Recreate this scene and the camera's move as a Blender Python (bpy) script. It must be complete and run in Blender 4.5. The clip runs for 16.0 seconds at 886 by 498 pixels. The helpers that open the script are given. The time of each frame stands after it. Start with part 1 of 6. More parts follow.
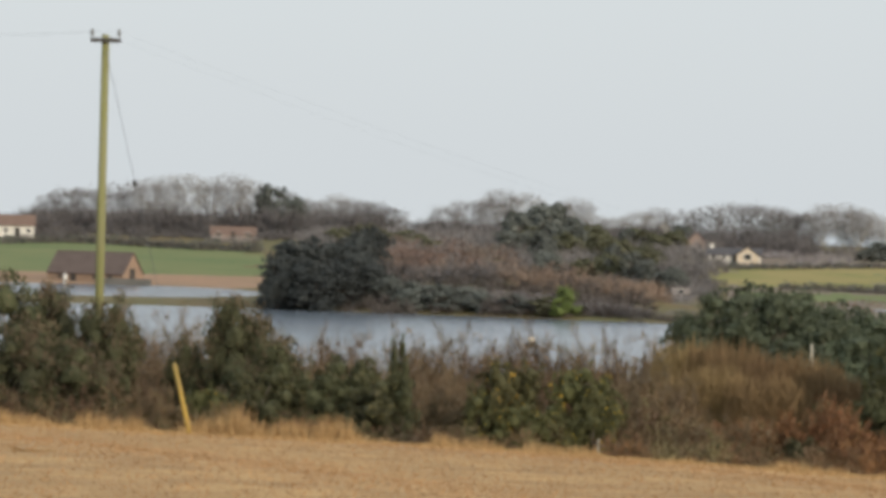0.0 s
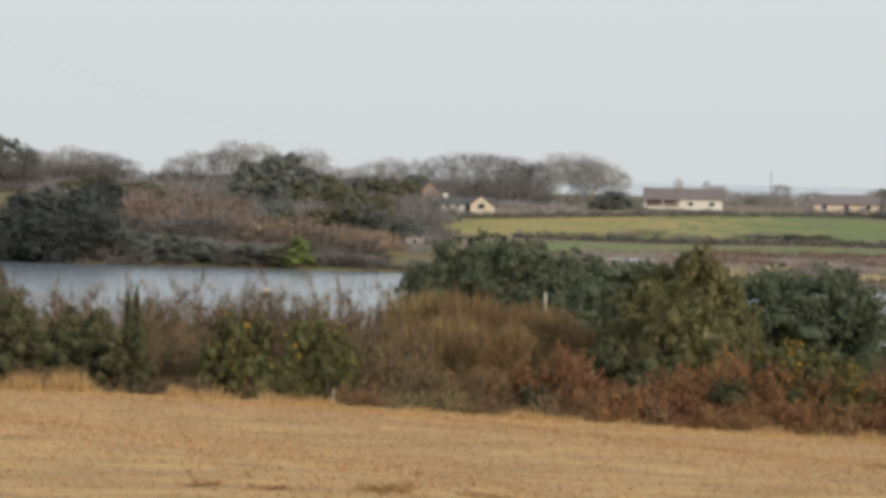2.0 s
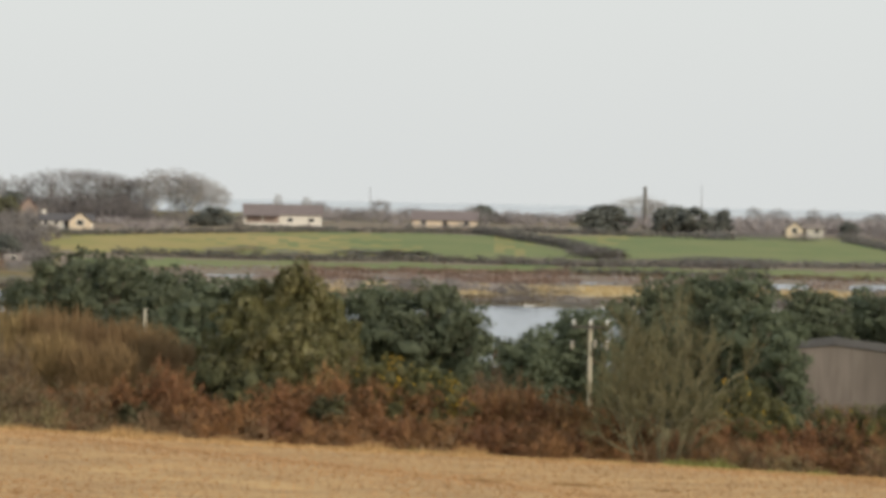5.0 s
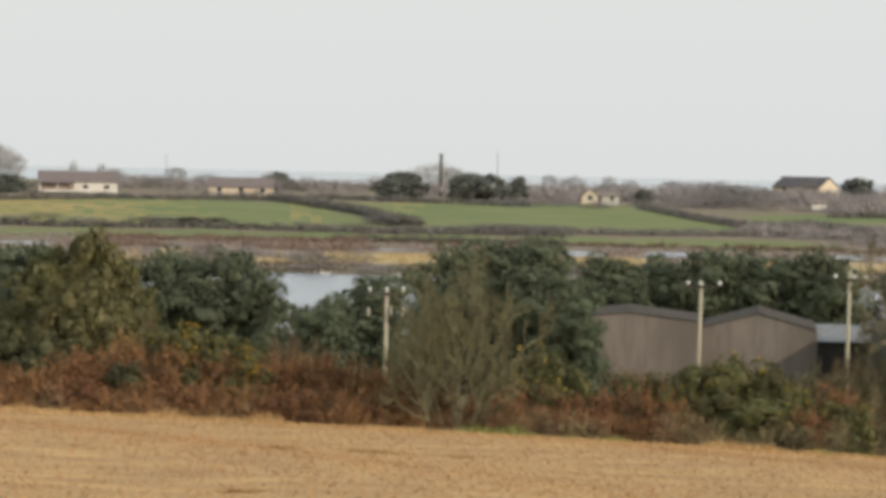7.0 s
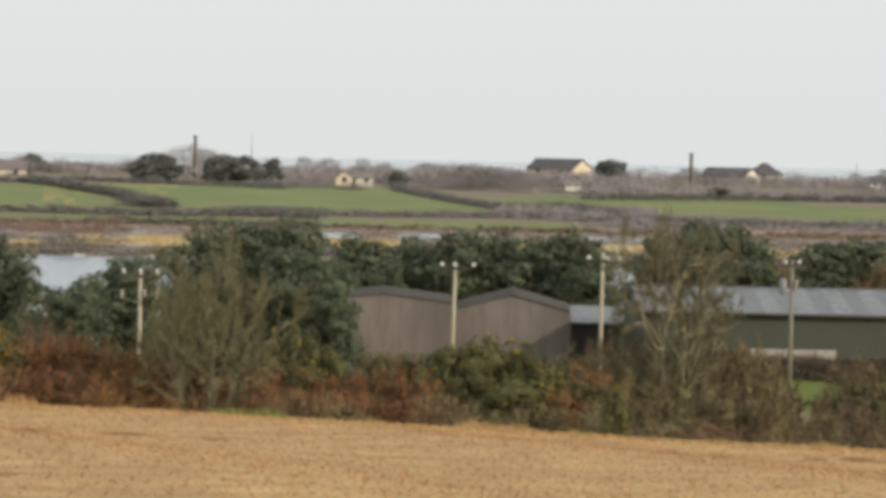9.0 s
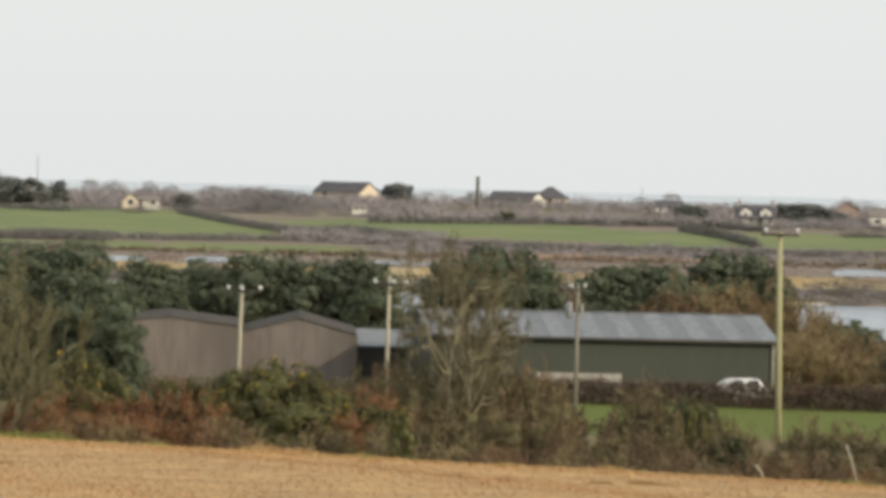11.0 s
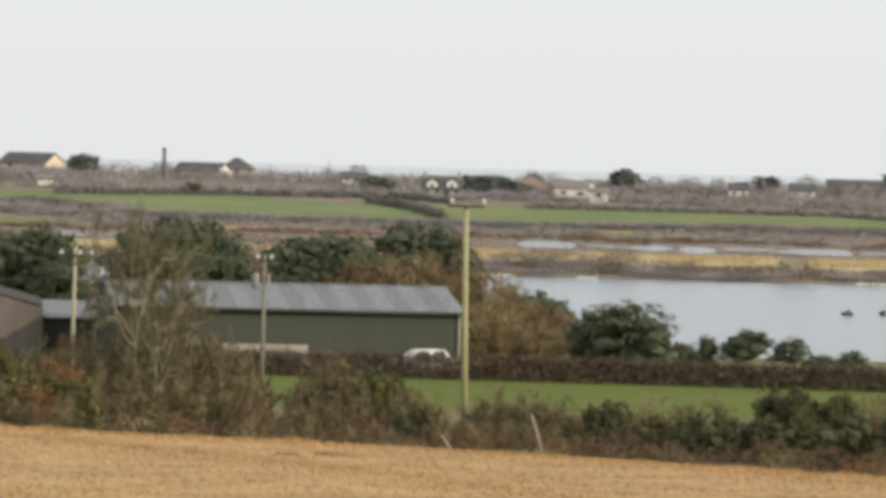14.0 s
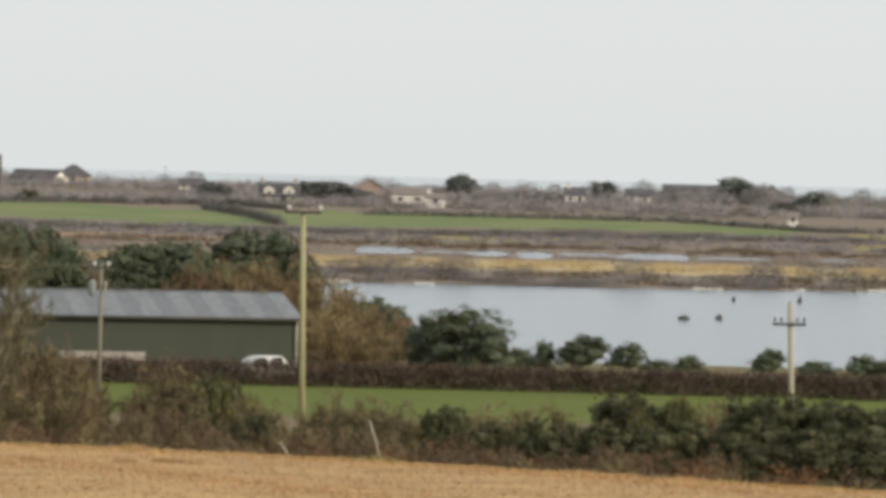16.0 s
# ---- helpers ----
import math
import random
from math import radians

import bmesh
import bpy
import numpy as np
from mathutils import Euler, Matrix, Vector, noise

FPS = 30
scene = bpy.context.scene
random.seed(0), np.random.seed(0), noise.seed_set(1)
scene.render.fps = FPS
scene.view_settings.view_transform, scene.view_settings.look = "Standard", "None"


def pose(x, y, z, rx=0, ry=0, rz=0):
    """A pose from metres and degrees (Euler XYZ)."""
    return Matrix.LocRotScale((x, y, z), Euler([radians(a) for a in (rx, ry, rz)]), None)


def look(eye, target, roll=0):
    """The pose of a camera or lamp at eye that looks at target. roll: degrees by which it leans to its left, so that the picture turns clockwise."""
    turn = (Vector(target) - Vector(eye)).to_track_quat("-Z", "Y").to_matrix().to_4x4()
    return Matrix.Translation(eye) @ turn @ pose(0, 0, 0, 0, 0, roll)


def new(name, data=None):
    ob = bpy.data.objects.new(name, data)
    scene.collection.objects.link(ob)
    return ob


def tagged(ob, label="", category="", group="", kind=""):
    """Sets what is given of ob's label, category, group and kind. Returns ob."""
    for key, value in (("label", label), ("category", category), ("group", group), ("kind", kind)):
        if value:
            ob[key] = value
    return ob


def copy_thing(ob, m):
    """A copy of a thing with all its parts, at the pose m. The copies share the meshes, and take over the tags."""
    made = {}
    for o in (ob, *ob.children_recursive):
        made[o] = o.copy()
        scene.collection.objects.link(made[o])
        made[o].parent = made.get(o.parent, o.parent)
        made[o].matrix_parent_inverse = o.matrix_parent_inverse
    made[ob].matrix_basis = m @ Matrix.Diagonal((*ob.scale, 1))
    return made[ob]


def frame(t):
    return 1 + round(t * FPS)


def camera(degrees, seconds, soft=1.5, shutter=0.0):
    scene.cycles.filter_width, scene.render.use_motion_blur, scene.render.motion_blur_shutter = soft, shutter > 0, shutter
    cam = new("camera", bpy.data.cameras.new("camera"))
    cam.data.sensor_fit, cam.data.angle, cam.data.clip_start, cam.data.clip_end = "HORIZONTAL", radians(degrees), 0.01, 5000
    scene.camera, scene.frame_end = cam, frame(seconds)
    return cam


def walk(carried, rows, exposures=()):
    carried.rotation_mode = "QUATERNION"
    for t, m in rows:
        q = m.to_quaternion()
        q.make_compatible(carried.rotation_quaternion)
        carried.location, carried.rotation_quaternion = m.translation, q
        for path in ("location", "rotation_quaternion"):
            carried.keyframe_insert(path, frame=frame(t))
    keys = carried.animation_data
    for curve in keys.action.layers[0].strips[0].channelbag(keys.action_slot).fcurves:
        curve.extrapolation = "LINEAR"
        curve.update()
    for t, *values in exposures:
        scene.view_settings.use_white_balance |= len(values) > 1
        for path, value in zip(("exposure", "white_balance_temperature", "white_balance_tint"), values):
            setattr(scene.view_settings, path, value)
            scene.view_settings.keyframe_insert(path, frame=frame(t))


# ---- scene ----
# ---- camera ----
EYE = 14.0          # height of the eye above the lake, metres
K = 7459.0          # bearings and dips below eye level are given in steps of 1/7459 rad
cam = camera(12.0, 16.0, soft=4.4)

# seconds, bearing, pitch, roll in degrees: a hand-held pan to the right from one standpoint
PATH = [
    (0.0, -12.278, -0.530, 1.447), (0.5, -11.297, -0.464, 1.378), (1.0, -10.623, -0.507, 1.092),
    (1.5, -9.877, -0.543, 1.153), (2.0, -8.649, -1.126, 1.187), (2.5, -7.530, -0.823, 1.138),
    (3.0, -6.492, -0.829, 1.170), (3.5, -5.672, -0.859, 1.318), (4.0, -4.768, -0.888, 1.317),
    (4.2, -4.398, -0.878, 1.253), (6.3, -1.488, -0.722, 1.269), (6.5, -1.157, -0.776, 1.307),
    (7.0, -0.436, -1.193, 1.174), (7.5, 0.375, -1.134, 1.245), (8.0, 1.375, -1.202, 1.176),
    (8.5, 2.231, -1.351, 1.195), (9.0, 2.908, -1.373, 1.199), (9.5, 3.514, -1.056, 1.281),
    (10.0, 4.294, -0.983, 1.258), (10.2, 4.619, -0.967, 1.318), (12.3, 7.626, -1.089, 1.317),
    (12.5, 7.918, -1.084, 1.359), (13.0, 8.503, -1.121, 1.480), (13.5, 9.314, -1.356, 1.512),
    (14.0, 10.067, -1.278, 1.514), (14.5, 10.690, -0.983, 1.549), (15.0, 11.140, -1.022, 1.419),
    (15.5, 11.616, -1.151, 1.427), (16.0, 12.278, -1.142, 1.356)
]
walk(cam, [(t, pose(0, 0, EYE, 90 + p, 0, -b) @ pose(0, 0, 0, 0, 0, r)) for t, b, p, r in PATH],
     exposures=[(0.0, -0.07, 6180, 10), (1.2, -0.07, 6240, 10), (3.0, -0.03, 6380, 10), (6.0, 0.03, 6500, 10), (10.0, 0.13, 6500, 10), (13.0, 0.19, 6500, 10), (14.4, 0.18, 6500, 10), (16.0, 0.08, 6440, 10)])

# ---- light ----
SUN_AZ, SUN_EL = radians(130), radians(20)      # clockwise from +y
world = bpy.data.worlds.new("sky")
scene.world = world
world.use_nodes = True
wn, wl = world.node_tree.nodes, world.node_tree.links
wn.clear()
sky = wn.new("ShaderNodeTexSky")
sky.sky_type, sky.sun_disc = "NISHITA", False
sky.sun_elevation, sky.sun_rotation = SUN_EL, SUN_AZ
sky.air_density, sky.dust_density, sky.ozone_density = 1.0, 3.0, 1.0
veil = wn.new("ShaderNodeMix")
veil.data_type = "RGBA"
veil.inputs["Factor"].default_value = 0.8
veil.inputs["B"].default_value = (8.42, 8.68, 8.58, 1)      # thin high cloud
back, wout = wn.new("ShaderNodeBackground"), wn.new("ShaderNodeOutputWorld")
back.inputs["Strength"].default_value = 0.1
wl.new(sky.outputs[0], veil.inputs["A"])
wl.new(veil.outputs["Result"], back.inputs["Color"])
wl.new(back.outputs[0], wout.inputs["Surface"])
sun_data = bpy.data.lights.new("sun", "SUN")
sun_data.energy, sun_data.angle, sun_data.color = 2.3, radians(1.0), (1.0, 0.86, 0.68)
sun = new("sun", sun_data)
sun_way = Vector((math.sin(SUN_AZ) * math.cos(SUN_EL), math.cos(SUN_AZ) * math.cos(SUN_EL), math.sin(SUN_EL)))
sun.matrix_world = look(sun_way * 50 + Vector((0, 0, 60)), (0, 0, 60))


# ---- materials ----
def mat(name, a, b=None, scale=1.0, rough=0.8, bump=0.0, c=None, fine=8.0, island=0.0, stretch=(1, 1, 1), metal=0.0, spec=0.3, through_light=0.0):
    """A surface that wanders between the colours a and b at a coarse scale, with c as fine grain; island: how far pieces differ."""
    m = bpy.data.materials.new(name)
    m.use_nodes = True
    n, l = m.node_tree.nodes, m.node_tree.links
    p = n["Principled BSDF"]
    p.inputs["Roughness"].default_value, p.inputs["Metallic"].default_value = rough, metal
    p.inputs["Specular IOR Level"].default_value = spec
    b, c = b or tuple(x * 0.7 for x in a), c or tuple(x * 0.82 for x in a)
    co, mp = n.new("ShaderNodeTexCoord"), n.new("ShaderNodeMapping")
    mp.inputs["Scale"].default_value = stretch
    l.new(co.outputs["Object"], mp.inputs["Vector"])
    coarse, grain = n.new("ShaderNodeTexNoise"), n.new("ShaderNodeTexNoise")
    coarse.inputs["Scale"].default_value, coarse.inputs["Detail"].default_value = scale, 4
    grain.inputs["Scale"].default_value, grain.inputs["Detail"].default_value = scale * fine, 5
    l.new(mp.outputs[0], coarse.inputs["Vector"]), l.new(mp.outputs[0], grain.inputs["Vector"])
    ramp = n.new("ShaderNodeValToRGB")
    ramp.color_ramp.elements[0].position, ramp.color_ramp.elements[1].position = 0.36, 0.64
    ramp.color_ramp.elements[0].color, ramp.color_ramp.elements[1].color = (*a, 1), (*b, 1)
    l.new(coarse.outputs["Fac"], ramp.inputs["Fac"])
    mix = n.new("ShaderNodeMix")
    mix.data_type = "RGBA"
    mix.inputs["B"].default_value = (*c, 1)
    step = n.new("ShaderNodeMapRange")
    step.inputs["From Min"].default_value, step.inputs["From Max"].default_value, step.inputs["To Max"].default_value = 0.4, 0.7, 0.8
    l.new(grain.outputs["Fac"], step.inputs["Value"]), l.new(step.outputs[0], mix.inputs["Factor"])
    l.new(ramp.outputs["Color"], mix.inputs["A"])
    last = mix.outputs["Result"]
    if island:
        geo, info, add = n.new("ShaderNodeNewGeometry"), n.new("ShaderNodeObjectInfo"), n.new("ShaderNodeMath")
        l.new(geo.outputs["Random Per Island"], add.inputs[0]), l.new(info.outputs["Random"], add.inputs[1])
        val, hue = n.new("ShaderNodeMapRange"), n.new("ShaderNodeHueSaturation")
        val.inputs["From Max"].default_value = 2.0
        val.inputs["To Min"].default_value, val.inputs["To Max"].default_value = 1 - island, 1 + island
        l.new(add.outputs[0], val.inputs["Value"]), l.new(val.outputs[0], hue.inputs["Value"])
        tone = n.new("ShaderNodeMapRange")
        tone.inputs["To Min"].default_value, tone.inputs["To Max"].default_value = 0.5 - 0.012, 0.5 + 0.012
        l.new(info.outputs["Random"], tone.inputs["Value"]), l.new(tone.outputs[0], hue.inputs["Hue"])
        l.new(last, hue.inputs["Color"])
        last = hue.outputs["Color"]
    l.new(last, p.inputs["Base Color"])
    if through_light:
        thin, both = n.new("ShaderNodeBsdfTranslucent"), n.new("ShaderNodeMixShader")
        both.inputs["Fac"].default_value = through_light
        l.new(last, thin.inputs["Color"])
        l.new(p.outputs[0], both.inputs[1]), l.new(thin.outputs[0], both.inputs[2])
        l.new(both.outputs[0], n["Material Output"].inputs["Surface"])
    if bump:
        bm = n.new("ShaderNodeBump")
        bm.inputs["Strength"].default_value, bm.inputs["Distance"].default_value = bump, 0.05
        l.new(grain.outputs["Fac"], bm.inputs["Height"]), l.new(bm.outputs[0], p.inputs["Normal"])
    return m


M = {
    "stubble": mat("stubble", (0.570, 0.370, 0.158), (0.409, 0.257, 0.110), 1.0, 0.9, 0.4, (0.343, 0.211, 0.093), 2.6, stretch=(0.45, 0.7, 1)),
    "straw": mat("straw", (0.580, 0.390, 0.180), (0.426, 0.273, 0.123), 1.0, 0.8, 0, (0.371, 0.236, 0.106), 2.6, island=0.33, stretch=(0.45, 0.7, 1)),
    "dry_grass": mat("dry_grass", (0.52, 0.335, 0.16), (0.44, 0.28, 0.13), 0.5, 0.85, 0, island=0.2),
    "edge_green": mat("edge_green", (0.25, 0.26, 0.075), (0.2, 0.22, 0.06), 0.5, 0.85, 0, island=0.25),
    "hay": mat("hay", (0.36, 0.225, 0.1), (0.28, 0.175, 0.08), 2.0, 0.95, 0.4),
    "grey_paint": mat("grey_paint", (0.3, 0.31, 0.32), (0.24, 0.25, 0.26), 1.0, 0.5),
    "tyre": mat("tyre", (0.03, 0.03, 0.03), (0.04, 0.04, 0.04), 3.0, 0.8),
    "dark_hedge": mat("dark_hedge", (0.160, 0.113, 0.084), (0.130, 0.099, 0.070), 0.5, 0.9, island=0.35),
    "orange_stone": mat("orange_stone", (0.36, 0.25, 0.175), (0.28, 0.21, 0.155), 0.6, 0.9, 0.4),
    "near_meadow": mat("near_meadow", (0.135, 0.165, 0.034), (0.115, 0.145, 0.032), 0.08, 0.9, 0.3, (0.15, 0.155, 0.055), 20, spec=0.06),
    "shore_foam": mat("shore_foam", (0.6, 0.57, 0.5), (0.48, 0.45, 0.38), 0.2, 0.8),
    "dark_tile": mat("dark_tile", (0.165, 0.13, 0.115), (0.135, 0.105, 0.095), 0.5, 0.85, 0.2, spec=0.06),
    "hazel_twig": mat("hazel_twig", (0.164, 0.123, 0.076), (0.133, 0.103, 0.064), 0.5, 0.9, island=0.3),
    "cypress_leaf": mat("cypress_leaf", (0.072, 0.08, 0.078), (0.085, 0.09, 0.082), 0.2, 0.8, island=0.4, through_light=0.2),
    "damson_twig": mat("damson_twig", (0.125, 0.105, 0.095), (0.1, 0.088, 0.075), 0.5, 0.9, island=0.3),
    "rough_grass": mat("rough_grass", (0.16, 0.15, 0.06), (0.2, 0.13, 0.06), 0.08, 0.9, 0.4, (0.1, 0.1, 0.035), 20),
    # far fields: the green carries extra blue as painted-in haze
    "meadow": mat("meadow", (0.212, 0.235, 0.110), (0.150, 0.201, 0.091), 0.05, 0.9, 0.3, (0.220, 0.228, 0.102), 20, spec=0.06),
    "pale_meadow": mat("pale_meadow", (0.41, 0.31, 0.14), (0.26, 0.255, 0.095), 0.045, 0.9, 0.3, (0.28, 0.26, 0.11), 20, spec=0.06),
    "reed": mat("reed", (0.5, 0.39, 0.205), (0.42, 0.33, 0.18), 0.04, 0.9, 0.3, (0.38, 0.28, 0.14), 14, stretch=(0.4, 1, 1)),
    "marsh": mat("marsh", (0.213, 0.168, 0.132), (0.185, 0.162, 0.103), 0.03, 0.9, 0.3, (0.235, 0.174, 0.127), 14, stretch=(0.4, 1, 1)),
    "clay": mat("clay", (0.42, 0.25, 0.15), (0.33, 0.22, 0.13), 0.05, 0.9, 0.3, (0.3, 0.2, 0.13), 14),
    "mud": mat("mud", (0.12, 0.1, 0.07), (0.1, 0.08, 0.06), 0.2, 0.6),
    "bark": mat("bark", (0.2, 0.165, 0.125), (0.14, 0.115, 0.085), 2.0, 0.9, 0.5, island=0.15),
    "pale_bark": mat("pale_bark", (0.42, 0.36, 0.25), (0.3, 0.26, 0.17), 1.5, 0.9, 0.4, island=0.15),
    "ash_bark": mat("ash_bark", (0.31, 0.27, 0.175), (0.22, 0.19, 0.12), 1.5, 0.9, 0.4, island=0.15),
    "willow_bark": mat("willow_bark", (0.235, 0.21, 0.125), (0.175, 0.155, 0.095), 1.5, 0.9, 0.4, island=0.2),
    # far twigs cooled towards grey: distance haze is put into their colour
    "hazed_wood_twig": mat("hazed_wood_twig", (0.178, 0.165, 0.162), (0.149, 0.138, 0.134), 0.3, 0.9, island=0.3),
    "hazed_far_twig": mat("hazed_far_twig", (0.221, 0.207, 0.201), (0.270, 0.251, 0.240), 0.3, 0.9, island=0.3),
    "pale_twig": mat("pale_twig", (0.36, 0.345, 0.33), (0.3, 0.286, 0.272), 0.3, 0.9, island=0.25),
    "brown_twig": mat("brown_twig", (0.224, 0.143, 0.080), (0.180, 0.118, 0.069), 0.5, 0.9, island=0.35),
    "rust_twig": mat("rust_twig", (0.290, 0.147, 0.067), (0.228, 0.122, 0.057), 0.5, 0.9, island=0.4),
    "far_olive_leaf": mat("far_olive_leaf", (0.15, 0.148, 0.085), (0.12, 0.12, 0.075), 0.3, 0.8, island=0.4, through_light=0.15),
    "old_pole_wood": mat("old_pole_wood", (0.27, 0.25, 0.2), (0.2, 0.185, 0.14), 0.6, 0.85, 0.3, stretch=(3, 3, 0.3)),
    # russet of the headland, lifted and blued a little for haze
    "hazed_russet_twig": mat("hazed_russet_twig", (0.263, 0.185, 0.143), (0.224, 0.162, 0.129), 0.3, 0.9, island=0.3),
    "ash_twig": mat("ash_twig", (0.15, 0.135, 0.072), (0.122, 0.11, 0.06), 0.5, 0.9, island=0.3),
    "gold_twig": mat("gold_twig", (0.285, 0.199, 0.094), (0.238, 0.163, 0.080), 0.5, 0.9, island=0.35),
    # mauve twigs lightened and blued, the far ridge's haze in the colour
    "hazed_mauve_twig": mat("hazed_mauve_twig", (0.308, 0.282, 0.285), (0.263, 0.240, 0.239), 0.5, 0.9, island=0.3),
    "olive_twig": mat("olive_twig", (0.271, 0.224, 0.112), (0.224, 0.183, 0.100), 0.5, 0.9, island=0.35),
    # pine leaves lightened, the far ones bluer too: haze put into the colour
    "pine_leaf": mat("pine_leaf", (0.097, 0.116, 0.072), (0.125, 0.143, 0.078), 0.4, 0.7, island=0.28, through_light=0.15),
    "hazed_pine_leaf": mat("hazed_pine_leaf", (0.145, 0.157, 0.145), (0.176, 0.182, 0.145), 0.2, 0.8, island=0.4, through_light=0.15),
    "gorse_leaf": mat("gorse_leaf", (0.104, 0.104, 0.042), (0.130, 0.123, 0.047), 0.8, 0.7, island=0.32, through_light=0.15),
    "thorn_leaf": mat("thorn_leaf", (0.075, 0.079, 0.039), (0.098, 0.097, 0.044), 0.8, 0.75, island=0.4, through_light=0.1),
    "bright_leaf": mat("bright_leaf", (0.17, 0.21, 0.06), (0.13, 0.165, 0.05), 0.5, 0.7, island=0.4, through_light=0.15),
    "ivy_leaf": mat("ivy_leaf", (0.151, 0.135, 0.045), (0.099, 0.096, 0.036), 0.7, 0.55, island=0.38, spec=0.5, through_light=0.15),
    "gorse_flower": mat("gorse_flower", (0.64, 0.42, 0.035), (0.52, 0.33, 0.03), 2.0, 0.7, island=0.25),
    "dead_leaf": mat("dead_leaf", (0.267, 0.133, 0.056), (0.202, 0.107, 0.049), 0.8, 0.8, island=0.5, through_light=0.15),
    "pole_wood": mat("pole_wood", (0.47, 0.44, 0.36), (0.38, 0.36, 0.27), 0.6, 0.85, 0.3, (0.4, 0.33, 0.22), 10, stretch=(3, 3, 0.3)),
    "mossy_pole_wood": mat("mossy_pole_wood", (0.44, 0.42, 0.27), (0.33, 0.32, 0.17), 0.35, 0.85, 0.3, (0.3, 0.29, 0.13), 10, stretch=(3, 3, 0.3)),
    "green_pole_wood": mat("green_pole_wood", (0.24, 0.235, 0.1), (0.3, 0.28, 0.17), 0.5, 0.85, 0.3, (0.26, 0.26, 0.09), 10, stretch=(3, 3, 0.3)),
    "steel": mat("steel", (0.25, 0.25, 0.25), (0.17, 0.16, 0.15), 4.0, 0.5, metal=0.8),
    "wire": mat("wire", (0.14, 0.14, 0.14), None, 4.0, 0.6, metal=0.5),
    "porcelain": mat("porcelain", (0.82, 0.82, 0.8), (0.72, 0.72, 0.7), 6.0, 0.25, spec=0.5),
    "yellow_plastic": mat("yellow_plastic", (0.52, 0.33, 0.05), (0.42, 0.27, 0.06), 2.0, 0.5, spec=0.4),
    "concrete": mat("concrete", (0.226, 0.196, 0.174), (0.138, 0.118, 0.103), 0.45, 0.9, 0.3, (0.15, 0.13, 0.115), 7, stretch=(1, 1, 0.16)),
    "pale_concrete": mat("pale_concrete", (0.46, 0.43, 0.37), (0.36, 0.33, 0.28), 0.5, 0.9, 0.3),
    "green_steel": mat("green_steel", (0.075, 0.081, 0.063), (0.062, 0.068, 0.052), 0.2, 0.5, 0.05, (0.074, 0.08, 0.062), 8, stretch=(1, 1, 0.2)),
    "roof_steel": mat("roof_steel", (0.172, 0.178, 0.181), (0.152, 0.158, 0.161), 0.25, 0.55, 0.05, (0.28, 0.3, 0.32), 9, spec=0.4),
    "roof_steel_dark": mat("roof_steel_dark", (0.14, 0.147, 0.152), (0.122, 0.128, 0.133), 0.25, 0.55, 0.05, (0.2, 0.21, 0.23), 9, spec=0.4),
    "cement_roof": mat("cement_roof", (0.08, 0.07, 0.064), (0.062, 0.055, 0.05), 0.4, 0.9, 0.2, (0.13, 0.12, 0.1), 8, spec=0.06),
    "white_wall": mat("white_wall", (0.78, 0.75, 0.68), (0.7, 0.67, 0.6), 0.3, 0.85, 0.1, (0.66, 0.63, 0.57), 6),
    "cream_wall": mat("cream_wall", (0.74, 0.64, 0.51), (0.68, 0.59, 0.46), 0.3, 0.85, 0.1, (0.6, 0.48, 0.34), 6),
    "grey_wall": mat("grey_wall", (0.45, 0.42, 0.38), (0.38, 0.35, 0.32), 0.3, 0.85, 0.1),
    "pink_wall": mat("pink_wall", (0.4, 0.31, 0.27), (0.35, 0.27, 0.23), 0.3, 0.85, 0.1),
    "mauve_tile": mat("mauve_tile", (0.225, 0.19, 0.185), (0.185, 0.155, 0.15), 0.5, 0.8, 0.2, spec=0.06),
    "slate": mat("slate", (0.13, 0.125, 0.13), (0.1, 0.095, 0.1), 0.5, 0.7, 0.2, spec=0.06),
    "brown_tile": mat("brown_tile", (0.24, 0.165, 0.13), (0.2, 0.14, 0.11), 0.5, 0.85, 0.2, spec=0.06),
    "grey_tile": mat("grey_tile", (0.27, 0.235, 0.21), (0.22, 0.19, 0.17), 0.5, 0.85, 0.2, spec=0.06),
    "glass": mat("glass", (0.03, 0.035, 0.04), (0.05, 0.055, 0.06), 0.5, 0.15, spec=0.5),
    "dark_paint": mat("dark_paint", (0.06, 0.055, 0.05), (0.08, 0.07, 0.06), 1.0, 0.6),
    "stone": mat("stone", (0.17, 0.16, 0.145), (0.12, 0.115, 0.1), 0.7, 0.9, 0.4),
    "orange_paint": mat("orange_paint", (0.42, 0.19, 0.1), (0.34, 0.16, 0.09), 2.0, 0.6),
    "white_gelcoat": mat("white_gelcoat", (0.8, 0.79, 0.75), (0.68, 0.66, 0.62), 1.0, 0.35, spec=0.5),
}


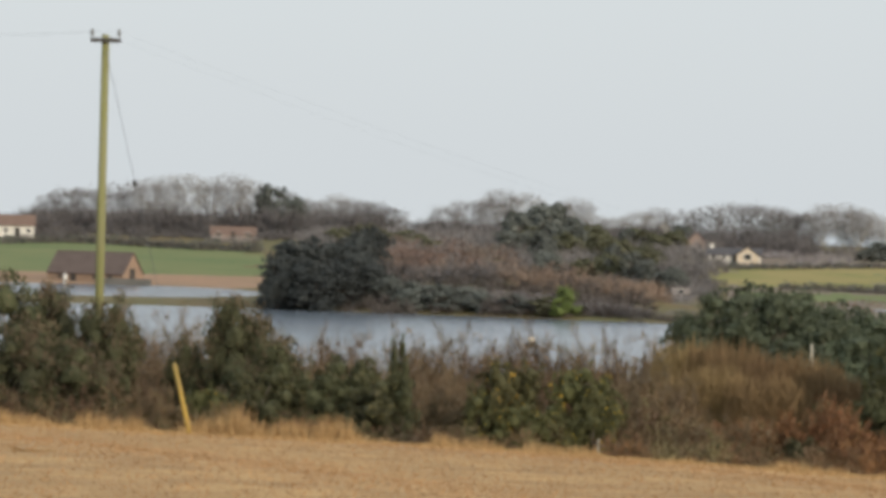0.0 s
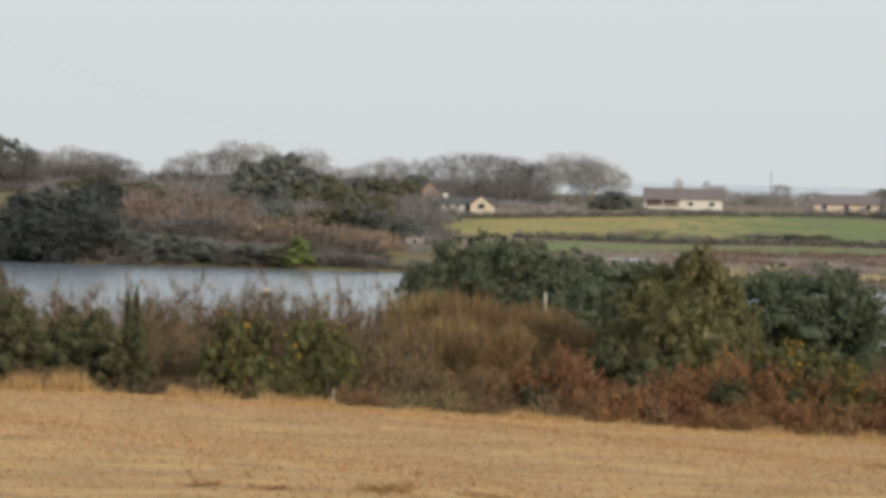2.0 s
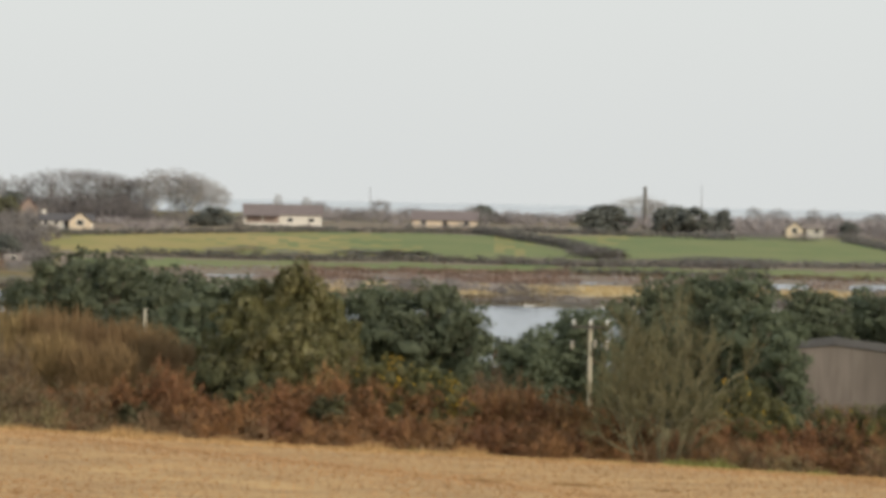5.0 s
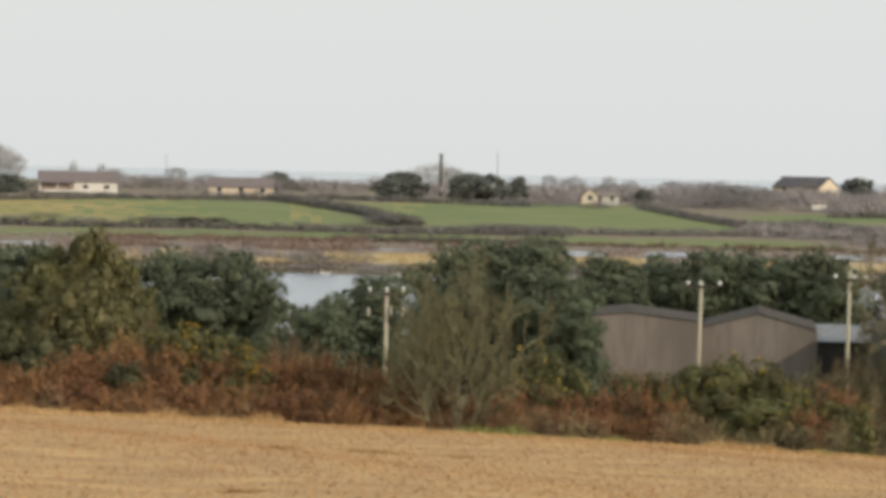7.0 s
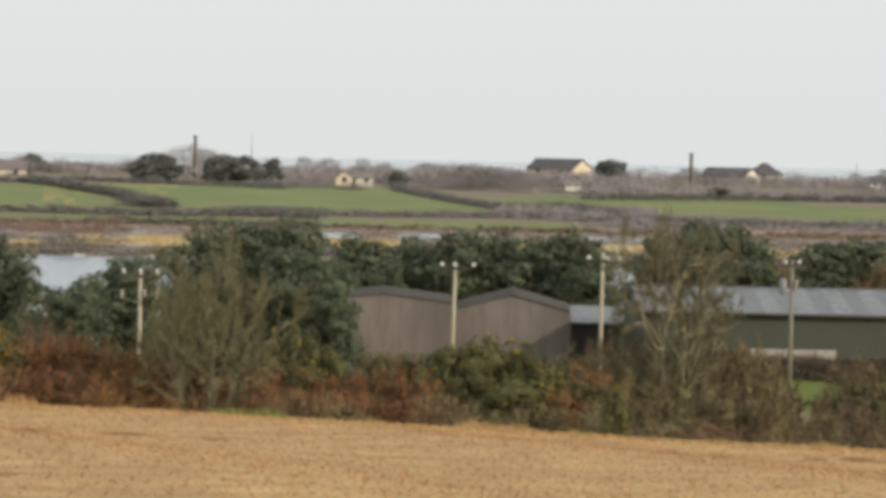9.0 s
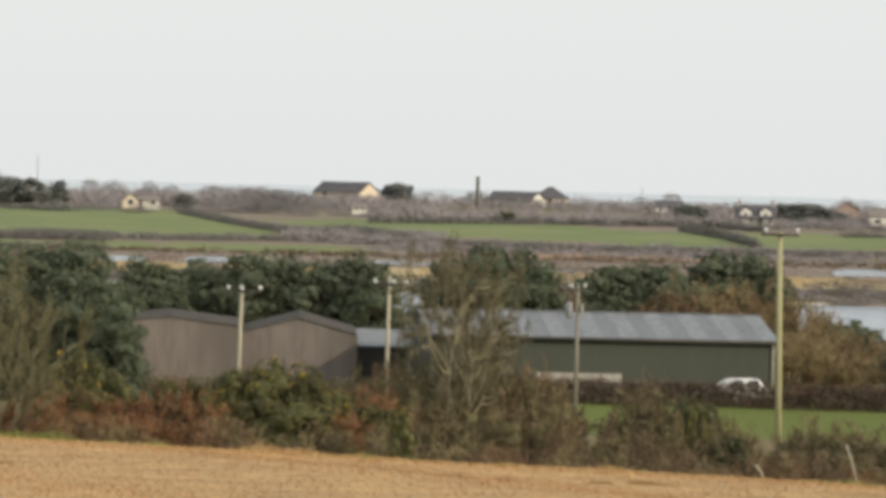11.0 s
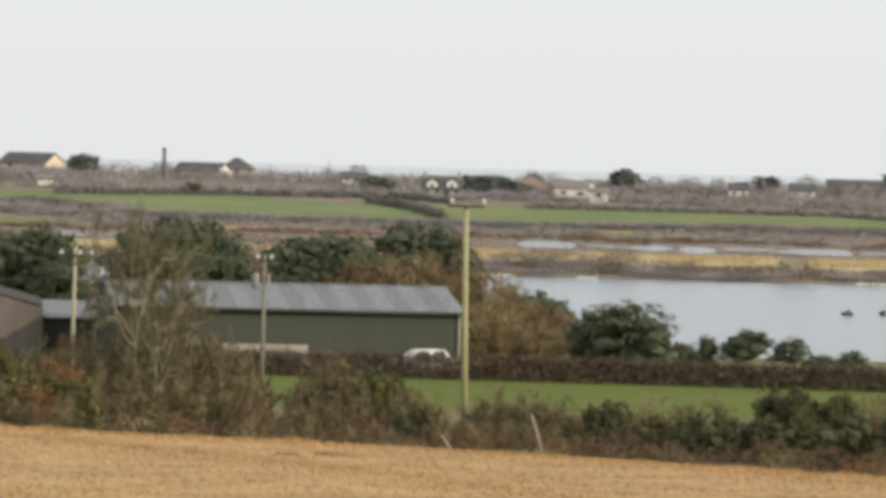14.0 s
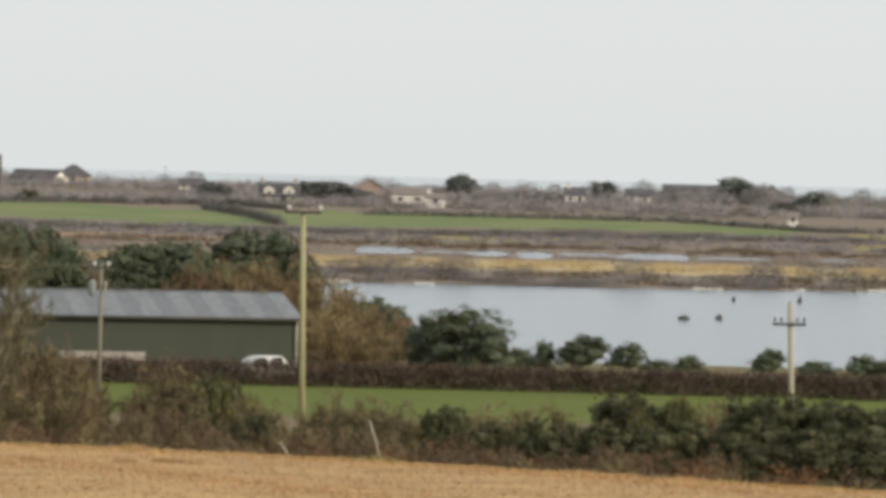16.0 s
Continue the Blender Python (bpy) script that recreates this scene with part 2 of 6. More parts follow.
def water_material(name, colour, rough, waves, chop):
    m = bpy.data.materials.new(name)
    m.use_nodes = True
    n, l = m.node_tree.nodes, m.node_tree.links
    p = n["Principled BSDF"]
    p.inputs["Base Color"].default_value = (*colour, 1)
    p.inputs["Roughness"].default_value, p.inputs["IOR"].default_value = rough, 1.33
    co, mp, tex, bm = n.new("ShaderNodeTexCoord"), n.new("ShaderNodeMapping"), n.new("ShaderNodeTexNoise"), n.new("ShaderNodeBump")
    mp.inputs["Scale"].default_value = (0.5, 1, 1)
    tex.inputs["Scale"].default_value, tex.inputs["Detail"].default_value = waves, 6
    bm.inputs["Strength"].default_value, bm.inputs["Distance"].default_value = chop, 0.25
    l.new(co.outputs["Object"], mp.inputs["Vector"]), l.new(mp.outputs[0], tex.inputs["Vector"])
    l.new(tex.outputs["Fac"], bm.inputs["Height"]), l.new(bm.outputs[0], p.inputs["Normal"])
    return m


M["lake"] = water_material("lake_water", (0.15, 0.18, 0.22), 0.18, 0.8, 0.16)
# sea base colour lightened to stand for haze at the horizon
M["sea"] = water_material("sea_water", (0.3, 0.35, 0.4), 0.15, 0.1, 0.02)


# ---- plan helpers ----
def spot(u, d):
    return d * math.sin(u / K), d * math.cos(u / K)


def height(v, d):
    """The height of what lies v steps below eye level at distance d."""
    return EYE - v * d / K


EDGE_D = 92.0
EDGE_U = [-2700, -2372, -1974, -1574, -1185, -806, -396, 0, 402, 832, 1333, 1824, 2383, 2700]
EDGE_V = [385, 394, 409, 421, 435, 453, 469, 482, 496, 510, 524, 541, 559, 568]
FAR_U = [-2400, -1900, -1200, -343, -100, 1416, 2016, 2374]
FAR_D = [574, 567, 541, 509, 505, 487, 490, 502]
NEAR_D = [98, 130, 165, 190, 230, 270, 298, 306, 330]
NEAR_Z = [0, 5.2, 3.2, 2.5, 1.5, 0.9, 0.35, -0.5, -0.7]
LAND_D = [0, 8, 60, 705, 728, 760, 800, 850, 950, 1100, 1250, 1400, 1600, 4800]
LAND_Z = [-0.7, 0.25, 0.3, 0.35, 0.45, 1.7, 3.2, 5.0, 6.4, 7.3, 6.0, -2.5, -6.0, -8.0]
# open water among the marsh: bearing from, to; dip from, to
POOLS = [(-2600, -1908, 146, 168), (-850, -735, 156, 163), (-615, -475, 156, 162), (-420, -360, 158, 163), (-240, -90, 158, 164), (140, 230, 154, 166),
         (300, 385, 152, 166), (470, 520, 154, 160), (620, 690, 152, 162), (700, 760, 155, 163), (960, 1000, 160, 166), (1440, 1550, 147, 163), (1560, 1650, 152, 160), (1655, 1715, 150, 162),
         (1725, 1790, 150, 165), (1800, 1905, 150, 160), (1912, 2035, 148, 163), (2045, 2180, 151, 160), (2260, 2340, 150, 156)]
# rises: bearing, half-width in steps, distance, half-depth, height
RISES = [(-1560, 210, 640, 60, 6.5), (-1300, 160, 650, 55, 4.0), (-1800, 120, 625, 45, 3.0), (-2300, 350, 980, 90, 2.5), (-1500, 500, 930, 80, 3.0)]


def ground_z(x, y):
    """Height of the ground; arrays or numbers."""
    x, y = np.asarray(x, float), np.asarray(y, float)
    d, a = np.hypot(x, y), np.arctan2(x, y)
    u = a * K
    edge = EYE - np.interp(u, EDGE_U, EDGE_V) * EDGE_D / K
    z = (EYE - 1.6) + (edge - EYE + 1.6) * np.minimum(d / EDGE_D, 1)
    z = z + 0.1 * np.sin(d * 0.16 + u * 0.004) * np.clip((d - 20) / 40, 0, 1) * np.clip((EDGE_D - d) / 12, 0, 1)
    slope = np.interp(d, NEAR_D, NEAR_Z)
    t = np.clip((d - EDGE_D) / (130 - EDGE_D), 0, 1)
    bank = edge + (5.2 - edge) * t - 0.45 * np.clip((d - EDGE_D) / 4, 0, 1) * (1 - t)
    z = np.where(d > EDGE_D, bank, z)
    z = np.where(d > 130, slope, z)
    shore = np.interp(u, FAR_U, FAR_D)
    far = np.where(d < shore + 60, np.interp(d - shore, LAND_D[:3], LAND_Z[:3]), np.interp(d, LAND_D[3:], LAND_Z[3:]))
    z = np.where(d > shore - 0.5, far, z)
    for pu, pw, pd, pl, ph in RISES:
        z = z + ph * np.exp(-((u - pu) / pw) ** 2 - ((d - pd) / pl) ** 2) * np.clip((d - shore - 4) / 25, 0, 1)
    dip = (EYE * K) / np.maximum(d, 1)
    for u0, u1, v0, v1 in POOLS:
        e = ((u - (u0 + u1) / 2) / ((u1 - u0) / 2)) ** 4 + ((dip - (v0 + v1) / 2) / ((v1 - v0) / 2)) ** 2
        z = np.where((d > 600) & (d < 730), np.minimum(z, -0.9 + 0.95 * np.clip(e, 0, 1.5)), z)
    away = np.clip((np.abs(a) - radians(26)) / radians(16), 0, 1)
    plain = (EYE - 1.6) - 4.5 * np.clip(d / 400, 0, 1) - 14 * np.clip((d - 1300) / 500, 0, 1)
    return z * (1 - away) + plain * away


def gz(u, d):
    return float(ground_z(*spot(u, d)))


def far_distance(u, v, start=715):
    """Where a line of sight at that bearing and dip meets the land across the lake."""
    ds = np.arange(start, 1150.0, 2.0)
    a = u / K
    dips = (EYE - ground_z(ds * math.sin(a), ds * math.cos(a))) / ds * K
    hit = np.nonzero(dips <= v)[0]
    return float(ds[hit[0]]) if len(hit) else 1100.0


def raw(name, verts, faces, materials, index=None, smooth=False):
    me = bpy.data.meshes.new(name)
    me.from_pydata(verts if isinstance(verts, list) else verts.tolist(), [], faces if isinstance(faces, list) else faces.tolist())
    for m in materials:
        me.materials.append(m)
    if index is not None:
        me.polygons.foreach_set("material_index", np.asarray(index, np.int32))
    if smooth:
        me.polygons.foreach_set("use_smooth", np.ones(len(me.polygons), bool))
    me.update()
    return me


def part(name, me, parent, label="", kind=""):
    ob = new(name, me)
    ob.parent = parent
    return tagged(ob, label, kind=kind)


def thing(name, x, y, z, label, category, group="", turn=0.0, kind=""):
    ob = new(name)
    ob.matrix_basis = pose(x, y, z, 0, 0, turn)
    return tagged(ob, label, category, group, kind)


def bm_mesh(name, bm, material, smooth=False):
    me = bpy.data.meshes.new(name)
    bm.to_mesh(me)
    bm.free()
    me.materials.append(material)
    if smooth:
        me.polygons.foreach_set("use_smooth", np.ones(len(me.polygons), bool))
    return me


def add_box(bm, x0, x1, y0, y1, z0, z1):
    r = bmesh.ops.create_cube(bm, size=1)
    for v in r["verts"]:
        v.co = Vector(((x0 + x1) / 2 + v.co.x * (x1 - x0), (y0 + y1) / 2 + v.co.y * (y1 - y0), (z0 + z1) / 2 + v.co.z * (z1 - z0)))


def box(name, x0, x1, y0, y1, z0, z1, material, parent, label="", bevel=0.0):
    bm = bmesh.new()
    add_box(bm, x0, x1, y0, y1, z0, z1)
    if bevel:
        bmesh.ops.bevel(bm, geom=bm.edges[:], offset=bevel, segments=1, affect="EDGES")
    return part(name, bm_mesh(name, bm, material), parent, label)


def tube_arrays(points, radii, sides=6):
    """Verts and faces of a tube along points."""
    pts = [Vector(p) for p in points]
    verts, faces = [], []
    for i, p in enumerate(pts):
        way = (pts[min(i + 1, len(pts) - 1)] - pts[max(i - 1, 0)]).normalized()
        side = way.cross(Vector((0.31, 0.95, 0.05))).normalized()
        up = side.cross(way)
        for k in range(sides):
            a = 2 * math.pi * k / sides
            verts.append(p + (side * math.cos(a) + up * math.sin(a)) * radii[i])
    for i in range(len(pts) - 1):
        for k in range(sides):
            j = (k + 1) % sides
            faces.append((i * sides + k, i * sides + j, (i + 1) * sides + j, (i + 1) * sides + k))
    faces.append(tuple(range(sides))[::-1])
    faces.append(tuple((len(pts) - 1) * sides + k for k in range(sides)))
    return [tuple(v) for v in verts], faces


def tube(name, points, radii, material, parent, label="", sides=8):
    v, f = tube_arrays(points, radii, sides)
    return part(name, raw(name, v, f, [material], smooth=True), parent, label)


# ---- ground ----
def build_ground():
    fine = np.radians(np.arange(-21.0, 21.001, 0.14))
    rest = np.radians(np.concatenate([np.arange(-180, -21, 3.0), np.arange(22.5, 180, 3.0)]))
    az = np.sort(np.concatenate([fine, rest]))
    ds = np.concatenate([[0.5], np.arange(4, 40, 4), np.arange(40, 90, 2), np.arange(90, 110, 2), np.arange(110, 310, 5), np.arange(310, 470, 16), np.arange(470, 960, 5.0),
                         np.arange(960, 1400, 10), [1450, 1500, 1600, 1900, 2500, 3400, 4800]])
    A, D = np.meshgrid(az, ds)
    X, Y = D * np.sin(A), D * np.cos(A)
    Z = ground_z(X, Y)
    n, rows = len(az), len(ds)
    verts = np.stack([X, Y, Z], -1).reshape(-1, 3)
    i, j = np.meshgrid(np.arange(rows - 1), np.arange(n), indexing="ij")
    k = (j + 1) % n
    faces = np.stack([i * n + j, i * n + k, (i + 1) * n + k, (i + 1) * n + j], -1).reshape(-1, 4)
    cap = tuple(range(n))[::-1]
    # land use by bearing and distance, with wandering borders
    mid = verts[faces].mean(1)
    d, u = np.hypot(mid[:, 0], mid[:, 1]), np.arctan2(mid[:, 0], mid[:, 1]) * K
    z = mid[:, 2]
    v = (EYE - z) / d * K
    wob = 3 * np.sin(u * 0.021) + 2 * np.sin(u * 0.057 + 1)
    use = np.full(len(mid), 1)
    use[d < EDGE_D] = 0
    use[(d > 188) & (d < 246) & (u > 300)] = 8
    shore = np.interp(u, FAR_U, FAR_D)
    use[(d > shore)] = 5
    use[(d > shore) & (u < -1100)] = 1
    use[(d > 556 + wob) & (d < 615 + wob) & (u > -640)] = 4
    use[(d > 622 + wob) & (d < 728) & (u > -1100)] = 5
    use[(d >= 728) & (v > 58) & (u > -1100)] = 5
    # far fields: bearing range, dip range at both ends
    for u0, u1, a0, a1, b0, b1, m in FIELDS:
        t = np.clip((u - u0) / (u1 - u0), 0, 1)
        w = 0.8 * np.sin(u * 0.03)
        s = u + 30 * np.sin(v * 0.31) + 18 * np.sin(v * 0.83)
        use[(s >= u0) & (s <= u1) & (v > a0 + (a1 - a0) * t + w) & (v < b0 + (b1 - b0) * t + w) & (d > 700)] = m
    # a tan stand that thins out into green
    chance = np.random.default_rng(5).random(len(mid))
    stand = np.isin(use, (2, 3)) & (d > 700) & (v > 72) & (v < 122)
    use = np.where(stand & (u > -900) & (u < -380), np.where(chance < (u + 850) / 420, 2, 3), use)
    use = np.where(stand & (u > -335) & (u < 60), np.where(chance < 0.35 + (u + 335) / 420 + (v - 84) / 60, 2, 3), use)
    use[(v <= 58) & (d > 800)] = 1
    use[(u < -1905) & (d > 574) & (d < 620)] = 1
    use[(u < -1905) & (d > 700) & (d < 748)] = 6
    use[(u > 830) & (u < 1240) & (d > 712) & (d < 736 + wob)] = 6
    # broken pale strip on the far shore, coloured to stand for foam
    use[(d > shore - 2) & (d < shore + 7) & (u > -420) & (np.sin(u * 0.011) + np.sin(u * 0.037) > -0.3)] = 9
    use[(z < -0.15) & (d > 300)] = 7
    use[(np.abs(u) > 3400) & (d > EDGE_D)] = 2
    me = raw("ground", verts, faces.tolist() + [cap], [M["stubble"], M["rough_grass"], M["meadow"], M["pale_meadow"], M["reed"], M["marsh"], M["clay"], M["mud"], M["near_meadow"], M["shore_foam"]], np.append(use, 0), True)
    return tagged(new("ground", me), "rolling farmland with a stubble field and meadows", "ground", kind="structure")


FIELDS = [
    (-2600, -1905, 64, 84, 136, 134, 2),
    (-1115, -600, 88, 77, 121, 119, 3), (-600, -330, 77, 78, 118, 120, 2), (-330, -120, 79, 118, 120, 120, 2),
    (-1085, -600, 131, 131, 145, 147, 2), (-600, 180, 131, 130, 148, 149, 2), (180, 610, 130, 129, 148, 143, 2),
    (-330, -90, 77, 74, 80, 117, 3), (-90, 295, 74, 71, 117, 116, 2), (295, 490, 71, 111, 116, 112, 2),
]
FIELDS += [
    (485, 715, 84, 81, 93, 107, 2), (715, 960, 81, 82, 107, 110, 2), (960, 1240, 84, 92, 110, 118, 2), (1225, 1440, 86, 87, 111, 113, 2), (1440, 1890, 87, 89, 112, 107, 2), (1890, 2240, 90, 100, 107, 110, 2), (1520, 1860, 126, 128, 131, 134, 3), (2350, 2700, 106, 108, 130, 132, 3),
]
build_ground()


def sheet(name, r0, r1, a0, a1, z, material, label):
    az = np.radians(np.linspace(a0, a1, 97))
    verts = [(r * math.sin(a), r * math.cos(a), z) for r in (r0, r1) for a in az]
    n = len(az)
    faces = [(i, i + 1, n + i + 1, n + i) for i in range(n - 1)]
    return tagged(new(name, raw(name, verts, faces, [material])), label, "water", kind="structure")


sheet("lake_water", 285, 735, -40, 40, 0.0, M["lake"], "pale grey-blue lake and pools rippled by wind")
sheet("sea_water", 1360, 4900, -180, 180, -1.0, M["sea"], "pale hazy sea along the horizon")


# ---- plants: unit shapes, one wide and one high ----
def strips(a, b, width, rng):
    """Thin tapering blades from a to b."""
    way = b - a
    side = np.cross(way, rng.normal(size=a.shape))
    side /= np.linalg.norm(side, axis=1, keepdims=True) + 1e-9
    w = np.broadcast_to(np.asarray(width, float), (len(a),))[:, None] / 2
    v = np.stack([a - side * w, a + side * w, b], 1).reshape(-1, 3)
    return v, np.arange(len(v)).reshape(-1, 3)


def leaves(c, size, rng, long=1.5):
    """Small leaf-shaped faces at c, turned at random."""
    n = len(c)
    p, q = rng.normal(size=(n, 3)), rng.normal(size=(n, 3))
    p /= np.linalg.norm(p, axis=1, keepdims=True)
    q -= p * (p * q).sum(1, keepdims=True)
    q /= np.linalg.norm(q, axis=1, keepdims=True)
    s = np.broadcast_to(np.asarray(size, float), (n,))[:, None] / 2
    v = np.stack([c - p * s * long - q * s, c - p * s * long * 0.3 + q * s, c + p * s * long], 1).reshape(-1, 3)
    return v, np.arange(len(v)).reshape(-1, 3)


def soup(name, pieces, materials):
    """One mesh out of (verts, faces, material number)."""
    verts, faces, idx, n = [], [], [], 0
    for v, f, m in pieces:
        verts.append(np.asarray(v, float).reshape(-1, 3))
        faces += (np.asarray(f) + n).tolist() if not isinstance(f, list) else [tuple(i + n for i in q) for q in f]
        idx += [m] * len(f)
        n += len(verts[-1])
    return raw(name, np.concatenate(verts), faces, materials, idx)


def limb(a, b, bend, n=4):
    a, b = np.asarray(a, float), np.asarray(b, float)
    t = np.linspace(0, 1, n)[:, None]
    return a + (b - a) * t + np.asarray(bend) * (t * (1 - t) * 4)


def bare_tree(seed, bark, twig, trunk=0.25, crown=(0.62, 0.36), limbs=12, twigs=1500, width=0.0042, stout=0.016, up=0.35, lean=0.0, reach=(0.04, 0.11), dome=None):
    rng = np.random.default_rng(seed)
    wood, fine, tips, dirs, subs = [], [], [], [], []
    top = np.array([rng.normal() * 0.02 + lean * 0.3, rng.normal() * 0.02, trunk])
    stem = limb((0, 0, -0.03), top, rng.normal(size=3) * 0.01)
    wood.append((*tube_arrays(stem, np.linspace(stout * 1.3, stout * 0.85, 4), 6), 0))
    for i in range(limbs):
        a = 2 * math.pi * (i + rng.random() * 0.8) / limbs
        r = 0.48 * math.sqrt(rng.random() * 0.85 + 0.15)
        h = crown[0] + crown[1] * math.sqrt(max(0, 1 - (r / 0.5) ** 2)) * rng.uniform(0.6, 1.0)
        end = np.array([r * math.cos(a) + lean, r * math.sin(a), h])
        start = stem[-1] * rng.uniform(0.65, 1.0)
        path = limb(start, end, (-0.06 * math.cos(a), -0.06 * math.sin(a), rng.uniform(-0.08, 0.02)), 5)
        wood.append((*tube_arrays(path, np.linspace(stout * 0.6, stout * 0.14, 5), 4), 0))
        for _ in range(8):
            t = rng.uniform(0.3, 1)
            s = path[0] + (path[-1] - path[0]) * t + (-0.06 * math.cos(a) * t * (1 - t) * 4, -0.06 * math.sin(a) * t * (1 - t) * 4, 0)
            e = s + rng.normal(size=3) * (0.11, 0.11, 0.07) + (0, 0, 0.06)
            e[2] = min(e[2], crown[0] + crown[1])
            subs.append((s, e))
            tips += [s + (e - s) * q for q in (0.3, 0.55, 0.8, 1.0)]
            dirs += [(e - s)] * 4
    tips, dirs = np.array(tips), np.array(dirs)
    sa, sb = np.array([q[0] for q in subs]), np.array([q[1] for q in subs])
    wood.append((*strips(sa, sb, stout * 0.42, rng), 0))
    wood.append((*strips(sa, sb, stout * 0.42, rng), 0))
    pick = rng.integers(0, len(tips), twigs)
    a = tips[pick] + rng.normal(size=(twigs, 3)) * 0.012
    if dome:                    # fine twigs filling a rounded crown
        way = rng.normal(size=(twigs, 3))
        way /= np.linalg.norm(way, axis=1, keepdims=True)
        bumps = 1 + 0.12 * np.sin(way[:, :1] * 6 + seed) * np.cos(way[:, 1:2] * 5 + seed) + 0.08 * np.sin(way[:, 2:] * 9 + seed)
        a = way * rng.uniform(0.15, 1, (twigs, 1)) ** 0.5 * bumps * (0.46, 0.46, dome[1] * 0.93) + (0, 0, dome[0])
        a[:, 2] = np.maximum(a[:, 2], 0.02)
        dirs, pick = way, np.arange(twigs)
    w = dirs[pick] / (np.linalg.norm(dirs[pick], axis=1, keepdims=True) + 1e-9) + rng.normal(size=(twigs, 3)) * 0.6 + (0, 0, up)
    b = a + w / np.linalg.norm(w, axis=1, keepdims=True) * rng.uniform(*reach, (twigs, 1))
    fine.append((*strips(a, b, rng.uniform(0.6, 1.4, twigs) * width, rng), 0))
    return [("trunk", soup("trunk", wood, [bark])), ("crown", soup("crown", fine, [twig]))]


def forked_tree(seed, bark, twig, stems=3, splay=0.12, fork=(0.4, 0.85), levels=(6, 5), length=0.42, up=0.5, stout=0.014, twigs=6000, width=0.004, tip=(0.04, 0.1)):
    """A leafless tree of several stems that fork and fork again, with fine twigs on the last branches."""
    rng = np.random.default_rng(seed)
    wood, ends = [], []

    def grow(a, way, long, r, level):
        way = way / np.linalg.norm(way)
        b = a + way * long
        path = limb(a, b, rng.normal(size=3) * long * 0.09 + (0, 0, -0.03 * long), 5)
        wood.append((*tube_arrays(path, np.linspace(r, r * 0.45, 5), 5 if level < 2 else 4), 0))
        if level >= len(levels):
            ends.append(path)
            return
        for i in range(levels[level]):
            t = rng.uniform(*fork) if i else 1.0
            k = min(int(t * 4), 3)
            p = path[k] + (path[k + 1] - path[k]) * (t * 4 - k)
            side = np.cross(way, rng.normal(size=3))
            side /= np.linalg.norm(side)
            grow(p, way * rng.uniform(0.4, 0.9) + side * rng.uniform(0.4, 0.9) + (0, 0, up * 0.4), long * rng.uniform(0.42, 0.68), r * 0.5, level + 1)

    for i in range(stems):
        a = i * 2.4 + rng.uniform(-0.4, 0.4)
        q = splay * rng.uniform(0.4, 1.2)
        grow(np.array((0.03 * math.cos(a), 0.03 * math.sin(a), -0.03)), np.array((q * math.cos(a) * 2, q * math.sin(a) * 2, 1.0)), length * rng.uniform(0.75, 1.15), stout * rng.uniform(0.7, 1.1), 0)
    E = np.array(ends)
    n = len(E)
    pick, t = rng.integers(0, n, twigs), rng.uniform(0.5, 4, twigs)
    k = np.minimum(t.astype(int), 3)
    a = E[pick, k] + (E[pick, k + 1] - E[pick, k]) * (t - k)[:, None]
    w = E[pick, 4] - E[pick, 0]
    w = w / np.linalg.norm(w, axis=1, keepdims=True) + rng.normal(size=(twigs, 3)) * 0.55 + (0, 0, up * 0.5)
    b = a + w / np.linalg.norm(w, axis=1, keepdims=True) * rng.uniform(*tip, (twigs, 1))
    fine = [(*strips(a, b, rng.uniform(0.6, 1.4, twigs) * width, rng), 0)]
    how = unit(fine)
    how = ((0.0, 0.0), how[1], how[2])
    return [("trunk", soup("trunk", fit_to(wood, *how), [bark])), ("crown", soup("crown", fit_to(fine, *how), [twig]))]


def facing_leaves(c, out, size, rng, long=1.5):
    """Small leaf-shaped faces at c that lie roughly across the direction out."""
    n = len(c)
    p = np.cross(out, rng.normal(size=(n, 3)))
    p /= np.linalg.norm(p, axis=1, keepdims=True) + 1e-9
    q = np.cross(out, p)
    q /= np.linalg.norm(q, axis=1, keepdims=True) + 1e-9
    s = np.broadcast_to(np.asarray(size, float), (n,))[:, None] / 2
    v = np.stack([c - p * s * long - q * s, c - p * s * long * 0.3 + q * s, c + p * s * long], 1).reshape(-1, 3)
    return v, np.arange(len(v)).reshape(-1, 3)


BALL = bmesh.new()
bmesh.ops.create_icosphere(BALL, subdivisions=1, radius=1)
BALL_V = np.array([tuple(q.co) for q in BALL.verts])
BALL_F = np.array([[q.index for q in f.verts] for f in BALL.faces])
BALL.free()


def unit(pieces, low=0.0):
    """Scale grown pieces so that they stand one wide and one high."""
    every = np.concatenate([np.asarray(v, float).reshape(-1, 3) for v, f, m in pieces])
    mid = (np.percentile(every[:, :2], 1.5, 0) + np.percentile(every[:, :2], 98.5, 0)) / 2
    wide = (np.percentile(every[:, :2], 98.5, 0) - np.percentile(every[:, :2], 1.5, 0)).max()
    top = np.percentile(every[:, 2], 99.3)
    return mid, wide, top


def fit_to(pieces, mid, wide, top):
    return [((np.asarray(v, float).reshape(-1, 3) - (*mid, 0)) / (wide, wide, top), f, m) for v, f, m in pieces]


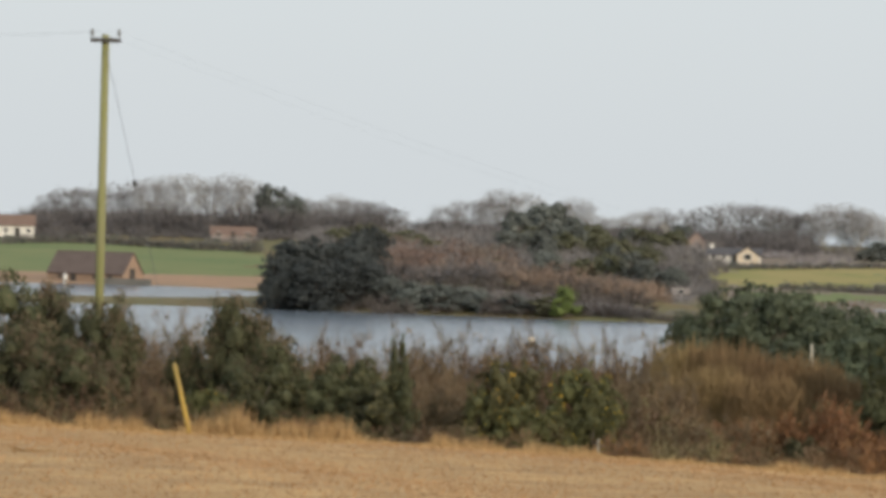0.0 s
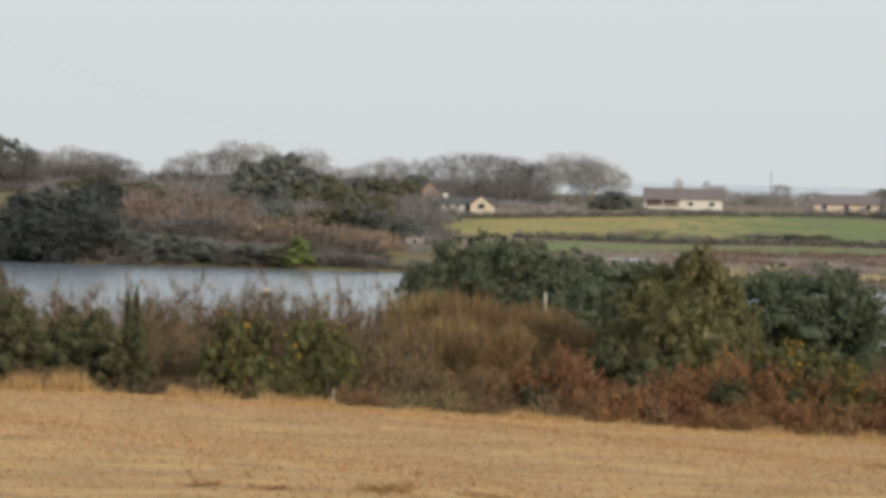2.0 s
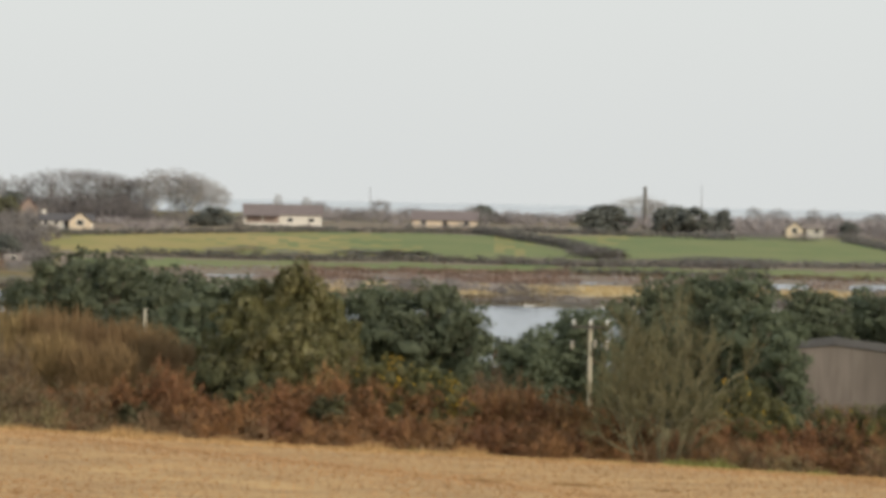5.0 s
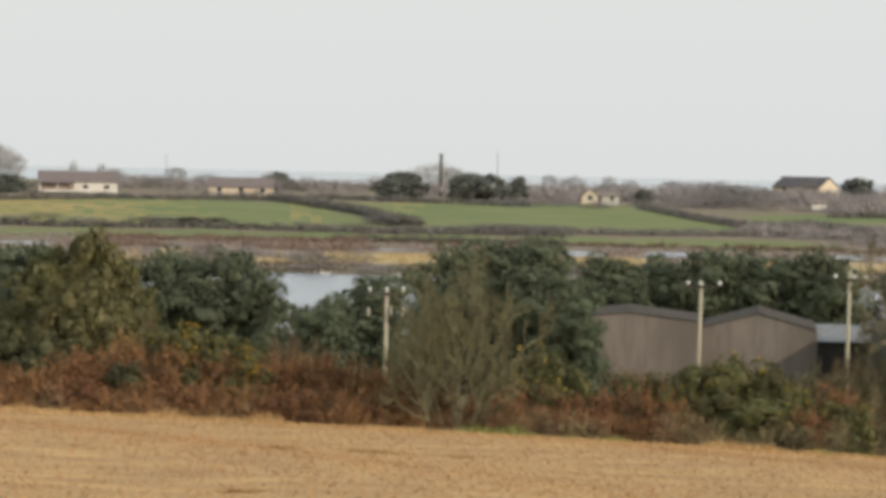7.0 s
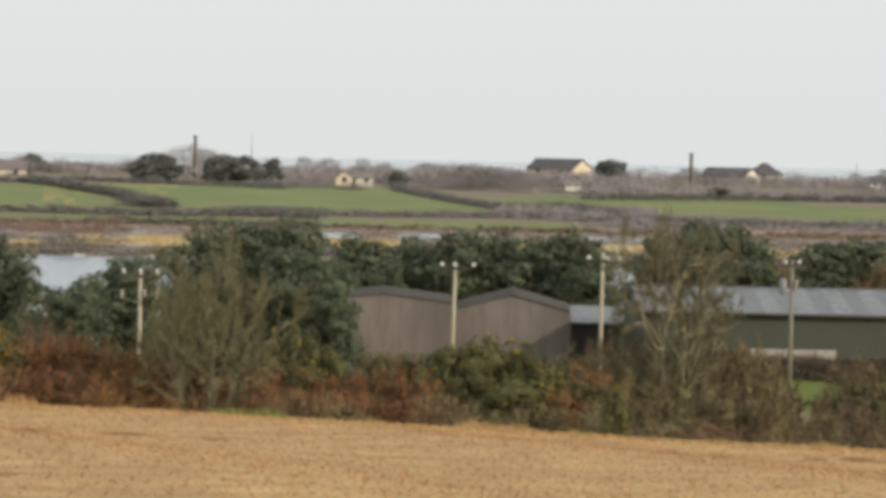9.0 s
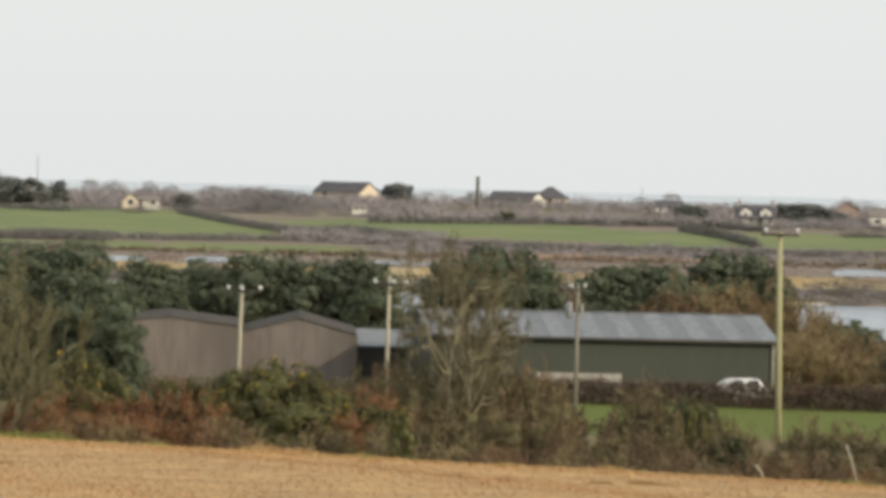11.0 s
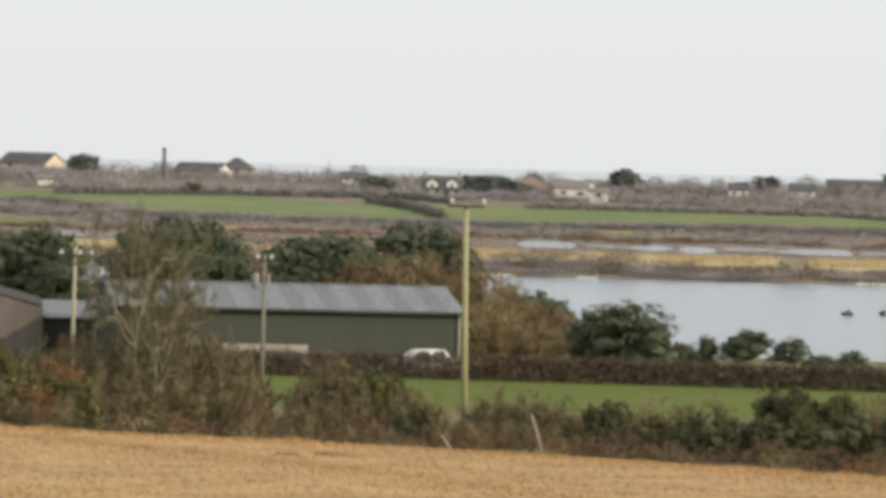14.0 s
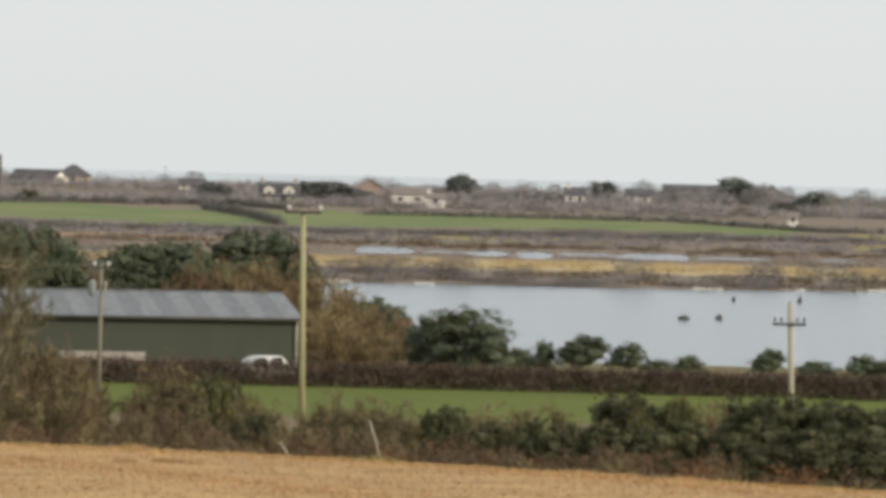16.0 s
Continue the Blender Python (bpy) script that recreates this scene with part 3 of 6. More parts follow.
def leafy(seed, bark, leaf, shape="round", boughs=9, subs=9, count=8000, size=0.028, extra=None, extra_share=0.0, lean=0.0, trunk=0.3, low=0.1, flat=0.7, reach=(0.15, 0.24), core=0.62, ragged=0.5):
    """An evergreen: a trunk, limbs and separate boughs, each a cluster of leafy lumps; extra: a second leaf or flower on the upper side."""
    rng = np.random.default_rng(seed)
    cs, rs, hearts = [], [], []
    wood = [(*tube_arrays(limb((0, 0, -0.03), (lean * 0.4, 0, max(trunk, 0.35) + 0.3), rng.normal(size=3) * 0.02), (0.022, 0.018, 0.013, 0.006), 6), 0)]
    inner = []
    for i in range(boughs):
        f = (i + rng.uniform(0.1, 0.9)) / boughs
        z = low + (0.9 - low) * f
        if shape == "cone":
            r = 0.36 * (1 - f) ** 0.75
        elif shape == "pine":
            r = 0.36 * math.sin(math.pi * min(1, 0.28 + 0.66 * f)) ** 0.7
        elif shape == "bush":
            r = 0.36 * math.sqrt(1 - 0.85 * f ** 4)
        elif shape == "dome":
            r = 0.36 * math.sqrt(max(0.02, 1 - f ** 2.2))
        else:
            r = 0.34 * math.sqrt(max(0.05, 1 - (2 * f - 0.95) ** 2))
        a, q = i * 2.4 + rng.uniform(-0.6, 0.6), r * math.sqrt(rng.uniform(0.35, 1))
        R = rng.uniform(*reach) * (0.8 if f > 0.8 else 1)
        c = np.array((q * math.cos(a) + lean * (f - 0.3), q * math.sin(a), max(z, R * flat * 0.8)))
        wood.append((*tube_arrays(limb((lean * 0.2, 0, min(c[2] * 0.7, trunk + 0.25)), c, rng.normal(size=3) * 0.02), (0.012, 0.009, 0.006, 0.003), 4), 0))
        if core:
            v = BALL_V * (1 + 0.22 * np.sin(BALL_V[:, :1] * 5 + seed + i) * np.cos(BALL_V[:, 1:2] * 4.3 + i)) * R * core * (1, 1, flat) + c
            v[:, 2] = np.maximum(v[:, 2], 0.0)
            inner.append((v, BALL_F, 0))
        for _ in range(subs):
            way = rng.normal(size=3) + (0, 0, 0.35)
            way /= np.linalg.norm(way)
            cs.append(c + way * R * rng.uniform(0.5, 1.1) * (1, 1, flat))
            rs.append(R * rng.uniform(0.16, 0.42))
            hearts.append(c)
    cs, rs, hearts = np.array(cs), np.array(rs), np.array(hearts)
    pick = rng.choice(len(cs), count, p=rs ** 2 / (rs ** 2).sum())
    off = cs[pick] - hearts[pick]
    off /= np.linalg.norm(off, axis=1, keepdims=True) + 1e-9
    way = rng.normal(size=(count, 3)) + off * 0.9
    way /= np.linalg.norm(way, axis=1, keepdims=True)
    p = cs[pick] + way * (rs[pick] * (1 + np.abs(rng.normal(size=count)) * ragged * rng.choice([0.3, 1], count) - 0.12))[:, None] * (1, 1, max(flat, 0.6))
    p[:, 2] = np.abs(p[:, 2])
    out = way + off * 0.5 + rng.normal(size=(count, 3)) * 0.8
    s = rng.uniform(0.6, 1.4, count) * size
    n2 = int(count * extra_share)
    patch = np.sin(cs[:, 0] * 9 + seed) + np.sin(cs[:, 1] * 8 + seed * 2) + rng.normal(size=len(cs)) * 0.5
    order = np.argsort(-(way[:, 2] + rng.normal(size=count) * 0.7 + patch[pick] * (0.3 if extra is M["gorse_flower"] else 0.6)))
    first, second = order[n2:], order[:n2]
    crown = inner + [(*facing_leaves(p[first], out[first], s[first], rng), 0)]
    how = unit(crown)
    parts = [("trunk", soup("trunk", fit_to(wood, *how), [bark])), ("crown", soup("crown", fit_to(crown, *how), [leaf]))]
    if n2:
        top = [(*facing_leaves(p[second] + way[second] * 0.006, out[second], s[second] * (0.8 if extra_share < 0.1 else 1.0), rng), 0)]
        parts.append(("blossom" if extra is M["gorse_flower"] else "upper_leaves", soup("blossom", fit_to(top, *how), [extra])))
    return parts


def thicket(seed, twig, stems=26, side=7, twigs=3200, width=0.006, leaf=None, leaf_count=0, leaf_size=0.02, upright=0.5, second=None, second_share=0.0):
    """A twiggy shrub: stems that fan out from the ground, side branches, fine twigs that fill a rounded crown, a few leaves."""
    rng = np.random.default_rng(seed)
    A, B, W = [], [], []
    for i in range(stems):
        a, r = i * 2.4 + rng.uniform(-0.5, 0.5), 0.42 * math.sqrt((i + 0.5) / stems)
        h = 0.86 * math.sqrt(max(0.08, 1 - (r / 0.47) ** 2)) * rng.uniform(0.7, 1.05)
        base = np.array((r * 0.4 * math.cos(a), r * 0.4 * math.sin(a), -0.03))
        end = np.array((r * math.cos(a), r * math.sin(a), h))
        path = limb(base, end, (0.12 * r * math.cos(a), 0.12 * r * math.sin(a), 0.08 * (1 - upright)), 4)
        for j in range(3):
            A.append(path[j]), B.append(path[j + 1]), W.append((0.016, 0.012, 0.009)[j])
        for j in range(side):
            t = rng.uniform(0.25, 1.0) * 3
            k = min(int(t), 2)
            st = path[k] + (path[k + 1] - path[k]) * (t - k)
            way = rng.normal(size=3) * 0.8 + np.array((math.cos(a), math.sin(a), 0)) * 0.35 + (0, 0, upright)
            A.append(st), B.append(st + way / np.linalg.norm(way) * rng.uniform(0.1, 0.24)), W.append(0.007)
    A, B, W = np.array(A), np.array(B), np.array(W)
    thin = W < 0.01
    pick = rng.choice(np.nonzero(thin)[0], twigs)
    a = A[pick] + (B[pick] - A[pick]) * rng.uniform(0.1, 1, (twigs, 1)) + rng.normal(size=(twigs, 3)) * 0.016
    w = (B[pick] - A[pick]) / np.linalg.norm(B[pick] - A[pick], axis=1, keepdims=True) * 0.7 + rng.normal(size=(twigs, 3)) * 0.55 + (0, 0, upright * 0.6)
    b = a + w / np.linalg.norm(w, axis=1, keepdims=True) * rng.uniform(0.05, 0.13, (twigs, 1))
    a[:, 2], b[:, 2] = np.abs(a[:, 2]), np.abs(b[:, 2])
    kind = (rng.random(twigs) < second_share).astype(int)
    wide = rng.uniform(0.6, 1.5, twigs) * width
    fine = [(*strips(a[kind == m], b[kind == m], wide[kind == m], rng), m) for m in (0, 1) if (kind == m).any()]
    how = unit(fine)
    mats = [twig, second or twig]
    parts = [("brushwood", soup("brushwood", fit_to([(*strips(A, B, W, rng), 0)] + fine, *how), mats))]
    if leaf_count:
        pick = rng.choice(np.nonzero(thin)[0], leaf_count)
        c = A[pick] + (B[pick] - A[pick]) * rng.uniform(0.2, 1.1, (leaf_count, 1)) + rng.normal(size=(leaf_count, 3)) * 0.035
        c[:, 2] = np.abs(c[:, 2])
        out = c * (1, 1, 0.6) + rng.normal(size=c.shape) * 0.3
        parts.append(("foliage", soup("foliage", fit_to([(*facing_leaves(c, out, rng.uniform(0.6, 1.5, leaf_count) * leaf_size, rng), 0)], *how), [leaf])))
    return parts


class Kind:
    """Plants of one kind: a few grown shapes, set out at their own size."""

    def __init__(self, name, label, category, group, builders, spread=1.0, grow=1.0):
        self.name, self.label, self.category, self.group, self.builders = name, label, category, group, builders
        self.made, self.count, self.spread, self.grow = {}, 0, spread, grow

    def put(self, u, v, w, d, label="", turn=None, sink=0.05):
        k = self.count % len(self.builders)
        self.count += 1
        x, y = spot(u, d)
        g = gz(u, d) - sink
        wide, tall = self.spread * w * d / K, max(height(v, d) - g, 0.4) * self.grow
        rng = random.Random(self.count * 7 + k)
        m = pose(x, y, g, 0, 0, rng.uniform(0, 360) if turn is None else turn) @ Matrix.Diagonal((wide, wide, tall, 1))
        if k not in self.made:
            root = tagged(new(self.name), self.label, self.category, self.group)
            for nm, me in self.builders[k]():
                part(nm, me, root, "", "" if nm == "trunk" else "stuff")
            root.matrix_basis = m
            self.made[k] = root
        else:
            s = self.made[k].scale
            root = copy_thing(self.made[k], m @ Matrix.Diagonal((1 / s[0], 1 / s[1], 1 / s[2], 1)))
        if label:
            tagged(root, label)
        return root


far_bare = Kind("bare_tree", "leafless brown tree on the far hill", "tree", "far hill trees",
                [lambda s=s: bare_tree(s, M["bark"], M["hazed_far_twig"], 0.1, (0.12, 0.86), 8, 2200, 0.0165, 0.008, reach=(0.03, 0.07), dome=(0.48, 0.5)) for s in (1, 2, 3, 4)], 1.3, 1.08)
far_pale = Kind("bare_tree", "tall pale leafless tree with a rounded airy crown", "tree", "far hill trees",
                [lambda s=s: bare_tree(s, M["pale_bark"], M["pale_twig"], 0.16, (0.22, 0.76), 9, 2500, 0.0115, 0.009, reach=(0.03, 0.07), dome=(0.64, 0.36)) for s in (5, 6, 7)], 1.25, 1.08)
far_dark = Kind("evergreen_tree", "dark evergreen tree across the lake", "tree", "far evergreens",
                [lambda s=s: leafy(s, M["bark"], M["hazed_pine_leaf"], "dome", 12, 12, 2600, 0.05, low=0.06, reach=(0.17, 0.26)) for s in (11, 12, 13)], 1.2)
far_cypress = Kind("evergreen_tree", "tall blackish evergreen at the headland's tip", "tree", "far evergreens",
                   [lambda s=s: leafy(s, M["bark"], M["cypress_leaf"], "dome", 16, 14, 3400, 0.042, low=0.06, reach=(0.17, 0.26), core=0.5, ragged=0.5) for s in (14, 15)], 1.3)
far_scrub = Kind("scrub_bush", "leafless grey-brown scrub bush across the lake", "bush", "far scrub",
                 [lambda s=s, m=m: bare_tree(s, M[m], M[m], 0.08, (0.1, 0.86), 8, 1100, 0.02, 0.01, reach=(0.04, 0.1), dome=(0.36, 0.6)) for s, m in ((21, "hazed_mauve_twig"), (22, "hazed_wood_twig"), (23, "hazed_mauve_twig"), (24, "hazed_far_twig"))], 1.45)
far_brown = Kind("scrub_bush", "leafless russet scrub bush on the wooded headland", "bush", "headland scrub",
                 [lambda s=s: bare_tree(s, M["hazed_russet_twig"], M["hazed_russet_twig"], 0.08, (0.1, 0.86), 8, 1300, 0.02, 0.01, reach=(0.04, 0.1), dome=(0.36, 0.6)) for s in (24, 25, 26)], 1.4)
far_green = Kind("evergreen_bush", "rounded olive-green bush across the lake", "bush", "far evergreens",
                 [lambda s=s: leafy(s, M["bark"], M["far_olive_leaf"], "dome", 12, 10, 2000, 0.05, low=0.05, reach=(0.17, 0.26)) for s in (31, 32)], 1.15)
far_bright = Kind("evergreen_bush", "bright olive-green bush at the water's edge", "bush", "far evergreens",
                  [lambda: leafy(33, M["bark"], M["bright_leaf"], "dome", 12, 10, 2000, 0.05, low=0.05, reach=(0.17, 0.26))], 1.15)
bank_shrub = Kind("bank_shrub", "rounded leafless shrub on the far lake bank", "bush", "far scrub",
                  [lambda s=s: bare_tree(s, M["hazed_wood_twig"], M["hazed_wood_twig"], 0.08, (0.1, 0.86), 8, 1200, 0.02, 0.01, reach=(0.04, 0.1), dome=(0.36, 0.6)) for s in (27, 28)], 1.3)
pine = Kind("pine_tree", "dark green pine with spreading boughs beside the farmyard", "tree", "pine shelter belt",
            [lambda s=s: leafy(s, M["bark"], M["pine_leaf"], "pine", 24, 14, 7000, 0.025, low=0.06, flat=0.5, reach=(0.12, 0.21), ragged=0.7) for s in (41, 42, 43, 44)], 1.55)
ivy_tree = Kind("ivy_tree", "tree smothered in olive-green ivy behind the hedge", "tree", "hedgerow trees",
                [lambda s=s: leafy(s, M["pale_bark"], M["ivy_leaf"], "round", 16, 16, 11000, 0.023, M["gorse_leaf"], 0.3, low=0.12, reach=(0.17, 0.27), flat=0.75, ragged=0.22) for s in (51, 52, 53)], 1.2)
thorn_tree = Kind("thorn_tree", "dense dark thorn grown over with ivy in the hedge", "tree", "hedgerow trees",
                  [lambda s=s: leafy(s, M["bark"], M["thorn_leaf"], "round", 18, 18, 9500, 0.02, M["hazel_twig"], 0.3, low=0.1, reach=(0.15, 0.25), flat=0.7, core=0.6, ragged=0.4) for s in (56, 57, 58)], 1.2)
ivy_top = Kind("ivy_tree", "tall tree with an ivy-clad crown behind the hedge", "tree", "hedgerow trees",
               [lambda s=s: leafy(s, M["pale_bark"], M["ivy_leaf"], "round", 14, 14, 8500, 0.026, M["gorse_leaf"], 0.35, low=0.5, trunk=0.5, reach=(0.18, 0.28), flat=0.42, ragged=0.22) for s in (54, 55)], 1.15)
gorse = Kind("gorse_bush", "dark green gorse bush with yellow blossom in the hedge", "bush", "field hedge",
             [lambda s=s: leafy(s, M["bark"], M["gorse_leaf"], "bush", 16, 16, 6500, 0.026, M["gorse_flower"], 0.03, low=0.1, reach=(0.15, 0.25), flat=0.85, ragged=0.25) for s in (61, 62, 63)], 1.2)
gorse_bright = Kind("gorse_bush", "gorse bush crowned with bright yellow blossom in the hedge", "bush", "field hedge",
                    [lambda: leafy(64, M["bark"], M["gorse_leaf"], "dome", 14, 12, 6000, 0.024, M["gorse_flower"], 0.07, low=0.04, ragged=0.25)], 1.2)
thorn = Kind("evergreen_bush", "dense dark green bush in the field hedge", "bush", "field hedge",
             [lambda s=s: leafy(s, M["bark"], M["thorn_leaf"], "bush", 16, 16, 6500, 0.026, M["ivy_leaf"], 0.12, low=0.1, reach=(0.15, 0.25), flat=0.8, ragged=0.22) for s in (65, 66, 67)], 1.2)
bramble = Kind("bramble_thicket", "rust-brown bramble thicket at the field edge", "bush", "field hedge",
               [lambda s=s: thicket(s, M["rust_twig"], 22, 7, 2600, 0.011, M["dead_leaf"], 2200, 0.026, 0.3, M["brown_twig"], 0.4) for s in (71, 72, 73)], 1.3)
brown_bush = Kind("leafless_bush", "tangled leafless brown bush at the field edge", "bush", "field hedge",
                  [lambda s=s: thicket(s, M["brown_twig"], 20, 7, 3000, 0.0095, M["ivy_leaf"], 500, 0.026, 0.5, M["hazel_twig"], 0.5) for s in (74, 75, 76)], 1.3)
gold_bush = Kind("willow_scrub", "golden-brown leafless willow scrub", "bush", "willow scrub",
                 [lambda s=s: bare_tree(s, M["brown_twig"], M["gold_twig"], 0.06, (0.15, 0.8), 18, 9000, 0.0085, 0.009, 1.3, reach=(0.06, 0.15), dome=(0.42, 0.5)) for s in (77, 78)], 1.3, 1.1)
grey_bush = Kind("leafless_bush", "airy brown leafless bush between hedge and lake", "bush", "lakeside scrub",
                 [lambda s=s: thicket(s, M["hazel_twig"], 26, 8, 5200, 0.0062, None, 0, 0.02, 0.35, M["brown_twig"], 0.35) for s in (79, 80)], 1.3)
russet_bush = Kind("leafless_bush", "leafless russet scrub behind the farm shed", "bush", "lakeside scrub",
                   [lambda s=s: thicket(s, M["brown_twig"], 26, 9, 4500, 0.0085, None, 0, 0.02, 0.5, M["olive_twig"], 0.4) for s in (84, 85)], 1.35)
olive_bush = Kind("leafless_bush", "tangled olive-brown bush in the field hedge", "bush", "field hedge",
                  [lambda s=s: thicket(s, M["olive_twig"], 20, 7, 2800, 0.0095, M["ivy_leaf"], 1500, 0.024, 0.5, M["hazel_twig"], 0.4) for s in (81, 82, 83)], 1.3)
wind_tree = Kind("windswept_tree", "small windswept evergreen tree on a thin trunk by the lake", "tree", "lakeside trees",
                 [lambda s=s: leafy(s, M["bark"], M["pine_leaf"], "round", 12, 12, 5000, 0.027, lean=0.12, low=0.36, trunk=0.4, reach=(0.2, 0.28), ragged=0.2) for s in (91, 92)], 1.25)
lake_tree = Kind("evergreen_tree", "broad dark evergreen tree standing by the lake", "tree", "lakeside trees",
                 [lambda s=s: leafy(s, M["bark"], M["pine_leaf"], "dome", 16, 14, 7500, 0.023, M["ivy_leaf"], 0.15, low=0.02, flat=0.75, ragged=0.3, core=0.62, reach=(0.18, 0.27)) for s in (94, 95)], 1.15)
willow = Kind("willow_tree", "leafless olive-barked willow with upswept branches", "tree", "hedgerow trees",
              [lambda: forked_tree(101, M["willow_bark"], M["ash_twig"], 15, 0.33, (0.45, 0.98), (5, 4), 0.5, 0.7, 0.01, 5600, 0.0044, (0.05, 0.12))])
ash_tree = Kind("bare_tree", "leafless pale-trunked tree with several forking stems", "tree", "hedgerow trees",
                [lambda s=s: forked_tree(s, M["ash_bark"], M["ash_twig"], 3, 0.07, (0.5, 1.0), (6, 5, 3), 0.55, 0.2, 0.014, 7200, 0.0032, (0.03, 0.08)) for s in (102, 105)])


def hedge(name, label, group, stops, twig, leaf=None, thick=1.0, twigs=120, leaf_n=0, width=0.06, leaf_size=0.16, seed=1, uneven=0.28):
    """A run of hedge through (bearing, distance, height) stops, twiggy and uneven."""
    rng = np.random.default_rng(seed)
    pieces, wood = [], []
    for (u0, d0, h0), (u1, d1, h1) in zip(stops[:-1], stops[1:]):
        p0, p1 = np.array(spot(u0, d0)), np.array(spot(u1, d1))
        run = float(np.linalg.norm(p1 - p0))
        n = int(run * twigs)
        t = rng.random(n)
        lump = 1 - uneven + uneven * np.sin(t * run * 1.1 + rng.random() * 6) * np.sin(t * run * 0.37 + rng.random() * 6)
        h = (h0 + (h1 - h0) * t) * lump
        xy = p0 + (p1 - p0) * t[:, None] + rng.normal(size=(n, 2)) * thick * 0.4
        g = ground_z(xy[:, 0], xy[:, 1])
        a = np.column_stack([xy, g + h * rng.uniform(0.0, 0.85, n)])
        w = rng.normal(size=(n, 3)) * (1, 1, 0.5) + (0, 0, 0.9)
        b = a + w / np.linalg.norm(w, axis=1, keepdims=True) * (h * rng.uniform(0.2, 0.5, n))[:, None]
        pieces.append((*strips(a, b, rng.uniform(0.6, 1.4, n) * width, rng), 0))
        m = max(2, int(run * 1.5))
        s = rng.random(m)
        q = p0 + (p1 - p0) * s[:, None] + rng.normal(size=(m, 2)) * thick * 0.25
        gq = ground_z(q[:, 0], q[:, 1])
        hq = (h0 + (h1 - h0) * s) * 0.8
        a2 = np.column_stack([q, gq - 0.1])
        wood.append((*strips(a2, a2 + np.column_stack([rng.normal(size=(m, 2)) * 0.3, hq]), width * 1.8, rng), 0))
        if leaf_n:
            n = int(run * leaf_n)
            t = rng.random(n)
            lump = 1 - uneven + uneven * np.sin(t * run * 1.1) * np.sin(t * run * 0.37)
            xy = p0 + (p1 - p0) * t[:, None] + rng.normal(size=(n, 2)) * thick * 0.42
            c = np.column_stack([xy, ground_z(xy[:, 0], xy[:, 1]) + (h0 + (h1 - h0) * t) * lump * rng.uniform(0.05, 1, n)])
            pieces.append((*leaves(c, rng.uniform(0.6, 1.4, n) * leaf_size, rng), 1))
    x, y = spot(stops[0][0], stops[0][1])
    root = tagged(new(name), label, "hedge", group)
    part("brushwood", soup("brushwood", wood, [M["bark"]]), root, "", "stuff")
    part("foliage", soup("foliage", pieces, [twig, leaf or twig]), root, "", "stuff")
    return root


# ---- buildings ----
def gable_body(bm, x0, x1, y0, y1, wall, ridge, along_x=True):
    """Walls with pointed ends, ridge along x or y."""
    xm, ym = (x0 + x1) / 2, (y0 + y1) / 2
    b = [bm.verts.new(p) for p in ((x0, y0, -0.3), (x1, y0, -0.3), (x1, y1, -0.3), (x0, y1, -0.3))]
    t = [bm.verts.new(p) for p in ((x0, y0, wall), (x1, y0, wall), (x1, y1, wall), (x0, y1, wall))]
    r = [bm.verts.new(p) for p in (((x0, ym, ridge), (x1, ym, ridge)) if along_x else ((xm, y0, ridge), (xm, y1, ridge)))]
    bm.faces.new(b[::-1])
    if along_x:
        bm.faces.new((b[0], b[1], t[1], t[0])), bm.faces.new((b[2], b[3], t[3], t[2]))
        bm.faces.new((b[1], b[2], t[2], r[1], t[1])), bm.faces.new((b[3], b[0], t[0], r[0], t[3]))
        bm.faces.new((t[0], t[1], r[1], r[0])), bm.faces.new((t[2], t[3], r[0], r[1]))
    else:
        bm.faces.new((b[0], b[1], t[1], r[0], t[0])), bm.faces.new((b[2], b[3], t[3], r[1], t[2]))
        bm.faces.new((b[1], b[2], t[2], t[1])), bm.faces.new((b[3], b[0], t[0], t[3]))
        bm.faces.new((t[1], t[2], r[1], r[0])), bm.faces.new((t[3], t[0], r[0], r[1]))


def roof_slab(name, a, b, c, d, thick, material, parent, label=""):
    """A flat slab with corners a b (eave) and c d (ridge), thick upwards."""
    bm = bmesh.new()
    pts = [Vector(p) for p in (a, b, c, d)]
    nrm = (pts[1] - pts[0]).cross(pts[3] - pts[0]).normalized()
    if nrm.z < 0:
        nrm = -nrm
    lo = [bm.verts.new(p + nrm * 0.01) for p in pts]
    hi = [bm.verts.new(p + nrm * thick) for p in pts]
    bm.faces.new(lo[::-1]), bm.faces.new(hi)
    for i in range(4):
        bm.faces.new((lo[i], lo[(i + 1) % 4], hi[(i + 1) % 4], hi[i]))
    bmesh.ops.recalc_face_normals(bm, faces=bm.faces[:])
    return part(name, bm_mesh(name, bm, material), parent, label)


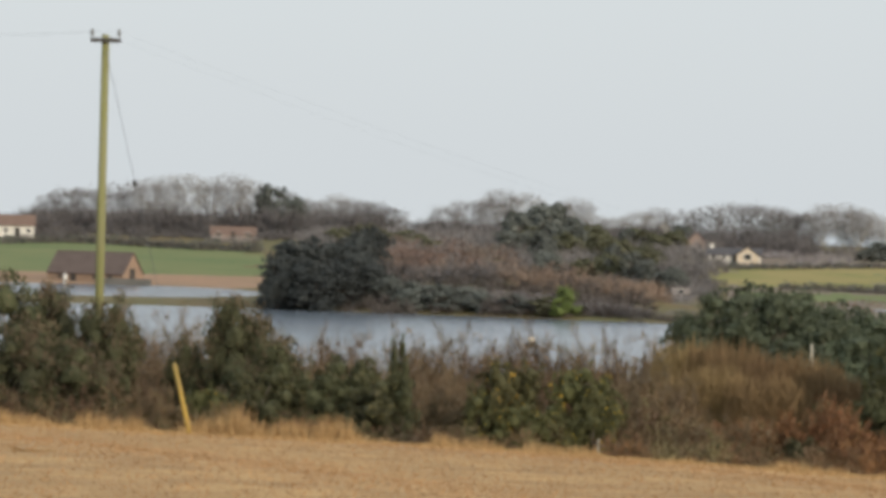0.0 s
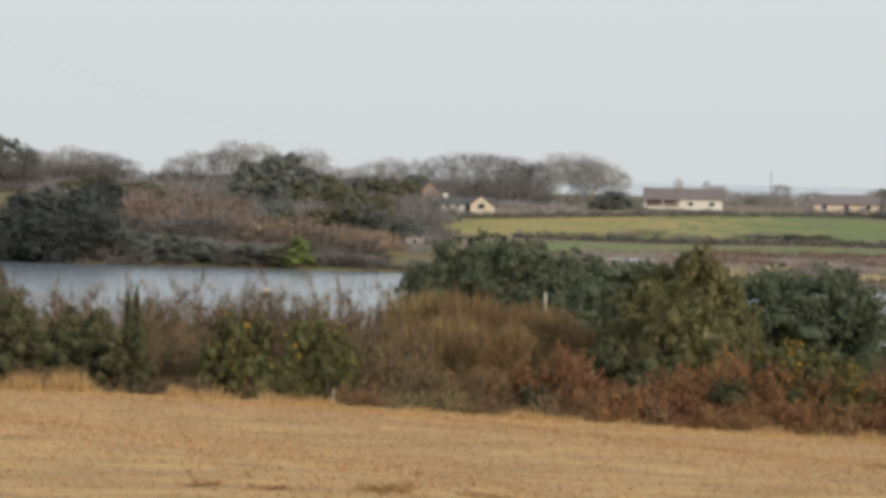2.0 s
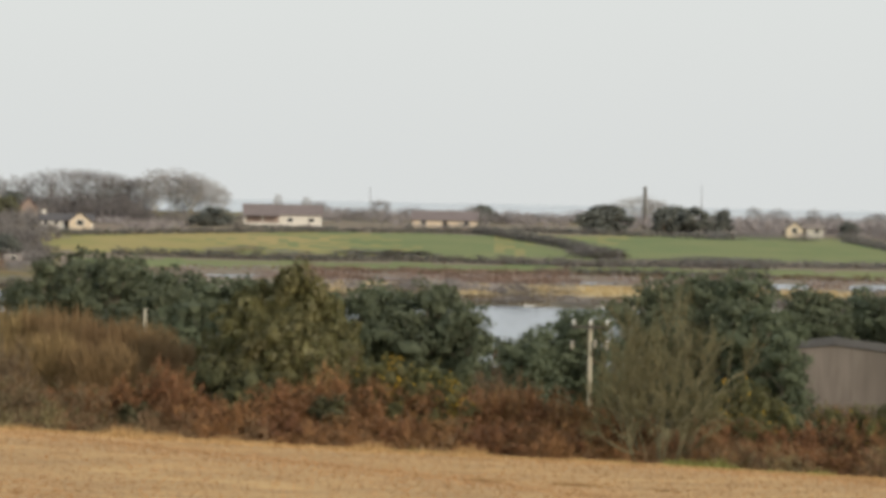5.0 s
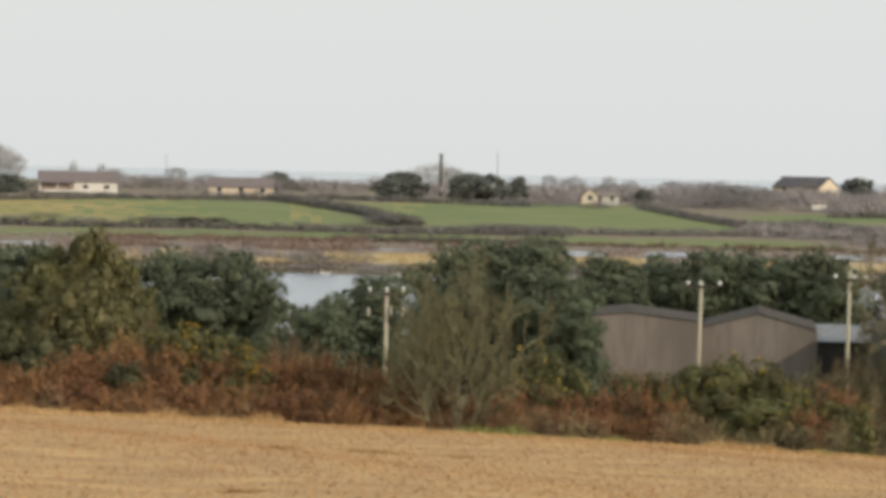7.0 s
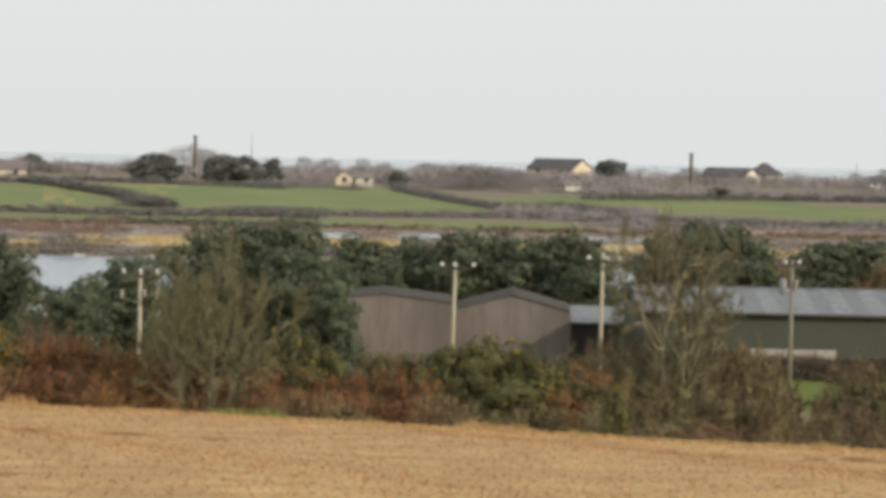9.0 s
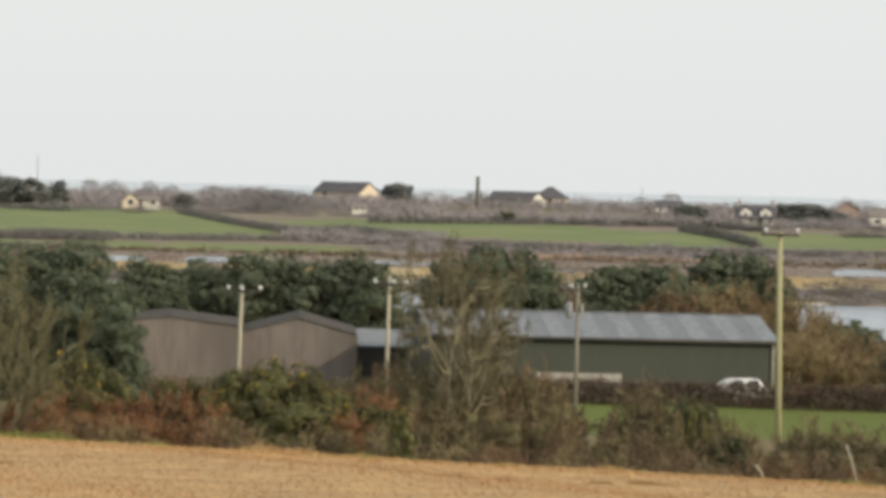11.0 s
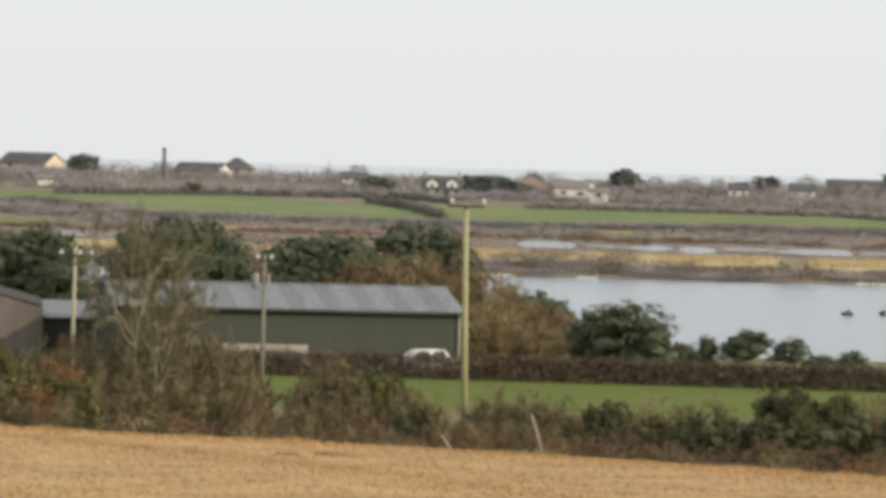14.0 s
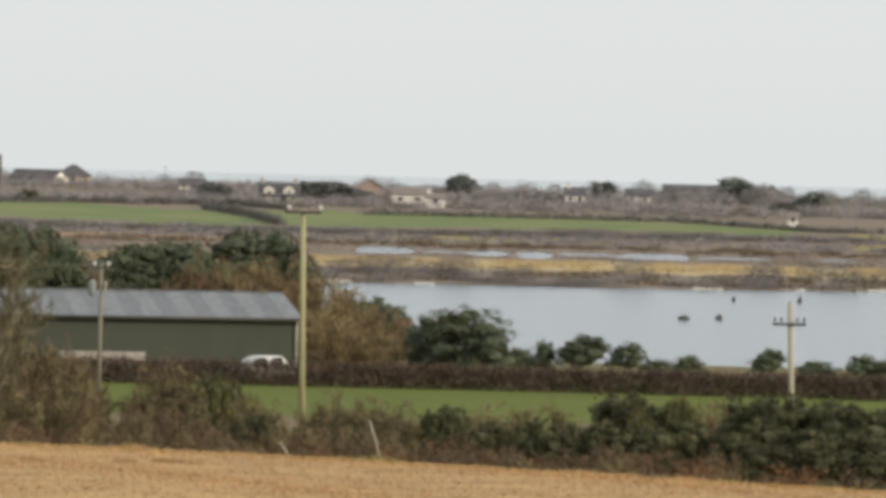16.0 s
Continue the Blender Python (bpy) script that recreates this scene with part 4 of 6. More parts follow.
def pitched_roof(x0, x1, y0, y1, wall, ridge, material, parent, along_x=True, over=0.3, thick=0.14):
    xm, ym = (x0 + x1) / 2, (y0 + y1) / 2
    if along_x:
        dz = over * (ridge - wall) / (ym - y0)
        roof_slab("roof", (x0 - over, y0 - over, wall - dz), (x1 + over, y0 - over, wall - dz), (x1 + over, ym, ridge), (x0 - over, ym, ridge), thick, material, parent)
        roof_slab("roof", (x1 + over, y1 + over, wall - dz), (x0 - over, y1 + over, wall - dz), (x0 - over, ym, ridge), (x1 + over, ym, ridge), thick, material, parent)
        box("ridge_tiles", x0 - over, x1 + over, ym - 0.12, ym + 0.12, ridge + 0.06, ridge + 0.2, material, parent)
    else:
        dz = over * (ridge - wall) / (xm - x0)
        roof_slab("roof", (x0 - over, y1 + over, wall - dz), (x0 - over, y0 - over, wall - dz), (xm, y0 - over, ridge), (xm, y1 + over, ridge), thick, material, parent)
        roof_slab("roof", (x1 + over, y0 - over, wall - dz), (x1 + over, y1 + over, wall - dz), (xm, y1 + over, ridge), (xm, y0 - over, ridge), thick, material, parent)
        box("ridge_tiles", xm - 0.12, xm + 0.12, y0 - over, y1 + over, ridge + thick * 0.3, ridge + thick + 0.03, material, parent)


def hip_roof(x0, x1, y0, y1, wall, ridge, material, parent, over=0.35, inset=0.42):
    """A roof that slopes on all four sides to a short ridge."""
    xm0, xm1, ym = x0 + (x1 - x0) * inset, x1 - (x1 - x0) * inset, (y0 + y1) / 2
    bm = bmesh.new()
    low = [bm.verts.new(p) for p in ((x0 - over, y0 - over, wall - 0.1), (x1 + over, y0 - over, wall - 0.1), (x1 + over, y1 + over, wall - 0.1), (x0 - over, y1 + over, wall - 0.1))]
    eave = [bm.verts.new(q.co + Vector((0, 0, 0.16))) for q in low]
    a, b = bm.verts.new((xm0, ym, ridge)), bm.verts.new((xm1, ym, ridge))
    bm.faces.new(low[::-1])
    for i in range(4):
        bm.faces.new((low[i], low[(i + 1) % 4], eave[(i + 1) % 4], eave[i]))
    bm.faces.new((eave[0], eave[1], b, a)), bm.faces.new((eave[2], eave[3], a, b))
    bm.faces.new((eave[1], eave[2], b)), bm.faces.new((eave[3], eave[0], a))
    bmesh.ops.recalc_face_normals(bm, faces=bm.faces[:])
    part("roof", bm_mesh("roof", bm, material), parent)
    tube("ridge_tiles", [(xm0, ym, ridge + 0.02), (xm1, ym, ridge + 0.02)], (0.1, 0.1), material, parent)


def window(x, z, w, h, y, parent, frame_mat="white_wall"):
    f = box("window", x - w / 2, x + w / 2, y - 0.05, y + 0.06, z, z + h, M[frame_mat], parent)
    box("pane", x - w / 2 + 0.1, x + w / 2 - 0.1, y - 0.07, y - 0.045, z + 0.1, z + h - 0.1, M["glass"], f)


def house(label, u, v, w, wall="white_wall", roof="slate", wall_h=2.6, roof_h=1.9, deep=8.0, turn=0.0, windows=4, chimneys=2, side=None, along_x=True, dist=None, dormers=0, screen=0.0, hip=False, porch=0.0, group="far houses"):
    """A small house facing the eye; w is its width in steps; side: +1 or -1 adds a gabled wing that faces the eye at that end; porch: the share of the front that stands in a shaded porch."""
    d = dist or far_distance(u, v)
    x, y = spot(u, d)
    wide = w * d / K
    h = thing("house", x, y, gz(u, d), label, "house", group, math.degrees(-u / K) + turn)
    bm = bmesh.new()
    if hip:
        add_box(bm, -wide / 2, wide / 2, 0, deep, -0.3, wall_h)
        hip_roof(-wide / 2, wide / 2, 0, deep, wall_h, wall_h + roof_h, M[roof], h)
    else:
        gable_body(bm, -wide / 2, wide / 2, 0, deep, wall_h, wall_h + roof_h, along_x)
        pitched_roof(-wide / 2, wide / 2, 0, deep, wall_h, wall_h + roof_h, M[roof], h, along_x)
    part("wall", bm_mesh("wall", bm, M[wall]), h)
    if porch:
        a, b = -wide / 2 + 0.3, -wide / 2 + wide * porch
        box("porch_wall", a, b, -1.5, -1.3, -0.3, 0.75, M["white_wall"], h)
        box("porch_back", a, b, -0.03, 0.0, 0.75, wall_h - 0.2, M["pink_wall"], h)
        roof_slab("porch_roof", (a - 0.2, -1.7, wall_h - 0.35), (b + 0.2, -1.7, wall_h - 0.35), (b + 0.2, 0.0, wall_h + 0.05), (a - 0.2, 0.0, wall_h + 0.05), 0.12, M[roof], h)
        for cx in (a + 0.1, (a + b) / 2, b - 0.1):
            box("porch_post", cx - 0.09, cx + 0.09, -1.49, -1.31, 0.75, wall_h - 0.33, M["white_wall"], h)
    for i in range(windows):
        cx = -wide / 2 + wide * porch + wide * (1 - porch) * (i + 0.5) / windows
        if i == windows // 2 and windows > 2:
            box("door", cx - 0.5, cx + 0.5, -0.06, 0.05, 0, 2.0, M["dark_paint"], h)
        else:
            window(cx, 0.95, min(1.3, wide / windows * 0.4), 0.95, 0.0, h)
    for i in range(chimneys):
        cx = (-wide / 2 + 0.6) if i == 0 else (wide / 2 - 0.6) if i == 1 else 0
        c = box("chimney", cx - 0.45, cx + 0.45, deep / 2 - 0.4, deep / 2 + 0.4, wall_h + roof_h - 0.6, wall_h + roof_h + 0.9, M[wall], h, "", 0.03)
        tube("chimney_pot", [(cx, deep / 2, wall_h + roof_h + 0.88), (cx, deep / 2, wall_h + roof_h + 1.25)], (0.14, 0.12), M["brown_tile"], c)
    if side:
        ww = min(4.8, wide * 0.42)
        a = wide / 2 - ww - 0.4 if side > 0 else -wide / 2 + 0.4
        bm = bmesh.new()
        gable_body(bm, a, a + ww, -1.6, deep / 2, wall_h + 0.05, wall_h + 0.3 + ww * 0.32, False)
        wing = part("wing", bm_mesh("wing", bm, M["cream_wall"]), h)
        pitched_roof(a, a + ww, -1.6, deep / 2, wall_h + 0.05, wall_h + 0.3 + ww * 0.32, M[roof], h, False, 0.25)
        window(a + ww / 2, 0.9, ww * 0.35, 1.2, -1.6, h)
    if screen:
        hedge("hedge", "leafless garden hedge in front of a house", "far hedges", [(u - w * 0.62, d - 7, screen), (u - w * 0.2, d - 8, screen * 0.9), (u + w * 0.2, d - 8, screen * 1.05), (u + w * 0.62, d - 7, screen)],
              M["hazed_mauve_twig"], M["hazed_pine_leaf"], 1.2, 60, 14, 0.14, 0.35, int(abs(u)))
    for i in range(dormers):
        cx = -wide / 2 + wide * (i + 0.5) / dormers
        bm = bmesh.new()
        gable_body(bm, cx - 1.1, cx + 1.1, 0.4, deep / 2, wall_h + 1.3, wall_h + 2.1, False)
        dm = part("dormer", bm_mesh("dormer", bm, M["white_wall"]), h)
        pitched_roof(cx - 1.1, cx + 1.1, 0.4, deep / 2, wall_h + 1.3, wall_h + 2.1, M[roof], h, False, 0.15)
        window(cx, wall_h + 0.3, 0.7, 0.7, 0.4, h)
    return h


def farm_sheds():
    # long green shed: front wall turned a little to the right of the eye
    d, u0, u1 = 245.0, 735, 1350
    x, y = spot((u0 + u1) / 2, d)
    g = gz((u0 + u1) / 2, d)
    turn = math.degrees(-(u0 + u1) / 2 / K) + 8
    L, deep, eave, ridge = 20.1, 13.0, height(277, d) - g, height(237, d + 6) - g
    s = thing("long_shed", x, y, g, "long farm shed with dark green cladding and grey roof", "shed", "farmyard sheds", turn)
    bm = bmesh.new()
    gable_body(bm, -L / 2, L / 2, 0, deep, eave - 0.02, ridge - 0.06)
    part("wall", bm_mesh("wall", bm, M["green_steel"]), s)
    ribs = 40
    for i in range(ribs):
        cx = -L / 2 + L * (i + 0.5) / ribs
        box("cladding_rib", cx - 0.06, cx + 0.06, -0.014, 0.0, 0.55, eave - 0.1, M["green_steel"], s)
    box("plinth", -L / 2 - 0.05, L / 2 + 0.05, -0.09, 0.02, -0.3, 0.5, M["pale_concrete"], s)
    n = 20
    for i in range(n):
        a, b = -L / 2 - 0.25 + (L + 0.5) * i / n, -L / 2 - 0.25 + (L + 0.5) * (i + 1) / n
        m = M["roof_steel"] if i % 2 else M["roof_steel_dark"]
        lift = 0.012 * (i % 2)
        roof_slab("roof_sheet", (a, -0.4, eave - 0.11), (b, -0.4, eave - 0.11), (b, deep / 2, ridge), (a, deep / 2, ridge), 0.06 + lift, m, s)
        roof_slab("roof_sheet", (b, deep + 0.4, eave - 0.11), (a, deep + 0.4, eave - 0.11), (a, deep / 2, ridge), (b, deep / 2, ridge), 0.06 + lift, m, s)
    box("ridge_cap", -L / 2 - 0.3, L / 2 + 0.3, deep / 2 - 0.2, deep / 2 + 0.2, ridge + 0.03, ridge + 0.12, M["roof_steel_dark"], s)
    tube("gutter", [(-L / 2 - 0.25, -0.46, eave - 0.16), (L / 2 + 0.25, -0.46, eave - 0.16)], (0.08, 0.08), M["dark_paint"], s)
    tube("downpipe", [(L / 2 - 0.05, -0.1, 0.2), (L / 2 - 0.05, -0.1, eave - 0.2)], (0.07, 0.07), M["pale_concrete"], s)
    # two gabled block sheds
    for u0, u1, ve, vp, d in ((150, 400, 275, 261, 249.0), (404, 604, 285, 259, 250.0)):
        uc = (u0 + u1) / 2
        x, y = spot(uc, d)
        g = gz(uc, d)
        w = (u1 - u0) * d / K
        e, r = height(ve, d) - g, height(vp, d) - g
        b = thing("block_shed", x, y, g, "grey concrete block shed with a low gable and stained walls", "shed", "farmyard sheds", math.degrees(-uc / K))
        bm = bmesh.new()
        gable_body(bm, -w / 2, w / 2, 0, 14, e, r, False)
        part("wall", bm_mesh("wall", bm, M["concrete"]), b)
        pitched_roof(-w / 2, w / 2, 0, 14, e, r, M["cement_roof"], b, False, 0.08, 0.07)
        for i in range(5):
            box("pier", -w / 2 + w * i / 4 - 0.12, -w / 2 + w * i / 4 + 0.12, -0.015, 0.0, -0.2, e - 0.1, M["concrete"], b)
        box("footing", -w / 2 - 0.08, w / 2 + 0.08, -0.14, 0.0, -0.3, 0.7, M["concrete"], b)
    # lean-to with a pale sheet roof between them
    d = 258.0
    x, y = spot(625, d)
    g = gz(625, d)
    e, r = height(305, d) - g, height(276, d + 4) - g
    b = thing("lean_to", x, y, g, "low dark lean-to with a pale sheet roof", "shed", "farmyard sheds", math.degrees(-625 / K))
    bm = bmesh.new()
    add_box(bm, -2.2, 2.6, 0, 5, -0.3, e - 0.05)
    part("wall", bm_mesh("wall", bm, M["dark_paint"]), b)
    for i in range(5):
        a = -2.4 + i * 1.02
        roof_slab("roof_sheet", (a, -0.3, e), (a + 1.02, -0.3, e), (a + 1.02, 5.2, r), (a, 5.2, r), 0.05 + 0.01 * (i % 2), M["roof_steel"], b)


# ---- poles and wires ----
def pole(label, u, v, d, r=0.13, wood="pole_wood", arms=(), lean=0.0, hang=(), pin_r=1.0, pin="porcelain", group="power line poles"):
    """A wooden pole; arms: (height below the top, half-length, turn, insulator offsets)."""
    x, y = spot(u, d)
    g = gz(u, d)
    tall = height(v, d) - g
    p = thing("utility_pole", x, y, g, label, "utility pole", group, math.degrees(-u / K))
    tube("post", [(-lean * 0.5, 0, -0.5), (lean * tall * 0.5, 0, tall * 0.5), (lean * tall, 0, tall)], (r * 1.15, r, r * 0.85), M[wood], p, "", 12)
    for drop, half, turn, offs in arms:
        z = tall - drop
        c, s = math.cos(turn), math.sin(turn)
        bm = bmesh.new()
        add_box(bm, -half, half, -0.05, 0.05, -0.05, 0.05)
        bmesh.ops.transform(bm, matrix=pose(lean * tall, -r * c, z, 0, 0, math.degrees(turn)), verts=bm.verts[:])
        arm = part("crossarm", bm_mesh("crossarm", bm, M["dark_paint"]), p, "dark weathered crossarm")
        for o in offs:
            ox, oy = lean * tall + o * c, o * s - r * c
            steps = [(ox, oy, z + 0.05), (ox, oy, z + 0.1), (ox, oy, z + 0.12), (ox, oy, z + 0.18), (ox, oy, z + 0.2), (ox, oy, z + 0.28)]
            tube("insulator", steps, [k * pin_r for k in (0.02, 0.02, 0.11, 0.09, 0.12, 0.06)], M[pin], arm, "porcelain insulator on a pin", 8)
    for ox, drop, long in hang:
        z = tall - drop
        tube("fuse", [(ox, -r - 0.05, z), (ox, -r - 0.05, z - 0.05), (ox, -r - 0.05, z - long), (ox, -r - 0.05, z - long - 0.05)], (0.03, 0.06, 0.06, 0.03), M["pale_concrete"], p, "pale hanging fuse holder", 8)
    return p, Vector((x + lean * tall, y, g + tall))


def wire(a, b, sag, label="thin overhead wire between poles", r=0.0013):
    a, b = Vector(a), Vector(b)
    pts = [a.lerp(b, t) - Vector((0, 0, sag * 4 * t * (1 - t))) for t in (i / 14 for i in range(15))]
    v, f = tube_arrays(pts, [r] * 15, 4)
    tagged(new("overhead_wire", raw("overhead_wire", v, f, [M["wire"]])), label, "wire", "overhead wires")


def scrub_mass(name, label, twig, bands, seed, each=150):
    """Woody growth past counting. bands: bearing from, to, step; dip of the tops from, to; distance from, to; width."""
    r = np.random.default_rng(seed)
    A, B, W = [], [], []
    for u0, u1, step, v0, v1, d0, d1, w in bands:
        for u in np.arange(u0, u1, step):
            u = u + r.uniform(-0.5, 0.5) * step
            d = r.uniform(d0, d1)
            x, y = spot(u, d)
            g = gz(u, d)
            wide, tall = w * r.uniform(0.7, 1.3) * d / K, max(height(r.uniform(v0, v1), d) - g, 0.8)
            way = r.normal(size=(each, 3))
            way[:, 2] = np.abs(way[:, 2])
            way /= np.linalg.norm(way, axis=1, keepdims=True)
            end = way * (wide / 2, wide / 2, tall) * r.uniform(0.7, 1.03, (each, 1))
            start = end * r.uniform(0.45, 0.8, (each, 1))
            start[:, 2] *= 0.9
            base = np.array((x, y, g))
            A.append(start + base), B.append(end + base + r.normal(size=(each, 3)) * wide * 0.05)
            W.append(np.full(each, wide * 0.026))
    A, B, W = np.concatenate(A), np.concatenate(B), np.concatenate(W)
    return tagged(new(name, soup(name, [(*strips(A, B, W * r.uniform(0.6, 1.4, len(W)), r), 0)], [twig])), label, "scrub", kind="stuff")


def edge_mass(name, label, materials, u0, u1, step, low, high, d0, d1, wide, seed, each=170):
    """Tangled growth past counting along the field edge; low, high: how far the tops stand above the edge."""
    r = np.random.default_rng(seed)
    pieces = []
    for u in np.arange(u0, u1, step):
        u, d = u + r.uniform(-0.5, 0.5) * step, r.uniform(d0, d1)
        x, y = spot(u, d)
        g = gz(u, d)
        w, tall = wide * r.uniform(0.7, 1.4), max(height(np.interp(u, EDGE_U, EDGE_V) - r.uniform(low, high), d) - g, 0.3)
        way = r.normal(size=(each, 3))
        way[:, 2] = np.abs(way[:, 2])
        way /= np.linalg.norm(way, axis=1, keepdims=True)
        end = way * (w / 2, w / 2, tall) * r.uniform(0.55, 1.05, (each, 1))
        start = end * r.uniform(0.6, 0.9, (each, 1)) + r.normal(size=(each, 3)) * w * 0.04
        m = int(r.choice(len(materials)))
        pieces.append((*strips(start + (x, y, g), end + (x, y, g) + r.normal(size=(each, 3)) * (w * 0.09, w * 0.09, 0.05), r.uniform(0.012, 0.034, each), r), m))
    return tagged(new(name, soup(name, pieces, [M[k] for k in materials])), label, "scrub", kind="stuff")


def scrub_area(name, label, twig, u0, u1, d0, d1, clumps, h0, h1, wide, seed, each=110):
    """Woody growth past counting, strewn over a stretch of land."""
    r = np.random.default_rng(seed)
    A, B, W = [], [], []
    for _ in range(clumps):
        u, d = r.uniform(u0, u1), r.uniform(d0, d1)
        g = gz(u, d)
        if g < 0.1:
            continue
        x, y = spot(u, d)
        w, tall = wide * r.uniform(0.7, 1.3), r.uniform(h0, h1)
        way = r.normal(size=(each, 3))
        way[:, 2] = np.abs(way[:, 2])
        way /= np.linalg.norm(way, axis=1, keepdims=True)
        end = way * (w / 2, w / 2, tall) * r.uniform(0.7, 1.03, (each, 1))
        start = end * r.uniform(0.45, 0.8, (each, 1))
        A.append(start + (x, y, g)), B.append(end + (x, y, g) + r.normal(size=(each, 3)) * w * 0.05)
        W.append(np.full(each, w * 0.028))
    A, B, W = np.concatenate(A), np.concatenate(B), np.concatenate(W)
    return tagged(new(name, soup(name, [(*strips(A, B, W * r.uniform(0.6, 1.4, len(W)), r), 0)], [twig])), label, "scrub", kind="stuff")


# ---- far side: hill with trees, houses, hedges ----
for u, v, w, d in [(-2293, -12,55,935), (-2263, -23,70,930), (-2229, -26,70,940), (-2184, -29,70,930), (-2149, -36,60,945), (-1885, -27,60,930),
    (-1845, -16,60,925), (-1814, -5,55,920), (-1765, -16,70,925), (-1730, -13,70,930), (-1694, -4,60,925), (-1672, 15,40,920),
    (-1594, -8,60,930)]:
    far_bare.put(u, v, w, d)
for u, v, w, d in [(-1555, -19,70,935), (-1515, -22,60,930), (-1175, -9,60,940), (-1130, -18,70,935), (-1086, -27,80,930), (-1041, -26,80,935),
    (-996, -15,70,930), (-956, -12,70,935), (-1012, -18,70,930), (-967, -12,70,930), (-1385, -18,60,940), (-875, -15,60,930)]:
    far_bare.put(u, v, w, d)
for u, v, w, d in [(-2119, -39,60,925), (-2085, -43,60,930), (-2050, -46,70,925), (-2010, -41,60,930), (-1975, -47,70,925), (-1945, -41,60,930),
    (-1790, -19,60,935), (-1500, -34,70,940), (-1455, -30,70,940), (-1365, -22,70,930), (-1329, 5,50,930), (-1294, 8,50,930)]:
    far_pale.put(u, v, w, d)
for u, v, w, d in [(-1254, -3,60,935), (-1220, -10,60,940), (-928, -22,60,925), (-893, -23,70,930), (-863, -18,60,925), (-838, -8,55,930),
    (-815, 4,40,925), (-712, 15,16,1040), (-662, 18,16,1040), (-73, 7,80,1000), (-43, 13,50,990)]:
    far_pale.put(u, v, w, d)
for u, v, w, d in [(-1905, -36,50,928), (-1865, -17,50,915), (-1430, -14,60,900), (-1400, -17,50,895), (-1479, -3,30,900), (-1369, 6,44,880),
    (-1274, 24,40,860), (-1423, 64,40,760), (-1307, 79,34,740), (-1263, 66,36,735), (-1232, 79,34,730), (-1187, 92,44,715),
    (-1298, 52,36,800), (-826, 37,60,880), (-851, 50,40,870), (-347, 25,40,990), (-133, 20,50,905), (-152, 29,50,900),
    (-113, 21,50,905), (-8, 20,60,910), (27, 22,60,905)]:
    far_dark.put(u, v, w, d)
for u, v, w, d in [(-28, 26,40,900), (-371, 41,30,900), (77, 24,30,920), (298, 43,34,900), (671, 15,50,1000), (665, 18,44,1010),
    (1200, 43,40,880), (1395, 35,70,900), (1430, 42,50,890), (1365, 36,50,900), (1629, 16,50,950), (1626, 20,60,950),
    (1881, 23,40,960), (2105, 10,56,980), (2131, 17,50,970), (2201, 51,50,880), (2250, 32,50,900), (1182, 39,40,880),
    (1357, 35,50,890), (1402, 34,50,890)]:
    far_dark.put(u, v, w, d)
rng = random.Random(5)
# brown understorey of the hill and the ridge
scrub_mass("woodland_understorey", "grey-brown leafless woodland growth on the far hill", M["hazed_wood_twig"], [
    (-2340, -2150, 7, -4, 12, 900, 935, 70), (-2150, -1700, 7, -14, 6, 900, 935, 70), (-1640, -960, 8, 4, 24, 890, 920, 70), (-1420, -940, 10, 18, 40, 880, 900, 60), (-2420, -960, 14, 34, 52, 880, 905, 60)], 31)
scrub_mass("ridge_scrub", "brown leafless scrub along the far ridge", M["hazed_mauve_twig"], [
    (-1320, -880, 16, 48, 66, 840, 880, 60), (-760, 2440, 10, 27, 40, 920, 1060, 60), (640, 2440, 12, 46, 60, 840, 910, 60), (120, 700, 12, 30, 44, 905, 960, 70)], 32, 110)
scrub_area("headland_scrub", "russet leafless scrub covering the headland", M["hazed_russet_twig"], -1500, -1225, 585, 700, 170, 2.4, 3.6, 6.5, 33)
scrub_area("headland_thicket", "grey-brown leafless thicket covering the headland", M["hazed_wood_twig"], -1770, -1480, 585, 700, 190, 2.4, 3.8, 6.5, 38)
scrub_area("shore_scrub", "dark mauve-brown scrub on the headland shore", M["damson_twig"], -1770, -1235, 556, 602, 150, 1.2, 3.2, 5.0, 34)
scrub_area("hillside_scrub", "brown leafless scrub covering the hillside", M["hazed_wood_twig"], -1840, -1130, 705, 800, 300, 2.0, 3.4, 7.0, 36)
scrub_area("hillside_thicket", "grey-brown thicket on the upper hillside", M["hazed_far_twig"], -1840, -1110, 800, 895, 300, 2.4, 4.2, 7.0, 37)
for u, v, w, d in [(392, 23,90,900),(432, 21,90,905),(363, 42,80,880),(482, 29,90,890),(402, 21,70,950),(451, 27,90,930),(43, 63,90,885),(93, 62,80,885),
                   (143, 64,80,885),(1991, 26,90,950),(2051, 27,90,950),(2161, 24,80,950),(1692, 40,90,930),(1752, 39,90,930),(1912, 45,90,900)]:
    far_scrub.put(u, v, w, d)

for u, v, w, d in [(-1313, 36,60,830),(-1324, 19,50,870),(-1234, 27,50,860),(-1454, 24,50,850),(-1383, 35,60,830),(-1273, 45,55,820),(-1238, 54,60,800),(-1337, 80,60,745),(-1287, 75,60,740),(-1224, 34,50,850),(-1194, 26,50,860),(-1254, 23,60,870),
                   (-1307, 69,50,760),(-1373, 30,70,850)]:
    far_green.put(u, v, w, d)
for u, v, w, d in [(-1463, 3,50,850),(-1415, -12,50,855),(-1487, 33,50,830),(-1427, 32,50,820),(-1373, 20,50,840),(-1412, 71,60,750),(-1192, 93,60,720),(-1179, 16,40,890)]:
    far_dark.put(u, v, w, d)

